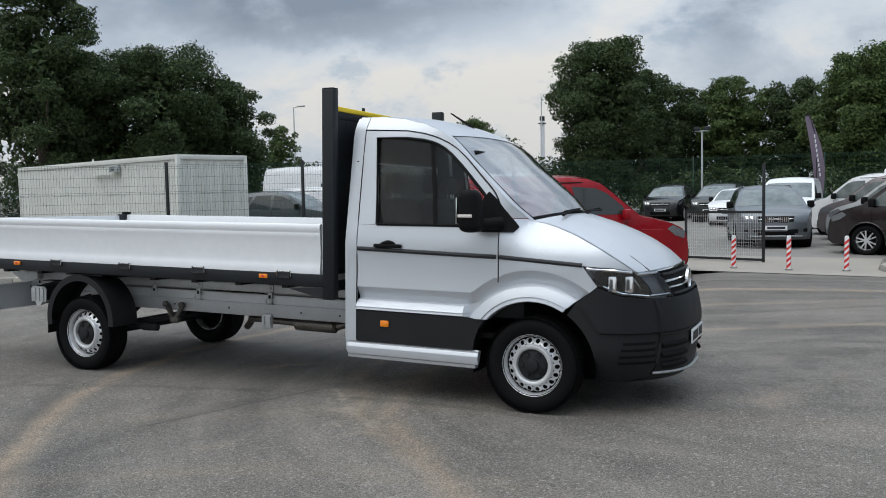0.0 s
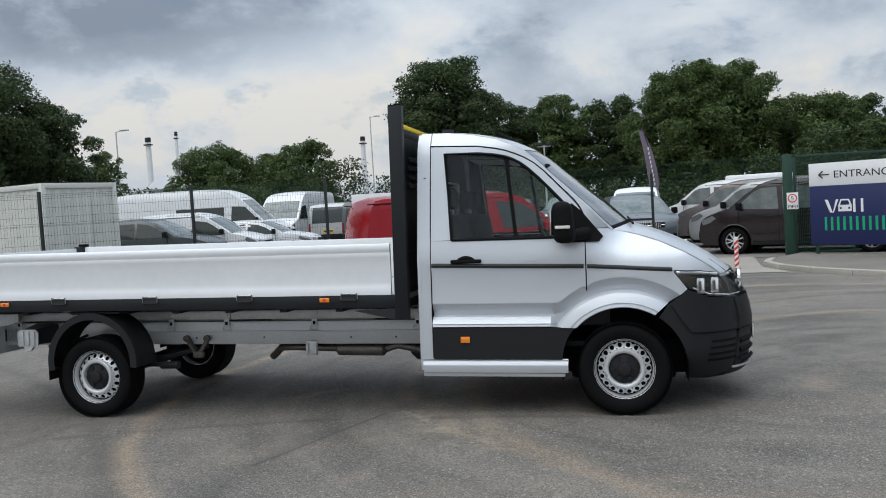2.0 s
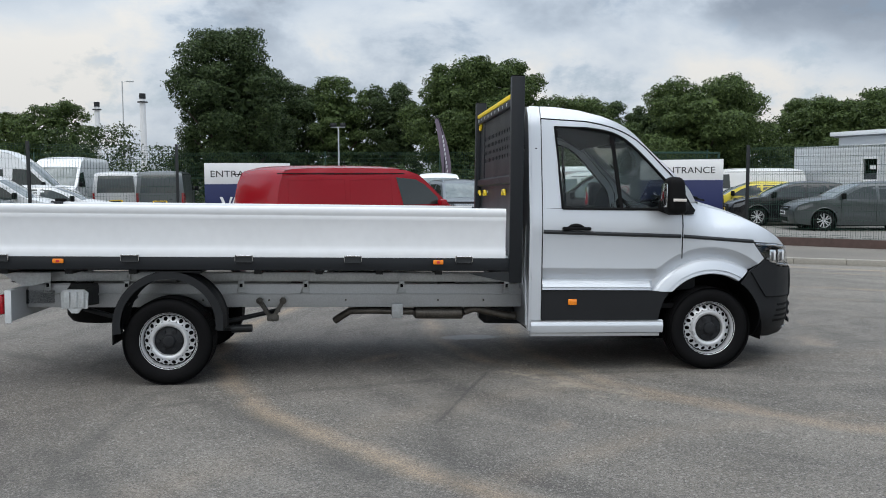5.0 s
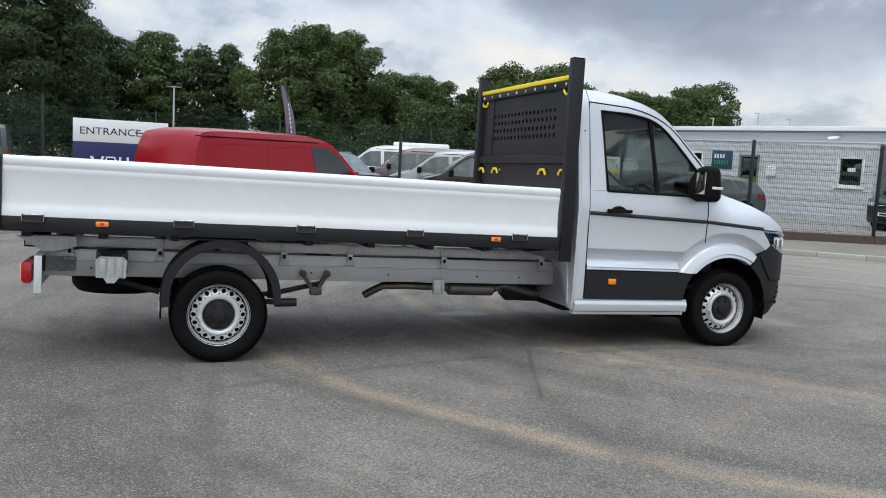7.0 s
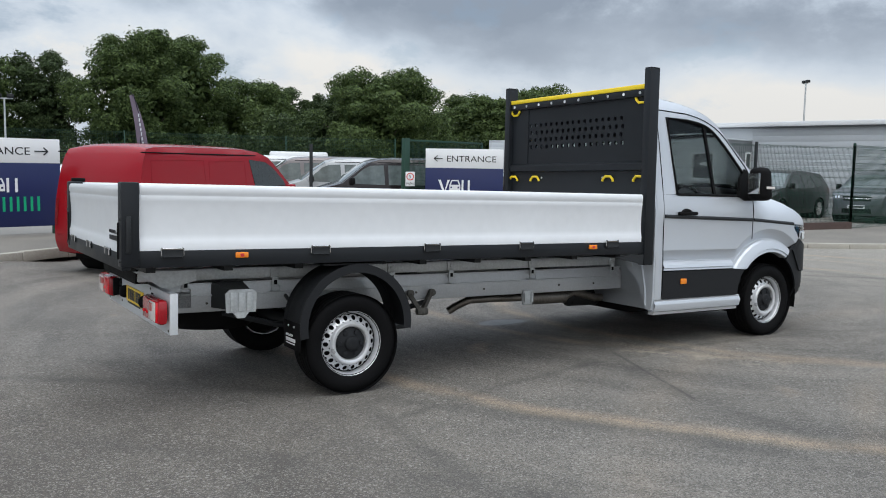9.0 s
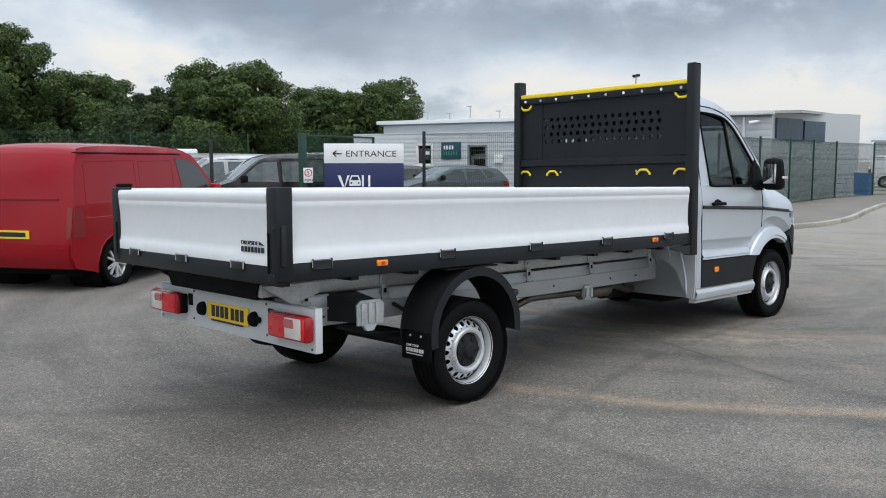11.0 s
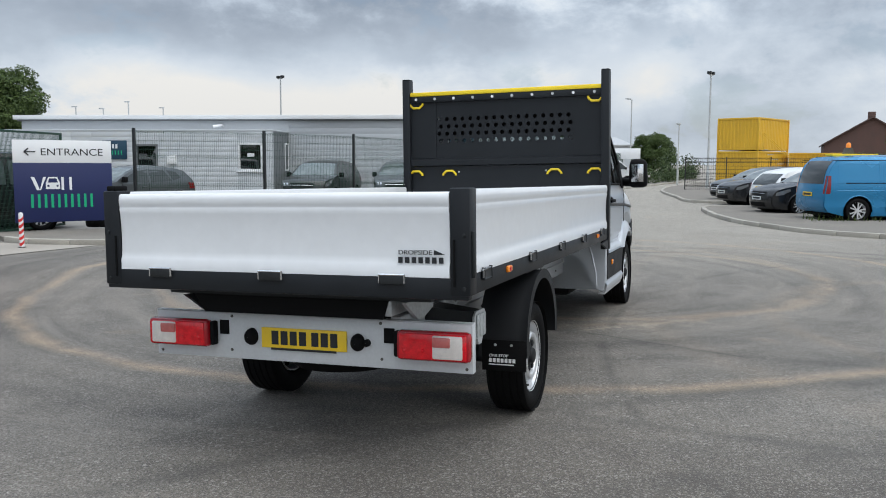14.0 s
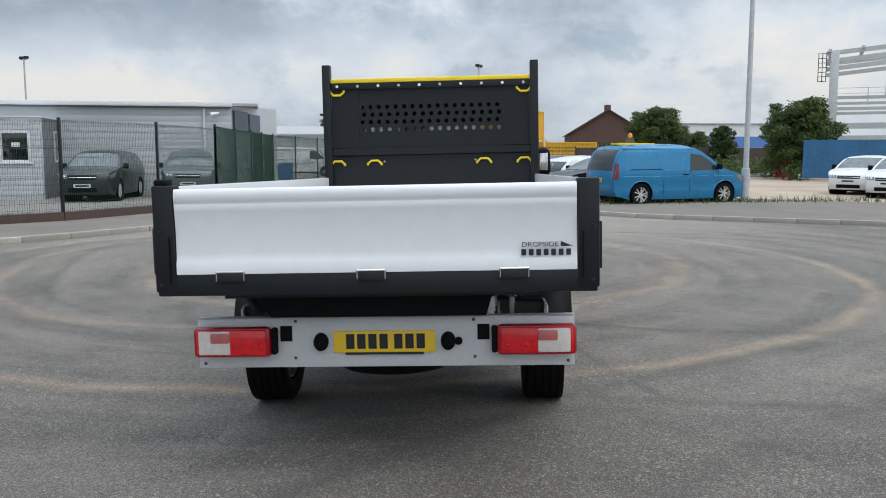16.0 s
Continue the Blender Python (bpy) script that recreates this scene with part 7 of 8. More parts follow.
def build_light_board():
    x0 = -1.246
    board = part("light_board", Geo().box((x0, -0.958, 0.497), (x0 + 0.012, 0.958, 0.757), 0.003).box((x0, -0.958, 0.745), (x0 + 0.045, 0.958, 0.757), 0.003).box((x0, -0.962, 0.497), (x0 + 0.05, -0.952, 0.757), 0.003).box((x0, 0.952, 0.497), (x0 + 0.05, 0.962, 0.757), 0.003), BOARD, truck, "galvanised rear light board")
    for s in (-1, 1):
        y0, y1 = sorted((s * 0.570, s * 0.968))
        lamp = part("tail_lamp", Geo().box((x0 - 0.075, y0, 0.562), (x0 - 0.01, y1, 0.718), 0.024), RED_HOUSING, board, "red tail lamp with a white reversing lens")
        y0, y1 = sorted((s * 0.590, s * 0.952))
        part("red_lens", Geo().box((x0 - 0.083, y0, 0.574), (x0 - 0.060, y1, 0.706), 0.010), RED_LENS, lamp)
        part("reversing_lens", Geo().box((x0 - 0.089, *sorted((s * 0.772, s * 0.936))[:1], 0.580), (x0 - 0.068, sorted((s * 0.772, s * 0.936))[1], 0.702), 0.010), WHITE_LENS, lamp, "white reversing lens")
        part("fog_lens", Geo().box((x0 - 0.095, *sorted((s * 0.774, s * 0.872))[:1], 0.640), (x0 - 0.075, sorted((s * 0.774, s * 0.872))[1], 0.694), 0.009), ROSE_LENS, lamp)
        for y in (0.62, 0.72):
            part("bulb", Geo().lathe([(0.012, 0), (0.008, -0.006), (0.001, -0.008)], 10, pose(x0 - 0.082, s * y, 0.62, 0, 0, -90)), RED_LENS, lamp)
        y0, y1 = sorted((s * 0.545, s * 0.574))
        part("lamp_back", Geo().box((x0 - 0.05, y0, 0.572), (x0 - 0.001, y1, 0.708), 0.01), BLACK, lamp)
        y0, y1 = sorted((s * 0.474, s * 0.535))
        part("slot", Geo().box((x0 - 0.003, y0, 0.632), (x0 - 0.0005, y1, 0.712)), BLACK, board)
        part("plate_lamp", Geo().lathe([(0.048, 0), (0.046, -0.02), (0.036, -0.04), (0.016, -0.05), (0.001, -0.052)], 18, pose(x0, s * 0.325, 0.628, 0, 0, -90) @ Matrix.Diagonal((0.8, 1, 1, 1))), BLACK, board, "black plate lamp")
        for y, z in ((0.455, 0.735), (0.46, 0.545), (0.93, 0.52)):
            part("rivet", Geo().lathe([(0.009, 0), (0.007, -0.005), (0.001, -0.006)], 8, pose(x0, s * y, z, 0, 0, -90)), CAST, board)
    part("knob", Geo().lathe([(0.02, 0), (0.02, -0.02), (0.001, -0.024)], 14, pose(x0, -0.378, 0.628, 0, 0, -90)), BLACK, board)
    plate = part("number_plate", Geo().box((x0 - 0.012, -0.26, 0.572), (x0 - 0.002, 0.26, 0.684), 0.003), PLATE_YELLOW, board, "yellow number plate with dark bars")
    for k in range(7):
        y = 0.195 - k * 0.057 - (0.018 if k > 3 else 0)
        part("plate_bar", Geo().box((x0 - 0.0145, y - 0.042, 0.592), (x0 - 0.0122, y, 0.668)), INK, plate)
    part("plate_strip", Geo().box((x0 - 0.0145, -0.20, 0.562), (x0 - 0.0115, 0.20, 0.574)), INK, plate)
    for s in (-1, 1):
        part("board_arm", Geo().box((x0 + 0.012, s * 0.53 - 0.03, 0.60), (-1.0, s * 0.53 + 0.03, 0.72), 0.005), BLACK_STEEL, board)


build_light_board()


def build_wheels():
    for s in (-1, 1):
        wheel(truck, pose(0, s * 0.865, 0.35), 0.352, 0.235, 0.222, "steel", mirror=-s)
        wheel(truck, pose(FX, s * 0.865, FZ), 0.352, 0.235, 0.222, "steel", mirror=-s)
        # rear mudguard with rolled edges and a hanging flap
        def band(u, v, r=0.415, s=s):
            a = radians(-6 + 196 * u)
            rr = r + (0.012 if abs(2 * v - 1) > 0.86 else 0.0) + 0.008 * math.sin(math.pi * v)
            return (rr * math.cos(a) + 0.012, s * (0.735 + 0.30 * v), 0.487 + rr * math.sin(a))
        g = Geo().grid(band, 40, 10)
        for v in (0.0, 1.0):
            g.grid(lambda u, k, v=v: band(u, v, 0.415 - 0.060 * k) if k > 0 else band(u, v), 40, 2)
        mud = part("mudguard", g, PLASTIC, truck, "black plastic mudguard")
        y0, y1 = sorted((s * 0.755, s * 1.03))
        flap = part("mud_flap", Geo().box((-0.418, y0, 0.332), (-0.406, y1, 0.52), 0.003, pose(0, 0, 0)), RUBBER, mud, "black rubber mud flap with white print")
        yy = -0.80 if s < 0 else 0.985
        me = lettering("ONE STOP", 0.026)
        w = max(v.co.x for v in me.vertices)
        me.transform(pose(-0.4195, yy, 0.418, 0, 0, -90) @ Matrix.Diagonal((0.12 / w, 1, 0.9, 1)))
        me.materials.append(WHITE)
        part("word", me, WHITE, flap)
        for k in range(7):
            part("print_block", Geo().box((-0.4215, yy - 0.0245 * k - 0.017, 0.384), (-0.4185, yy - 0.0245 * k, 0.408)), WHITE, flap)
        part("print_bar", Geo().box((-0.4215, yy - 0.155, 0.368), (-0.4185, yy, 0.374)), WHITE, flap)
        for y in (0.84, 0.94):
            part("rivet", Geo().lathe([(0.009, 0), (0.007, -0.005), (0.001, -0.006)], 8, pose(-0.418, s * y, 0.49, 0, 0, -90)), GALV, flap)
        part("stay", Geo().tube([(0.0, s * 0.58, 0.80), (0.0, s * 0.80, 0.895)], 0.016, 8), BLACK_STEEL, mud)
        part("stay", Geo().tube([(-0.34, s * 0.58, 0.66), (-0.37, s * 0.78, 0.62)], 0.014, 8), BLACK_STEEL, mud)
        part("tail_bar", Geo().box((-0.22, min(s * 0.6, s * 0.98), 0.903), (0.26, max(s * 0.6, s * 0.98), 0.915)), BLACK_STEEL, mud)


build_wheels()


# ---- parked vehicles ----
TAIL_RED = material("dark red lamp lens", (0.20, 0.004, 0.006), 0.2, vary=0.1, scale=30, fine=200, coat=0.6)
HEADLAMP = material("clear headlamp", (0.16, 0.17, 0.18), 0.14, 0.1, vary=0.25, scale=20, fine=90, coat=1.0)
CAR_GREY = paint("dark grey metallic paint", (0.085, 0.095, 0.10), 0.5, 0.3)
CAR_MID = paint("grey metallic paint", (0.125, 0.14, 0.155), 0.5, 0.3)
CAR_BLACK = paint("black paint", (0.012, 0.013, 0.015), 0.1, 0.25)
CAR_BROWN = paint("dark brown metallic paint", (0.022, 0.017, 0.018), 0.3, 0.22)
CAR_WHITE = paint("white van paint", (0.72, 0.73, 0.74), 0.0, 0.3)
CAR_SILVER = paint("silver van paint", (0.46, 0.47, 0.48), 0.25, 0.3)
CAR_TAUPE = paint("brownish grey van paint", (0.20, 0.175, 0.175), 0.3, 0.3)
CAR_RED = paint("bright red van paint", (0.275, 0.002, 0.008), 0.0, 0.22)
CAR_RED.node_tree.nodes["Principled BSDF"].inputs["Coat Weight"].default_value = 0.25
CAR_RED.node_tree.nodes["Principled BSDF"].inputs["Specular IOR Level"].default_value = 0.3
CAR_BLUE = paint("bright blue metallic paint", (0.016, 0.20, 0.41), 0.25, 0.26)
CAR_BLUE.node_tree.nodes["Principled BSDF"].inputs["Coat Weight"].default_value = 0.35
CAR_YELLOW = paint("yellow car paint", (0.62, 0.50, 0.03), 0.0, 0.3)
CAR_GREEN_GREY = paint("dark olive grey paint", (0.026, 0.029, 0.028), 0.3, 0.3)
# pale base colour stands in for sky reflected in and seen through the glass
PALE_SKY_GLASS = material("vehicle glass with sky light in its colour", (0.115, 0.14, 0.14), 0.06, 0.0, vary=0.3, scale=1.5, fine=6, coat=0.5)

# side outlines, front at +x, origin on the ground midway between the axles:
# lower front, bonnet, windscreen, roof, rear window, lower rear; every point (x, z, bow, crown)
SHAPES = {
    "van": dict(wb=3.0, w=1.90, belt=1.13, tyre=0.335, tumble=0.13,
        front=[(2.24, 0.26, .12, 0), (2.36, 0.36, .10, 0), (2.385, 0.52, .10, 0), (2.375, 0.68, .10, 0), (2.33, 0.86, .10, 0), (2.25, 0.97, .10, 0)],
        bonnet=[(2.25, 0.97, .10, 0), (2.08, 1.06, .10, .02), (1.86, 1.13, .09, .03), (1.60, 1.21, .08, .04)],
        screen=[(1.60, 1.21, .08, .04), (1.36, 1.42, .09, .04), (1.12, 1.63, .08, .03), (0.90, 1.80, .06, .03)],
        roof=[(0.90, 1.80, .06, .03), (0.65, 1.885, .03, .04), (0.2, 1.92, 0, .05), (-1.2, 1.925, 0, .05), (-2.1, 1.90, 0, .05), (-2.30, 1.85, -.02, .03)],
        back=[(-2.30, 1.85, -.02, .03), (-2.37, 1.68, -.04, 0), (-2.42, 1.42, -.05, 0), (-2.45, 1.12, -.06, 0)],
        rear=[(-2.45, 1.12, -.06, 0), (-2.47, 0.8, -.06, 0), (-2.48, 0.5, -.06, 0), (-2.40, 0.32, -.05, 0)],
        windows=[[(1.40, 1.20), (1.30, 1.38), (1.02, 1.64), (0.85, 1.72), (0.50, 1.74), (0.46, 1.17)]],
        glazed=[[(0.36, 1.17), (0.38, 1.74), (-0.72, 1.75), (-0.74, 1.17)], [(-0.84, 1.17), (-0.82, 1.75), (-1.95, 1.74), (-2.05, 1.17)]],
        lamp=[(2.28, 0.80), (2.30, 0.93), (2.02, 1.05), (1.92, 0.98), (2.08, 0.86)], tail=[(-2.30, 0.72), (-2.445, 0.72), (-2.425, 1.10), (-2.28, 1.10)], ground=0.23),
    "tall_van": dict(wb=4.3, w=2.0, belt=1.35, tyre=0.345, tumble=0.09,
        front=[(3.05, 0.28, .12, 0), (3.20, 0.40, .10, 0), (3.22, 0.7, .10, 0), (3.18, 0.95, .10, 0), (3.10, 1.10, .10, 0)],
        bonnet=[(3.10, 1.10, .10, 0), (2.9, 1.22, .1, .03), (2.62, 1.34, .08, .04), (2.42, 1.42, .08, .04)],
        screen=[(2.42, 1.42, .08, .04), (2.16, 1.68, .08, .04), (1.9, 1.95, .08, .03), (1.62, 2.22, .06, .03)],
        roof=[(1.62, 2.22, .06, .03), (1.3, 2.45, .04, .05), (0.85, 2.60, .02, .06), (0, 2.66, 0, .06), (-2.5, 2.66, 0, .06), (-3.35, 2.62, 0, .05)],
        back=[(-3.35, 2.62, -.01, .03), (-3.45, 2.3, -.02, 0), (-3.50, 1.8, -.03, 0), (-3.52, 1.3, -.03, 0)],
        rear=[(-3.52, 1.3, -.03, 0), (-3.54, 0.9, -.03, 0), (-3.54, 0.55, -.03, 0), (-3.46, 0.38, -.03, 0)],
        windows=[[(2.26, 1.40), (2.10, 1.62), (1.75, 1.98), (1.25, 2.02), (1.20, 1.38)]],
        glazed=[[(0.95, 1.42), (0.95, 2.0), (-0.9, 2.0), (-0.9, 1.42)], [(-1.0, 1.42), (-1.0, 2.0), (-2.9, 2.0), (-2.9, 1.42)]],
        lamp=[(3.12, 0.88), (3.12, 1.05), (2.80, 1.22), (2.78, 1.08), (2.95, 0.92)], tail=[(-3.36, 0.9), (-3.53, 0.9), (-3.515, 1.4), (-3.36, 1.4)], ground=0.28),
    "suv": dict(wb=2.70, w=1.86, belt=1.02, tyre=0.35, tumble=0.42,
        front=[(2.08, 0.26, .16, 0), (2.20, 0.40, .13, 0), (2.22, 0.60, .12, 0), (2.19, 0.80, .12, 0), (2.10, 0.94, .12, 0)],
        bonnet=[(2.10, 0.94, .12, 0), (1.9, 1.00, .1, .03), (1.5, 1.06, .08, .04), (1.15, 1.10, .08, .04)],
        screen=[(1.15, 1.10, .08, .04), (0.90, 1.27, .08, .04), (0.66, 1.43, .07, .03), (0.46, 1.54, .05, .03)],
        roof=[(0.46, 1.54, .05, .03), (0.15, 1.62, .02, .04), (-0.4, 1.65, 0, .05), (-1.1, 1.62, 0, .05), (-1.75, 1.55, -.02, .03)],
        back=[(-1.75, 1.55, -.02, .03), (-1.92, 1.38, -.05, 0), (-2.06, 1.20, -.07, 0), (-2.14, 1.04, -.08, 0)],
        rear=[(-2.14, 1.04, -.08, 0), (-2.20, 0.8, -.08, 0), (-2.22, 0.5, -.08, 0), (-2.10, 0.32, -.06, 0)],
        windows=[[(0.94, 1.08), (0.66, 1.33), (0.38, 1.48), (-0.10, 1.54), (-0.12, 1.07)], [(-0.22, 1.07), (-0.20, 1.54), (-0.8, 1.53), (-1.0, 1.10)], [(-1.08, 1.11), (-0.9, 1.52), (-1.42, 1.46), (-1.72, 1.2)]],
        glazed=[], lamp=[(2.12, 0.76), (2.10, 0.88), (1.74, 0.98), (1.72, 0.90), (1.95, 0.78)], tail=[(-1.92, 0.88), (-2.17, 0.86), (-2.10, 1.06), (-1.86, 1.08)], ground=0.22),
    "hatch": dict(wb=2.62, w=1.79, belt=0.92, tyre=0.32, tumble=0.32,
        front=[(2.02, 0.22, .16, 0), (2.12, 0.34, .13, 0), (2.14, 0.52, .12, 0), (2.10, 0.68, .12, 0), (2.02, 0.78, .12, 0)],
        bonnet=[(2.02, 0.78, .12, 0), (1.75, 0.87, .1, .03), (1.35, 0.94, .08, .04), (1.05, 0.98, .08, .04)],
        screen=[(1.05, 0.98, .08, .04), (0.78, 1.14, .08, .04), (0.5, 1.28, .07, .03), (0.26, 1.37, .05, .03)],
        roof=[(0.26, 1.37, .05, .03), (-0.1, 1.43, .02, .04), (-0.6, 1.44, 0, .05), (-1.2, 1.40, 0, .05), (-1.60, 1.32, -.02, .03)],
        back=[(-1.60, 1.32, -.02, .03), (-1.80, 1.16, -.05, 0), (-1.95, 1.00, -.07, 0), (-2.02, 0.88, -.08, 0)],
        rear=[(-2.02, 0.88, -.08, 0), (-2.08, 0.66, -.08, 0), (-2.08, 0.42, -.08, 0), (-1.98, 0.28, -.06, 0)],
        windows=[[(0.86, 0.97), (0.5, 1.19), (0.2, 1.31), (-0.14, 1.35), (-0.16, 0.95)], [(-0.25, 0.95), (-0.23, 1.35), (-0.8, 1.34), (-1.05, 0.99)], [(-1.13, 1.0), (-0.92, 1.33), (-1.28, 1.27), (-1.45, 1.08)]],
        glazed=[], lamp=[(2.06, 0.62), (2.04, 0.72), (1.66, 0.84), (1.64, 0.76), (1.88, 0.64)], tail=[(-1.80, 0.72), (-2.05, 0.72), (-2.0, 0.90), (-1.74, 0.92)], ground=0.18),
    "small_van": dict(wb=2.97, w=1.84, belt=1.05, tyre=0.345, tumble=0.16,
        front=[(2.28, 0.24, .14, 0), (2.36, 0.36, .12, 0), (2.38, 0.56, .11, 0), (2.34, 0.74, .11, 0), (2.26, 0.86, .11, 0)],
        bonnet=[(2.26, 0.86, .11, 0), (2.05, 0.95, .1, .03), (1.75, 1.03, .08, .04), (1.45, 1.10, .08, .04)],
        screen=[(1.45, 1.10, .08, .04), (1.15, 1.30, .08, .04), (0.9, 1.47, .07, .03), (0.66, 1.62, .05, .03)],
        roof=[(0.66, 1.62, .05, .03), (0.4, 1.73, .03, .04), (0, 1.80, 0, .05), (-1.2, 1.80, 0, .05), (-2.0, 1.76, -.02, .04)],
        back=[(-2.0, 1.76, -.02, .03), (-2.20, 1.55, -.04, 0), (-2.30, 1.28, -.05, 0), (-2.34, 1.06, -.06, 0)],
        rear=[(-2.34, 1.06, -.06, 0), (-2.38, 0.8, -.06, 0), (-2.38, 0.46, -.06, 0), (-2.28, 0.30, -.05, 0)],
        windows=[[(1.24, 1.08), (0.95, 1.33), (0.66, 1.51), (0.25, 1.57), (0.20, 1.05)]],
        glazed=[[(0.1, 1.05), (0.12, 1.58), (-0.9, 1.58), (-0.9, 1.05)], [(-1.0, 1.05), (-1.0, 1.58), (-1.9, 1.55), (-2.0, 1.05)]],
        lamp=[(2.28, 0.68), (2.28, 0.80), (1.98, 0.96), (1.90, 0.88), (2.12, 0.70)], tail=[(-2.25, 0.80), (-2.36, 0.80), (-2.30, 1.28), (-2.23, 1.28)], ground=0.20),
}


SHAPES["transporter"] = dict(SHAPES["van"],
    bonnet=[(2.25, 0.97, .10, 0), (2.05, 1.06, .10, .02), (1.75, 1.14, .09, .03), (1.42, 1.21, .08, .04)],
    screen=[(1.42, 1.21, .08, .04), (1.16, 1.42, .09, .04), (0.92, 1.63, .08, .03), (0.70, 1.80, .06, .03)],
    roof=[(0.70, 1.80, .06, .03), (0.45, 1.885, .03, .04), (0.1, 1.92, 0, .05), (-1.2, 1.925, 0, .05), (-1.95, 1.905, 0, .05), (-2.12, 1.855, -.02, .03)],
    back=[(-2.12, 1.855, -.02, .03), (-2.20, 1.68, -.04, 0), (-2.26, 1.42, -.05, 0), (-2.30, 1.12, -.06, 0)],
    rear=[(-2.30, 1.12, -.06, 0), (-2.34, 0.8, -.06, 0), (-2.36, 0.5, -.06, 0), (-2.28, 0.32, -.05, 0)],
    windows=[[(1.16, 1.26), (1.08, 1.40), (0.80, 1.63), (0.60, 1.72), (0.16, 1.76), (0.28, 1.26)]],
    tail=[(-2.14, 0.72), (-2.335, 0.72), (-2.305, 1.10), (-2.17, 1.10)])


def vehicle(name, label, category, shape, body, x, y, deg, glazed=0, z=0.0, stretch=1.0, high=1.0, group="", rear_glass=True, trim=None, wheel_kind="alloy", detail=True):
    """A parked car or van from its side outline."""
    s = SHAPES[shape]
    sx = lambda p: (p[0] * stretch, p[1] * high, *p[2:])
    front, bonnet, screen, roof, back, rear = ([sx(p) for p in s[k]] for k in ("front", "bonnet", "screen", "roof", "back", "rear"))
    wb, half, belt, tyre = s["wb"] * stretch, s["w"] / 2, s["belt"] * high, s["tyre"]
    fx, rx, floor = max(p[0] for p in front), min(p[0] for p in rear), s["ground"]
    trim = trim or (body if shape in ("suv", "hatch", "small_van") else PLASTIC)

    def wide(px, pz):
        w = half
        if px > wb / 2:
            w *= 1 - 0.20 * ((px - wb / 2) / (fx - wb / 2)) ** 2.6
        elif px < -wb / 2:
            w *= 1 - 0.09 * ((-px - wb / 2) / (-rx - wb / 2)) ** 2.6
        if pz > belt:
            w -= s["tumble"] * (pz - belt)
        top = max(p[1] for p in roof)
        if pz > top - 0.16:
            w -= 2.4 * (pz - top + 0.16) ** 2
        if pz < 0.45:
            w -= 0.18 * (0.45 - pz)
        return w - 0.015 * math.sin(max(0, min(1, (pz - 0.3) / 0.5)) * math.pi)

    root = thing(name, label, category, pose(x, y, z, 0, 0, deg), group)
    ar = tyre + 0.065
    def arch(cx):
        lift = math.asin(max(-1, min(1, (floor - tyre) / ar)))
        a1 = math.degrees(lift)
        return circle_points(cx, tyre, ar, 180 - a1, a1, 12)
    line = front + bonnet[1:] + screen[1:] + roof[1:] + back[1:] + rear[1:]
    # outline over the top from front to rear, then along the sill to the front, rising over the wheels
    poly = [(p[0], p[1]) for p in line] + arch(-wb / 2) + arch(wb / 2)
    g = Geo()
    for seg in (front, bonnet, screen, roof, back, rear):
        skin(g, subdivide(seg, 2), wide, nv=12, power=2.6)
    b = part("body", welded(g), body, root)
    for sd in (-1, 1):
        part("body_side", Geo().sheet(poly, wide, thick=0.02, step=0.16, side=sd), body, root)
    part("windscreen", skin(Geo(), subdivide(screen, 2), wide, -0.9, 0.9, 10, off=0.006, power=2.6), PALE_SKY_GLASS, root)
    if rear_glass:
        part("rear_window", skin(Geo(), subdivide(back, 2)[1:], wide, -0.82, 0.82, 8, off=0.006, power=2.6), CAR_GLASS, root)
    part("bumper", skin(Geo(), subdivide(front, 2)[:6], wide, -0.97, 0.97, 12, off=0.012, power=2.6), trim, root)
    part("rear_bumper", skin(Geo(), subdivide(rear, 2)[-4:], wide, -0.97, 0.97, 10, off=0.012, power=2.6), trim, root)
    fr = subdivide(front, 5)
    k = len(fr) - 1
    grille = part("grille", skin(Geo(), fr[int(0.66 * k):int(0.90 * k)], wide, -0.56, 0.56, 10, off=0.014, power=2.6), BLACK, root)
    for f in (0.70, 0.78, 0.86):
        px, pz, bow, _ = fr[int(f * k)]
        part("grille_bar", Geo().tube([(px + bow * (1 - abs(v) ** 2.6) + 0.020, wide(px, pz) * v, pz) for v in [-0.54 + 1.08 * j / 10 for j in range(11)]], 0.009, 5), CHROME if f == 0.78 else PLASTIC, grille)
    part("lower_intake", skin(Geo(), fr[int(0.18 * k):int(0.42 * k)], wide, -0.60, 0.60, 10, off=0.016, power=2.6), BLACK, root)
    for sd in (-1, 1):
        for w in s["windows"] + s["glazed"][:glazed]:
            part("side_window", Geo().sheet([(p[0] * stretch, p[1] * high) for p in w], wide, thick=0.012, off=0.006, step=0.25, side=sd), PALE_SKY_GLASS if glazed == 2 else CAR_GLASS, root)
        part("headlight", Geo().sheet([(p[0] * stretch, p[1] * high) for p in s["lamp"]], wide, thick=0.015, off=0.006, step=0.12, side=sd), HEADLAMP, root)
        v0, v1 = (0.60, 0.97) if sd > 0 else (-0.97, -0.60)
        lamp = part("headlight", skin(Geo(), fr[int(0.74 * k):int(0.95 * k)], wide, v0, v1, 5, off=0.012, power=2.6), HEADLAMP, root)
        for c in (0.70, 0.84):
            lv = sorted((sd * c, sd * (c + 0.07)))
            part("lamp_block", skin(Geo(), fr[int(0.79 * k):int(0.90 * k)], wide, lv[0], lv[1], 2, off=0.018, power=2.6), CHROME, lamp)
        part("tail_light", Geo().sheet([(p[0] * stretch, p[1] * high) for p in s["tail"]], wide, thick=0.015, off=0.006, step=0.12, side=sd), TAIL_RED, root)
        tz0, tz1 = min(p[1] for p in s["tail"]) * high, max(p[1] for p in s["tail"]) * high
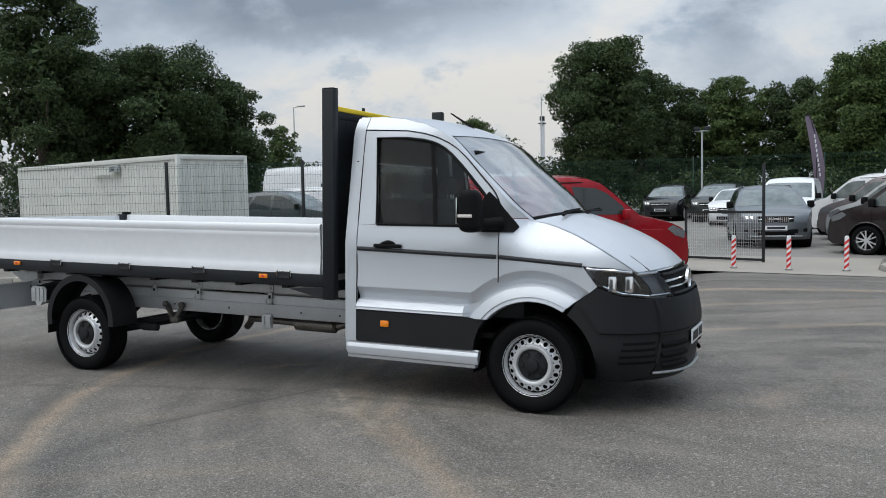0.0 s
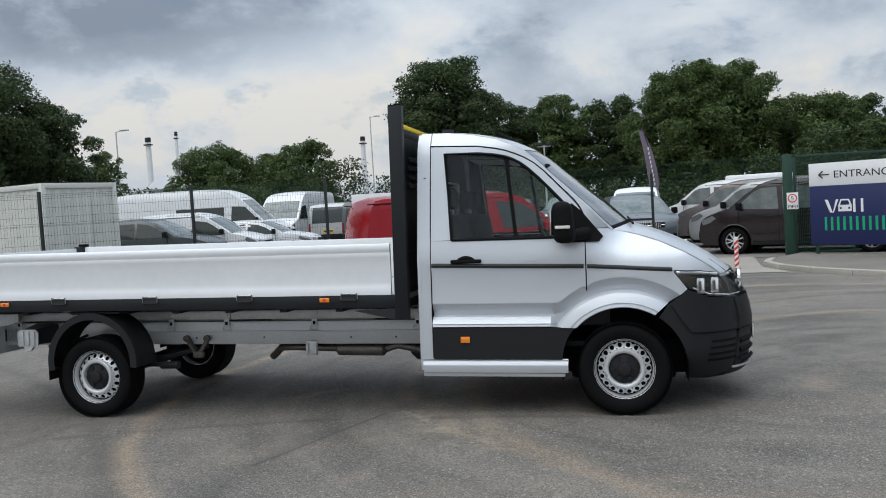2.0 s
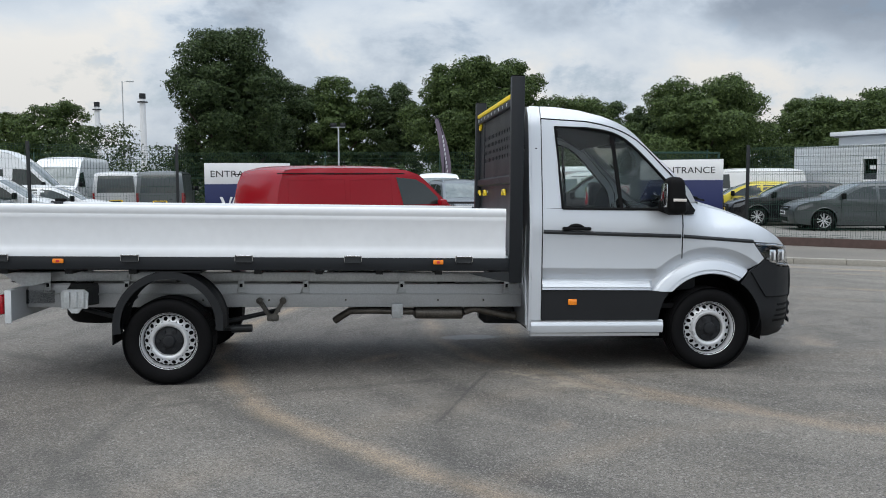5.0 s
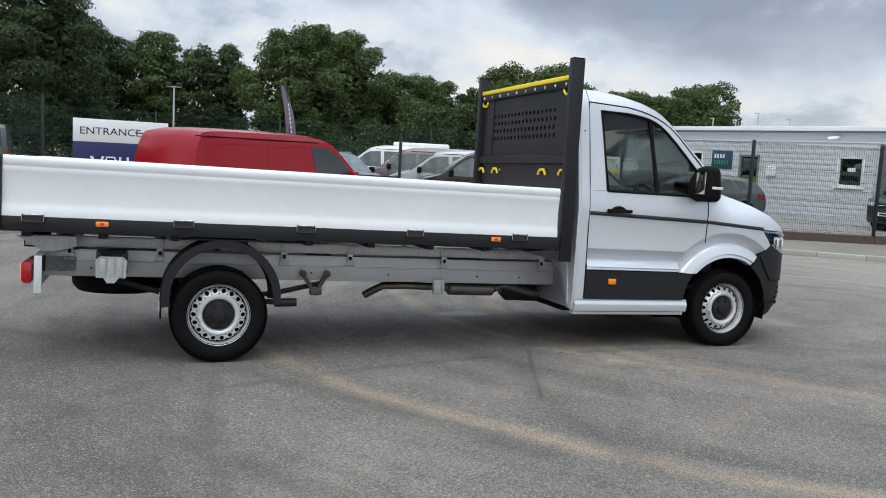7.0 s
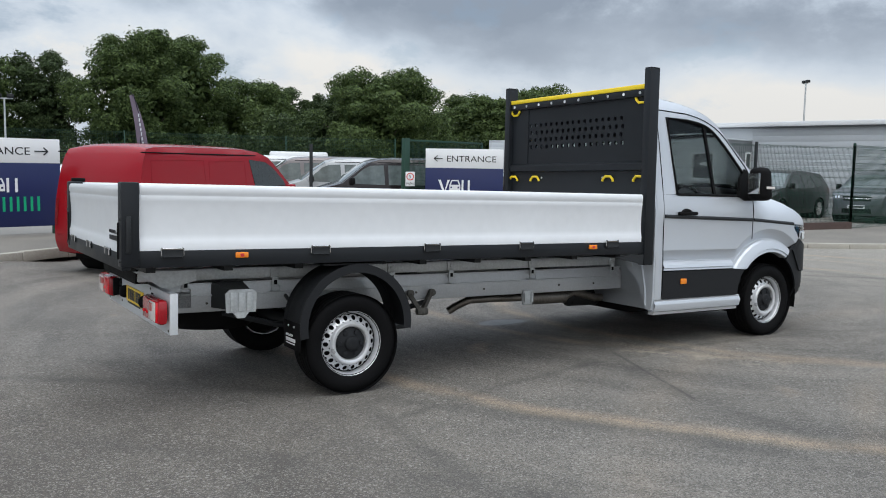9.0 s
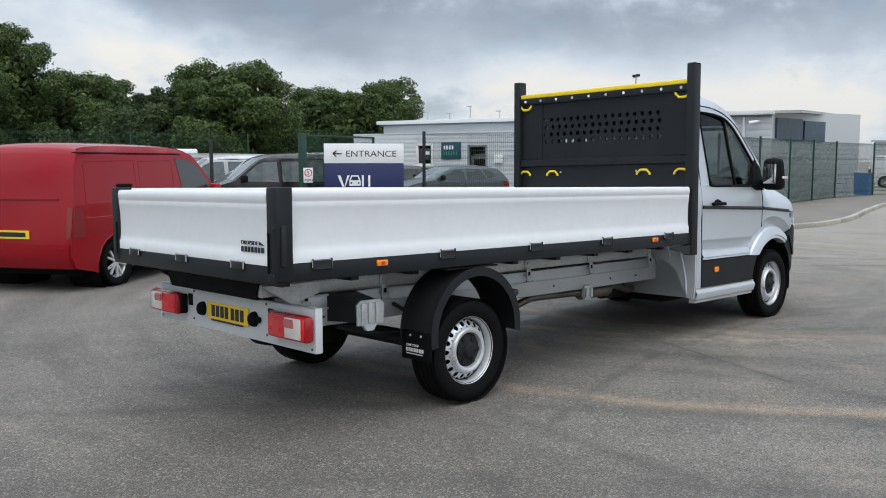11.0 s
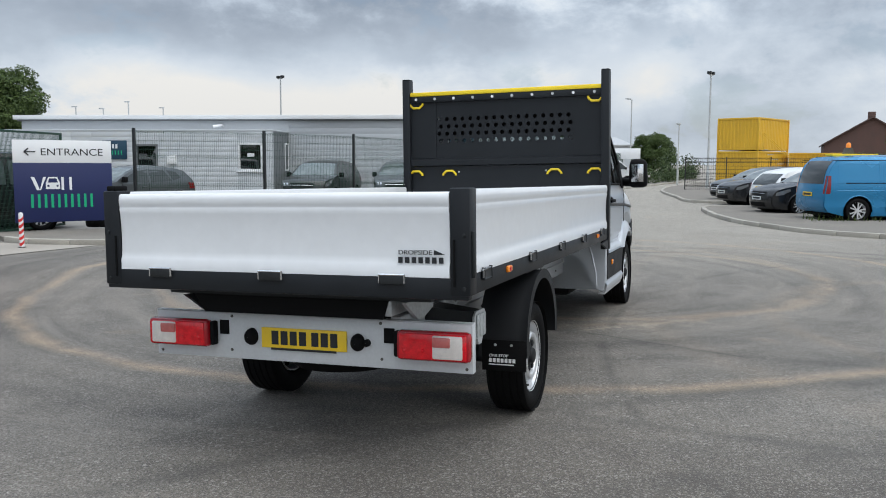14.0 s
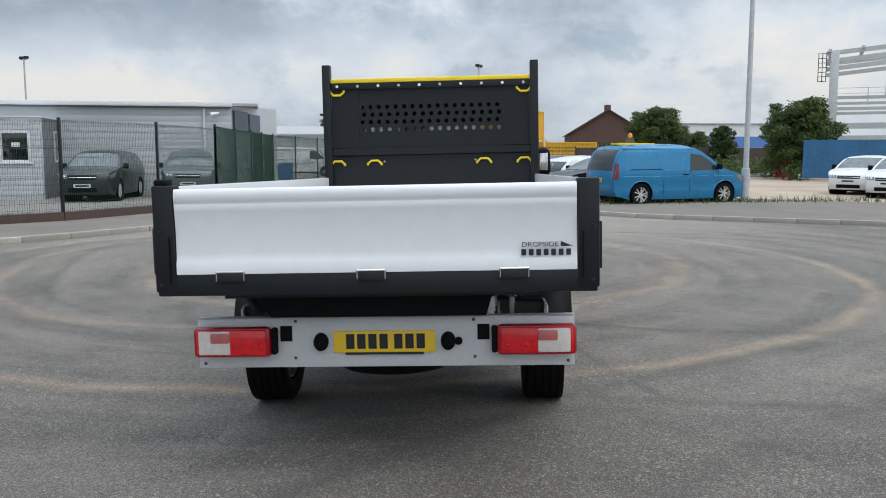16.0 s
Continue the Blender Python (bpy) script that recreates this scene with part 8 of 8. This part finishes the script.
        v0, v1 = (0.90, 0.985) if sd > 0 else (-0.985, -0.90)
        seg = [p for p in subdivide(back, 4) + subdivide(rear, 4)[1:] if tz0 - 0.03 <= p[1] <= tz1 + 0.03]
        if len(seg) > 1:
            part("tail_light", skin(Geo(), seg, wide, v0, v1, 3, off=0.010, power=2.6), TAIL_RED, root)
        mx, mz = s["windows"][0][0][0] * stretch - 0.06, belt + 0.10
        my = wide(mx, mz)
        y0, y1 = sorted((sd * (my + 0.03), sd * (my + 0.20)))
        part("mirror", Geo().box((mx - 0.06, y0, mz - 0.06), (mx + 0.07, y1, mz + 0.12), 0.035).box((mx, min(sd * my, sd * (my + 0.05)), mz - 0.04), (mx + 0.05, max(sd * my, sd * (my + 0.05)), mz)), body if shape == "transporter" else BLACK, root)
        hy = wide(0.55 * stretch, belt - 0.09)
        hx = min(p[0] for p in s["windows"][0]) * stretch
        part("door_handle", Geo().box((hx + 0.08, sd * hy - 0.018, belt - 0.13), (hx + 0.27, sd * hy + 0.018, belt - 0.10), 0.008), body if detail else BLACK, root)
        part("sill", Geo().sheet([(-wb / 2 + ar + 0.02, floor + 0.005), (wb / 2 - ar - 0.02, floor + 0.005), (wb / 2 - ar - 0.02, floor + 0.10), (-wb / 2 + ar + 0.02, floor + 0.10)], wide, thick=0.02, off=0.008, step=0.4, side=sd), trim, root)
        if shape in ("van", "small_van", "transporter"):
            z_hi, z_lo = max(p[1] for p in roof) - 0.20, belt + 0.04
            for x0, x1 in ((hx - 0.12, hx - 1.0 * stretch), (hx - 1.12 * stretch, -wb / 2 - 0.55)):
                if glazed:
                    break
                ring = [(x0, z_lo), (x0, z_hi), (x1, z_hi - 0.02), (x1 - 0.04, z_lo), (x0, z_lo)]
                part("panel_pressing", Geo().tube([(a + (b - a) * j / 6, sd * (wide(a + (b - a) * j / 6, c + (d - c) * j / 6) - 0.002), c + (d - c) * j / 6) for (a, c), (b, d) in zip(ring, ring[1:]) for j in range(7)], 0.006, 5), body, root)
            part("waist_crease", Geo().tube([(-wb / 2 - 0.6 + (wb + 0.9) * j / 14, sd * (wide(-wb / 2 - 0.6 + (wb + 0.9) * j / 14, belt - 0.16) - 0.004), belt - 0.16) for j in range(15)], 0.010, 5), body, root)
            part("roof_gutter", Geo().tube([(hx + 0.2 - (hx + 0.2 + wb / 2 + 0.75) * j / 12, sd * (wide(0, z_hi + 0.10) + 0.0), z_hi + 0.10) for j in range(13)], 0.010, 5), BLACK, root)
        for k, gx in enumerate((hx, s["windows"][0][0][0] * stretch - 0.02)):
            part("door_gap", Geo().tube([(gx, sd * (wide(gx, pz) + 0.001), pz) for pz in [floor + 0.12 + (belt - floor - 0.12) * j / 8 for j in range(9)]], 0.005, 4), BLACK, root)
        for cx in (-wb / 2, wb / 2):
            part("arch_lip", Geo().tube([(px, sd * (wide(px, pz) - 0.006), pz) for px, pz in arch(cx)], 0.016, 6), body, root)
            part("arch_liner", Geo().lathe([(ar + 0.005, sd * 0.40), (ar + 0.005, sd * (wide(cx, tyre) - 0.02)), ], 28, pose(cx, 0, tyre)).lathe([(ar, sd * 0.42), (0.01, sd * 0.42)], 20, pose(cx, 0, tyre)), BLACK, root)
            wheel(root, pose(cx, sd * (half - 0.12), tyre), tyre, 0.215, tyre * 0.66, wheel_kind, mirror=-sd)
    part("underbody", Geo().box((rx + 0.3, -half * 0.8, floor - 0.03), (fx - 0.3, half * 0.8, floor + 0.25)), BLACK, root)
    for px, dx, mat in ((fx + front[2][2] + 0.012, 0.012, WHITE), (rx + rear[1][2] - 0.014, -0.012, PLATE_YELLOW)):
        pz = 0.48 if px > 0 else 0.72
        if px < 0:
            px = rear[1][0] + rear[1][2] - 0.012
        pl = part("number_plate", Geo().box((min(px, px + dx), -0.26, pz), (max(px, px + dx), 0.26, pz + 0.11)), mat, root)
        part("plate_bar", Geo().box((min(px + dx, px + dx * 1.3), -0.21, pz + 0.025), (max(px + dx, px + dx * 1.3), 0.21, pz + 0.085)), INK, pl)
    return root


red = vehicle("panel_van", "bright red panel van with alloy wheels", "van", "transporter", CAR_RED, 1.663, 8.398, 32.06, z=-0.13, stretch=0.99, high=1.015, trim=CAR_RED, rear_glass=False)
part("rear_crease", Geo().tube([(-2.37, -0.78, 0.60), (-2.385, 0, 0.60), (-2.37, 0.78, 0.60)], 0.012, 5), CAR_RED, red)
part("rear_recess", Geo().tube([(-2.30, -0.66, 1.24), (-2.345, 0, 1.24), (-2.30, 0.66, 1.24)], 0.012, 5), CAR_RED, red)
vehicle("minibus", "dark brown minibus with side windows behind the fence", "van", "van", CAR_BROWN, 8.83, 14.45, 160, glazed=2, high=0.92, group="row of parked vans")
vehicle("camper_van", "silver camper van in the row of vans", "van", "van", CAR_SILVER, 8.75, 17.0, 160, glazed=2, high=0.92, group="row of parked vans")
vehicle("camper_van", "brownish grey camper van in the row of vans", "van", "van", CAR_TAUPE, 8.52, 19.5, 160, glazed=2, high=0.94, group="row of parked vans")
last_van = vehicle("camper_van", "white camper van with a white roof box", "van", "van", CAR_WHITE, 8.05, 22.1, 160, glazed=2, high=0.96, group="row of parked vans")
part("roof_box", Geo().box((-1.9, -0.55, 1.80), (0.1, 0.55, 2.02), 0.07), CAR_WHITE, last_van, "white roof box")
suv = vehicle("suv", "grey metallic SUV facing the entrance", "car", "suv", CAR_MID, 4.76, 18.0, -80.4, high=0.94)
part("lower_intake", Geo().box((2.285, -0.52, 0.40), (2.345, 0.52, 0.50), 0.02), BLACK, suv)
part("skid_bar", Geo().box((2.25, -0.62, 0.315), (2.345, 0.62, 0.345), 0.012), CHROME, suv, "bright skid bar")
for sd in (-1, 1):
    y0, y1 = sorted((sd * 0.03, sd * 0.31))
    kidney = part("grille_half", Geo().box((2.26, y0, 0.655), (2.335, y1, 0.825), 0.02), BLACK, suv)
    for j in range(6):
        y = y0 + 0.03 + (y1 - y0 - 0.06) * j / 5
        part("grille_slat", Geo().box((2.33, y - 0.008, 0.67), (2.345, y + 0.008, 0.81)), CHROME, kidney)
    part("roof_rail", Geo().tube([(0.25, sd * 0.60, 1.53), (0.05, sd * 0.61, 1.575), (-1.1, sd * 0.61, 1.56), (-1.4, sd * 0.59, 1.50)], 0.016, 6), CHROME, suv, "bright roof rail")
    y0, y1 = sorted((sd * 0.58, sd * 0.74))
    part("corner_intake", Geo().box((2.19, y0, 0.43), (2.265, y1, 0.52), 0.02), BLACK, suv)
vehicle("suv", "dark SUV at the back of the yard", "car", "suv", CAR_BLACK, -0.7, 34.6, -92)
vehicle("suv", "dark grey SUV at the back of the yard", "car", "suv", CAR_GREEN_GREY, 1.8, 33.2, -96)
vehicle("hatchback", "white hatchback beside the dark SUV", "car", "hatch", CAR_WHITE, 2.95, 29.6, -96)
vehicle("small_van", "white small van behind the grey SUV", "van", "small_van", CAR_WHITE, 5.0, 27.4, -94)
vehicle("panel_van", "long white high-roof van with dark side glass", "van", "tall_van", CAR_WHITE, -11.2, 22.5, 8, glazed=1)
vehicle("panel_van", "white high-roof van facing the fence", "van", "tall_van", CAR_WHITE, -10.9, 30.6, -88, high=0.97)
vehicle("estate_car", "dark grey estate car behind the fence", "car", "hatch", CAR_GREY, -9.9, 16.4, 6, high=1.18)
vehicle("small_van", "white small van behind the fence", "van", "small_van", CAR_WHITE, -9.6, 18.7, 6)
vehicle("hatchback", "white hatchback among the vans", "car", "hatch", CAR_WHITE, -8.2, 20.4, 8)
vehicle("panel_van", "dark grey panel van seen from behind", "van", "van", CAR_GREY, -6.1, 27.6, 96)
vehicle("panel_van", "silver panel van seen from behind", "van", "van", CAR_SILVER, -8.2, 29.2, 97)
vehicle("suv", "dark grey SUV parked before the office hall", "car", "suv", CAR_GREEN_GREY, 23.1, 12.7, 189)
vehicle("suv", "grey crossover parked before the office hall", "car", "suv", CAR_MID, 25.4, 10.4, 196)
vehicle("hatchback", "dark grey hatchback parked by the office door", "car", "hatch", CAR_GREY, 16.9, 16.5, 167)
vehicle("hatchback", "yellow hatchback behind the fence", "car", "hatch", CAR_YELLOW, 15.9, 21.5, 162)
vehicle("hatchback", "black hatchback behind the fence", "car", "hatch", CAR_BLACK, 16.2, 19.2, 165)
vehicle("panel_van", "white panel van behind the yellow hatchback", "van", "van", CAR_WHITE, 17.0, 25.0, 165)
blue = vehicle("small_van", "bright blue small van on the verge", "van", "small_van", CAR_BLUE, 21.23, -6.15, -67.7)
vehicle("hatchback", "black hatchback on the verge", "car", "hatch", CAR_BLACK, 24.25, -4.6, 118)
vehicle("hatchback", "white coupe on the verge", "car", "hatch", CAR_WHITE, 26.7, -4.6, -60)
vehicle("hatchback", "black car on the verge", "car", "hatch", CAR_BLACK, 30.0, -3.4, 118)
vehicle("hatchback", "dark grey car on the verge", "car", "hatch", CAR_GREY, 34.0, -3.0, 118)
vehicle("saloon_car", "white saloon on the sandy plot", "car", "hatch", CAR_WHITE, 25.9, -15.7, 140)
vehicle("saloon_car", "white estate on the sandy plot", "car", "hatch", CAR_WHITE, 28.6, -15.5, 140)
vehicle("panel_van", "white panel van behind the far fence", "van", "van", CAR_WHITE, 57.5, 10.4, -140)
vehicle("panel_van", "white panel van behind the far fence", "van", "van", CAR_WHITE, 58.5, 7.6, -75)
vehicle("panel_van", "white panel van behind the far fence", "van", "van", CAR_WHITE, 52.0, 12.0, -80)

for sd in (-1, 1):
    part("slide_rail", Geo().box((-1.85, min(sd * 0.902, sd * 0.918), 1.075), (-0.75, max(sd * 0.902, sd * 0.918), 1.10), 0.006), BLACK, blue, "dark sliding door rail")
    part("door_handle", Geo().box((-0.05, min(sd * 0.90, sd * 0.935), 0.92), (0.16, max(sd * 0.90, sd * 0.935), 0.955), 0.012), BLACK, blue)
    part("door_gap", Geo().tube([(-0.72, sd * 0.917, 0.34 + 0.14 * j) for j in range(6)], 0.005, 4), BLACK, blue)


def beacon():
    root = thing("beacon", "small amber warning beacon on a yellow roof board", "beacon", pose(20.72, -4.9, 1.84, 0, 0, -67.7))
    part("board", Geo().box((-0.55, -0.2, -0.02), (0.75, 0.2, 0.04), 0.01), YELLOW, root)
    part("stand", Geo().prism([(-0.13, 0.04), (0.13, 0.04), (0.07, 0.2), (-0.07, 0.2)], -0.1, 0.1), CAST, root)
    part("dome", Geo().lathe([(0.001, 0.36), (0.045, 0.345), (0.065, 0.30), (0.07, 0.21)], 16, pose(0, 0, 0, 90)), AMBER, root)


beacon()
solid("tyre", Geo().lathe([(0.18, 0.09), (0.28, 0.10), (0.31, 0.05), (0.315, 0), (0.31, -0.05), (0.28, -0.10), (0.18, -0.09)], 32, closed=True), RUBBER, "old black tyre lying under the entrance board", "tyre", pose(10.5, 11.9, 0.19, 90))
part("bin", Geo().prism([(-0.25, 0), (0.25, 0), (0.29, 1.0), (-0.29, 1.0)], -0.3, 0.3), BLUE_BAND, thing("wheelie_bin", "blue wheeled bin beside the green fence", "bin", pose(36.5, 9.5, 0.09)))


# ---- trees ----
LEAF_DARK = leafage("dark tree leaves", (0.019, 0.034, 0.014), (0.088, 0.128, 0.050))
LEAF_MID = leafage("green tree leaves", (0.029, 0.051, 0.017), (0.125, 0.178, 0.058))
LEAF_LIGHT = leafage("pale green leaves", (0.035, 0.060, 0.015), (0.12, 0.16, 0.05))


def leaf_mesh(centres, normals, sizes, rng):
    """One pointed three-sided leaf at each centre, as point and face arrays."""
    n = len(centres)
    other = rng.normal(size=(n, 3))
    a = np.cross(normals, other)
    a /= np.linalg.norm(a, axis=1, keepdims=True) + 1e-9
    b = np.cross(normals, a)
    s = sizes[:, None]
    pts = np.stack([centres - a * s * 0.9 - b * s * 0.62, centres + a * s * 1.1, centres - a * s * 0.9 + b * s * 0.62], axis=1).reshape(-1, 3)
    return pts, np.arange(3 * n).reshape(n, 3)


def leaf_object_mesh(name, pts, faces, mat):
    me = bpy.data.meshes.new(name)
    me.from_pydata(pts.tolist(), [], faces.tolist())
    me.materials.append(mat)
    return me


def clump_leaves(rng, centre, radii, count, size):
    """Leaves over the shell of one uneven clump."""
    d = rng.normal(size=(count, 3))
    d[:, 2] += 0.30
    d /= np.linalg.norm(d, axis=1, keepdims=True)
    bump_ = 1 + 0.16 * np.sin(d[:, 0] * 5 + centre[0] * 3) * np.cos(d[:, 1] * 4 + centre[1] * 2) + 0.12 * np.sin(d[:, 2] * 7 + centre[2])
    r = rng.random(count) ** 0.30 * bump_ * np.where(rng.random(count) < 0.10, rng.uniform(1.0, 1.28, count), 1.0)
    c = np.asarray(centre) + d * np.asarray(radii) * r[:, None]
    nrm = d * 0.7 + rng.normal(size=(count, 3)) * 0.55 + np.array((0, 0, 0.35))
    nrm /= np.linalg.norm(nrm, axis=1, keepdims=True)
    return c, nrm, size * rng.uniform(0.55, 1.35, count)


def crown(seed, half, high, base, airy, mat):
    """A broad crown of overlapping clumps between base and high."""
    rng = np.random.default_rng(seed)
    mid, vr = (base + high) / 2, (high - base) / 2
    lobes = [((0, 0, mid), (half * 0.62, half * 0.62, vr * 0.78))]
    count = 40
    for k in range(count):
        t = -0.88 + 1.76 * (k + 0.5) / count
        wide_ = half * math.sqrt(max(0.12, 1 - (t * 0.95) ** 2))
        a = k * 2.4 + rng.uniform(-0.5, 0.5)
        r = rng.uniform(0.15, 0.33) * half
        q = max(0.0, wide_ * rng.uniform(0.70, 1.10) - r * 0.75)
        lobes.append(((q * math.cos(a), q * math.sin(a), mid + t * vr), (r, r, r * rng.uniform(0.55, 0.85))))
    lobes.append(((rng.uniform(-0.25, 0.25) * half, rng.uniform(-0.25, 0.25) * half, high - 0.20 * half), (0.30 * half, 0.30 * half, 0.20 * half)))
    cs, ns, ss = [], [], []
    for i, (c, r) in enumerate(lobes):
        area = 12.6 * r[0] * r[2]
        n = int(area * (210 if i else 44) * (0.66 if airy else 1.0))
        got = clump_leaves(rng, c, r, max(140, n), 0.072 if i else 0.17)
        for store, g in zip((cs, ns, ss), got):
            store.append(g)
    pts, faces = leaf_mesh(np.concatenate(cs), np.concatenate(ns), np.concatenate(ss), rng)
    pts[:, 2] = np.maximum(pts[:, 2], 0.1)
    return leaf_object_mesh("crown", pts, faces, mat), [c for c, r in lobes]


KINDS = [("dark leafy tree", LEAF_DARK, False), ("dark broad tree", LEAF_DARK, False), ("green broad-leaved tree", LEAF_MID, False), ("airy green tree", LEAF_MID, True), ("pale green young tree", LEAF_LIGHT, True)]


def tree(x, y, high, half, kind, bare=0.10):
    """A tapered trunk with limbs and a leafy crown."""
    words, mat, airy = KINDS[kind]
    root = thing("tree", words + " beyond the yard", "tree", pose(x, y, 0), group="trees round the site")
    seed = int(x * 31 + y * 17) + 5000
    half, high = half * 1.18, high * 1.01
    me, centres = crown(seed, half, high, high * bare, airy, mat)
    g = Geo()
    r = 0.026 * high
    top = high * 0.7
    spine = [Vector((0.15 * math.sin(k), 0.12 * math.cos(k * 1.7), top * k / 6)) for k in range(7)]
    g.tube(spine, [r * (1.25 - k * 0.17) for k in range(7)], 10)
    for c in centres[1:24:2]:
        tip = Vector(c) * 0.96
        k = max(1, min(5, int(tip.z / top * 6) - 1))
        mid = (spine[k] + tip) / 2 + Vector((0, 0, -0.03 * high))
        g.tube([spine[k], mid, tip], [r * 0.5, r * 0.3, r * 0.1], 6)
    part("trunk", g, BARK, root)
    part("crown", me, None, root)
    return root


TREES = [
    (-30.4, 24.0, 12.9, 3.1, 0),
    (-31.9, 28.3, 9.8, 2.1, 0),
    (-28.1, 29.4, 9.7, 4.0, 1),
    (-26.6, 33.4, 8.2, 2.6, 0),
    (-29.9, 44.0, 6.5, 1.3, 3),
    (-22.9, 45.9, 6.3, 2.9, 3),
    (-21.7, 53.1, 6.2, 2.0, 4),
    (-17.3, 48.4, 6.6, 2.4, 3),
    (-5.8, 41.6, 10.1, 3.0, 0),
    (-4.3, 45.9, 8.7, 2.2, 1),
    (-3.0, 50.2, 8.1, 2.2, 0),
    (0.4, 50.6, 8.5, 2.4, 2),
    (4.1, 50.8, 8.0, 2.3, 1),
    (8.2, 44.0, 8.8, 3.0, 2),
    (11.1, 44.7, 8.9, 2.5, 2),
    (15.9, 46.8, 6.8, 3.0, 2),
    (19.2, 50.1, 6.8, 2.0, 1),
    (22.4, 51.2, 6.3, 2.1, 1),
    (24.3, 46.3, 7.0, 2.9, 2),
    (21.8, 39.8, 7.2, 3.7, 2),
    (20.7, 44.8, 6.3, 1.9, 1),
    (30.5, 41.5, 6.4, 2.2, 2),
    (35.1, 40.5, 7.2, 2.0, 3),
    (31.1, 44.6, 6.7, 2.8, 3),
    (32.1, 38.6, 6.7, 2.7, 3),
    (112.9, 20.3, 6.8, 2.6, 2),
    (125.1, 10.9, 5.9, 3.2, 2),
    (68.2, -15.0, 5.4, 2.4, 2),
    (72.3, -19.6, 3.4, 1.3, 3),
    (62.1, -19.1, 3.7, 1.0, 1),
    (46.3, -19.2, 4.7, 2.0, 2),
]
for i, (x, y, high, half, kind) in enumerate(TREES):
    tree(x, y, high, half, kind)


def hedge(points, high, depth, mat, label, seed, density=26):
    """Dense undergrowth along a line, as one mass of leaves."""
    rng = np.random.default_rng(seed)
    cs, ns, ss = [], [], []
    for p in resample(points, 0.9):
        hh = high * (0.78 + 0.55 * noise.noise((p.x * 0.19, p.y * 0.19, seed))) + 0.2
        for lvl in range(max(1, int(hh / 1.1))):
            c = (p.x + rng.uniform(-0.5, 0.5), p.y + rng.uniform(-depth, depth), min(hh - 0.3, 0.5 + lvl * 1.1 + rng.uniform(-0.2, 0.3)))
            got = clump_leaves(rng, c, (0.85, 0.85, 0.75), density * 4, 0.09)
            for store, g in zip((cs, ns, ss), got):
                store.append(g)
    pts, faces = leaf_mesh(np.concatenate(cs), np.concatenate(ns), np.concatenate(ss), rng)
    pts[:, 2] = np.maximum(pts[:, 2], 0.03)
    return tagged(new("undergrowth", leaf_object_mesh("undergrowth", pts, faces, mat)), label, "bushes", kind="stuff")


hedge([(-42, 16), (-36, 22), (-33, 30), (-30, 38), (-22, 41), (-10, 41), (0, 41), (12, 40.5), (22, 39.5), (30, 40), (44, 40)], 4.4, 0.8, LEAF_DARK, "dark undergrowth below the trees", 4, 70)
hedge([(-40, 30), (-34, 38), (-31, 45)], 6.5, 0.9, LEAF_DARK, "tall dark thicket behind the trees", 6, 60)
hedge([(-8, 49), (4, 53), (14, 50), (22, 52), (30, 48), (40, 45)], 5.6, 0.9, LEAF_DARK, "tall dark thicket behind the trees", 7, 60)
hedge([(-24, 43), (-14, 45), (-6, 43)], 3.6, 1.0, LEAF_MID, "green scrub between the trees", 9, 60)
hedge([(44, -19), (50, -18.6), (60, -18.2), (70, -16)], 1.6, 0.8, LEAF_MID, "low scrub on the building plot", 12, 45)
hedge([(66, -10), (74, -13), (80, -22)], 2.4, 0.9, LEAF_DARK, "dark scrub before the warehouse", 15, 50)
hedge([(62, 5.2), (75, 4.0), (90, 3.2)], 2.2, 0.8, LEAF_DARK, "hedge along the far road", 17, 45)
hedge([(51.6, 7.0), (52.6, 6.9)], 1.3, 0.4, LEAF_DARK, "round bush by the far fence", 18, 60)


def weeds():
    """Tufts of grass and weeds along the verge."""
    rng = random.Random(77)
    g = Geo()
    line = resample([(19.6, -4.0), (20.2, -5.6), (20.6, -7.0), (21.0, -8.6), (21.2, -10.2), (21.6, -11.8), (20.8, -13.5)], 0.07)
    for p in line:
        for _ in range(5):
            bx, by = p.x + rng.gauss(0, 0.35), p.y + rng.gauss(0, 0.2)
            a, h = rng.random() * 6.28, rng.uniform(0.06, 0.26)
            w = 0.014
            g.add([(bx - w * math.sin(a), by + w * math.cos(a), 0.08), (bx + w * math.sin(a), by - w * math.cos(a), 0.08), (bx + h * 0.5 * math.cos(a), by + h * 0.5 * math.sin(a), 0.08 + h)], [(0, 1, 2)])
    me = bpy.data.meshes.new("weeds")
    me.from_pydata(g.v, [], g.f)
    me.materials.append(LEAF_LIGHT)
    tagged(new("weeds", me), "grass and weeds along the verge", "weeds", kind="stuff")


weeds()


# ---- kerb stones, last ----
kerb_stones(PAVE_EAST, LINE_EAST, 1)
kerb_stones(PAVE_WEST, LINE_WEST, -1)
kerb_stones(PAVE_SOUTH, LINE_SOUTH, 1)
kerb_stones(PAVE_ISLAND, LINE_ISLAND, 1)
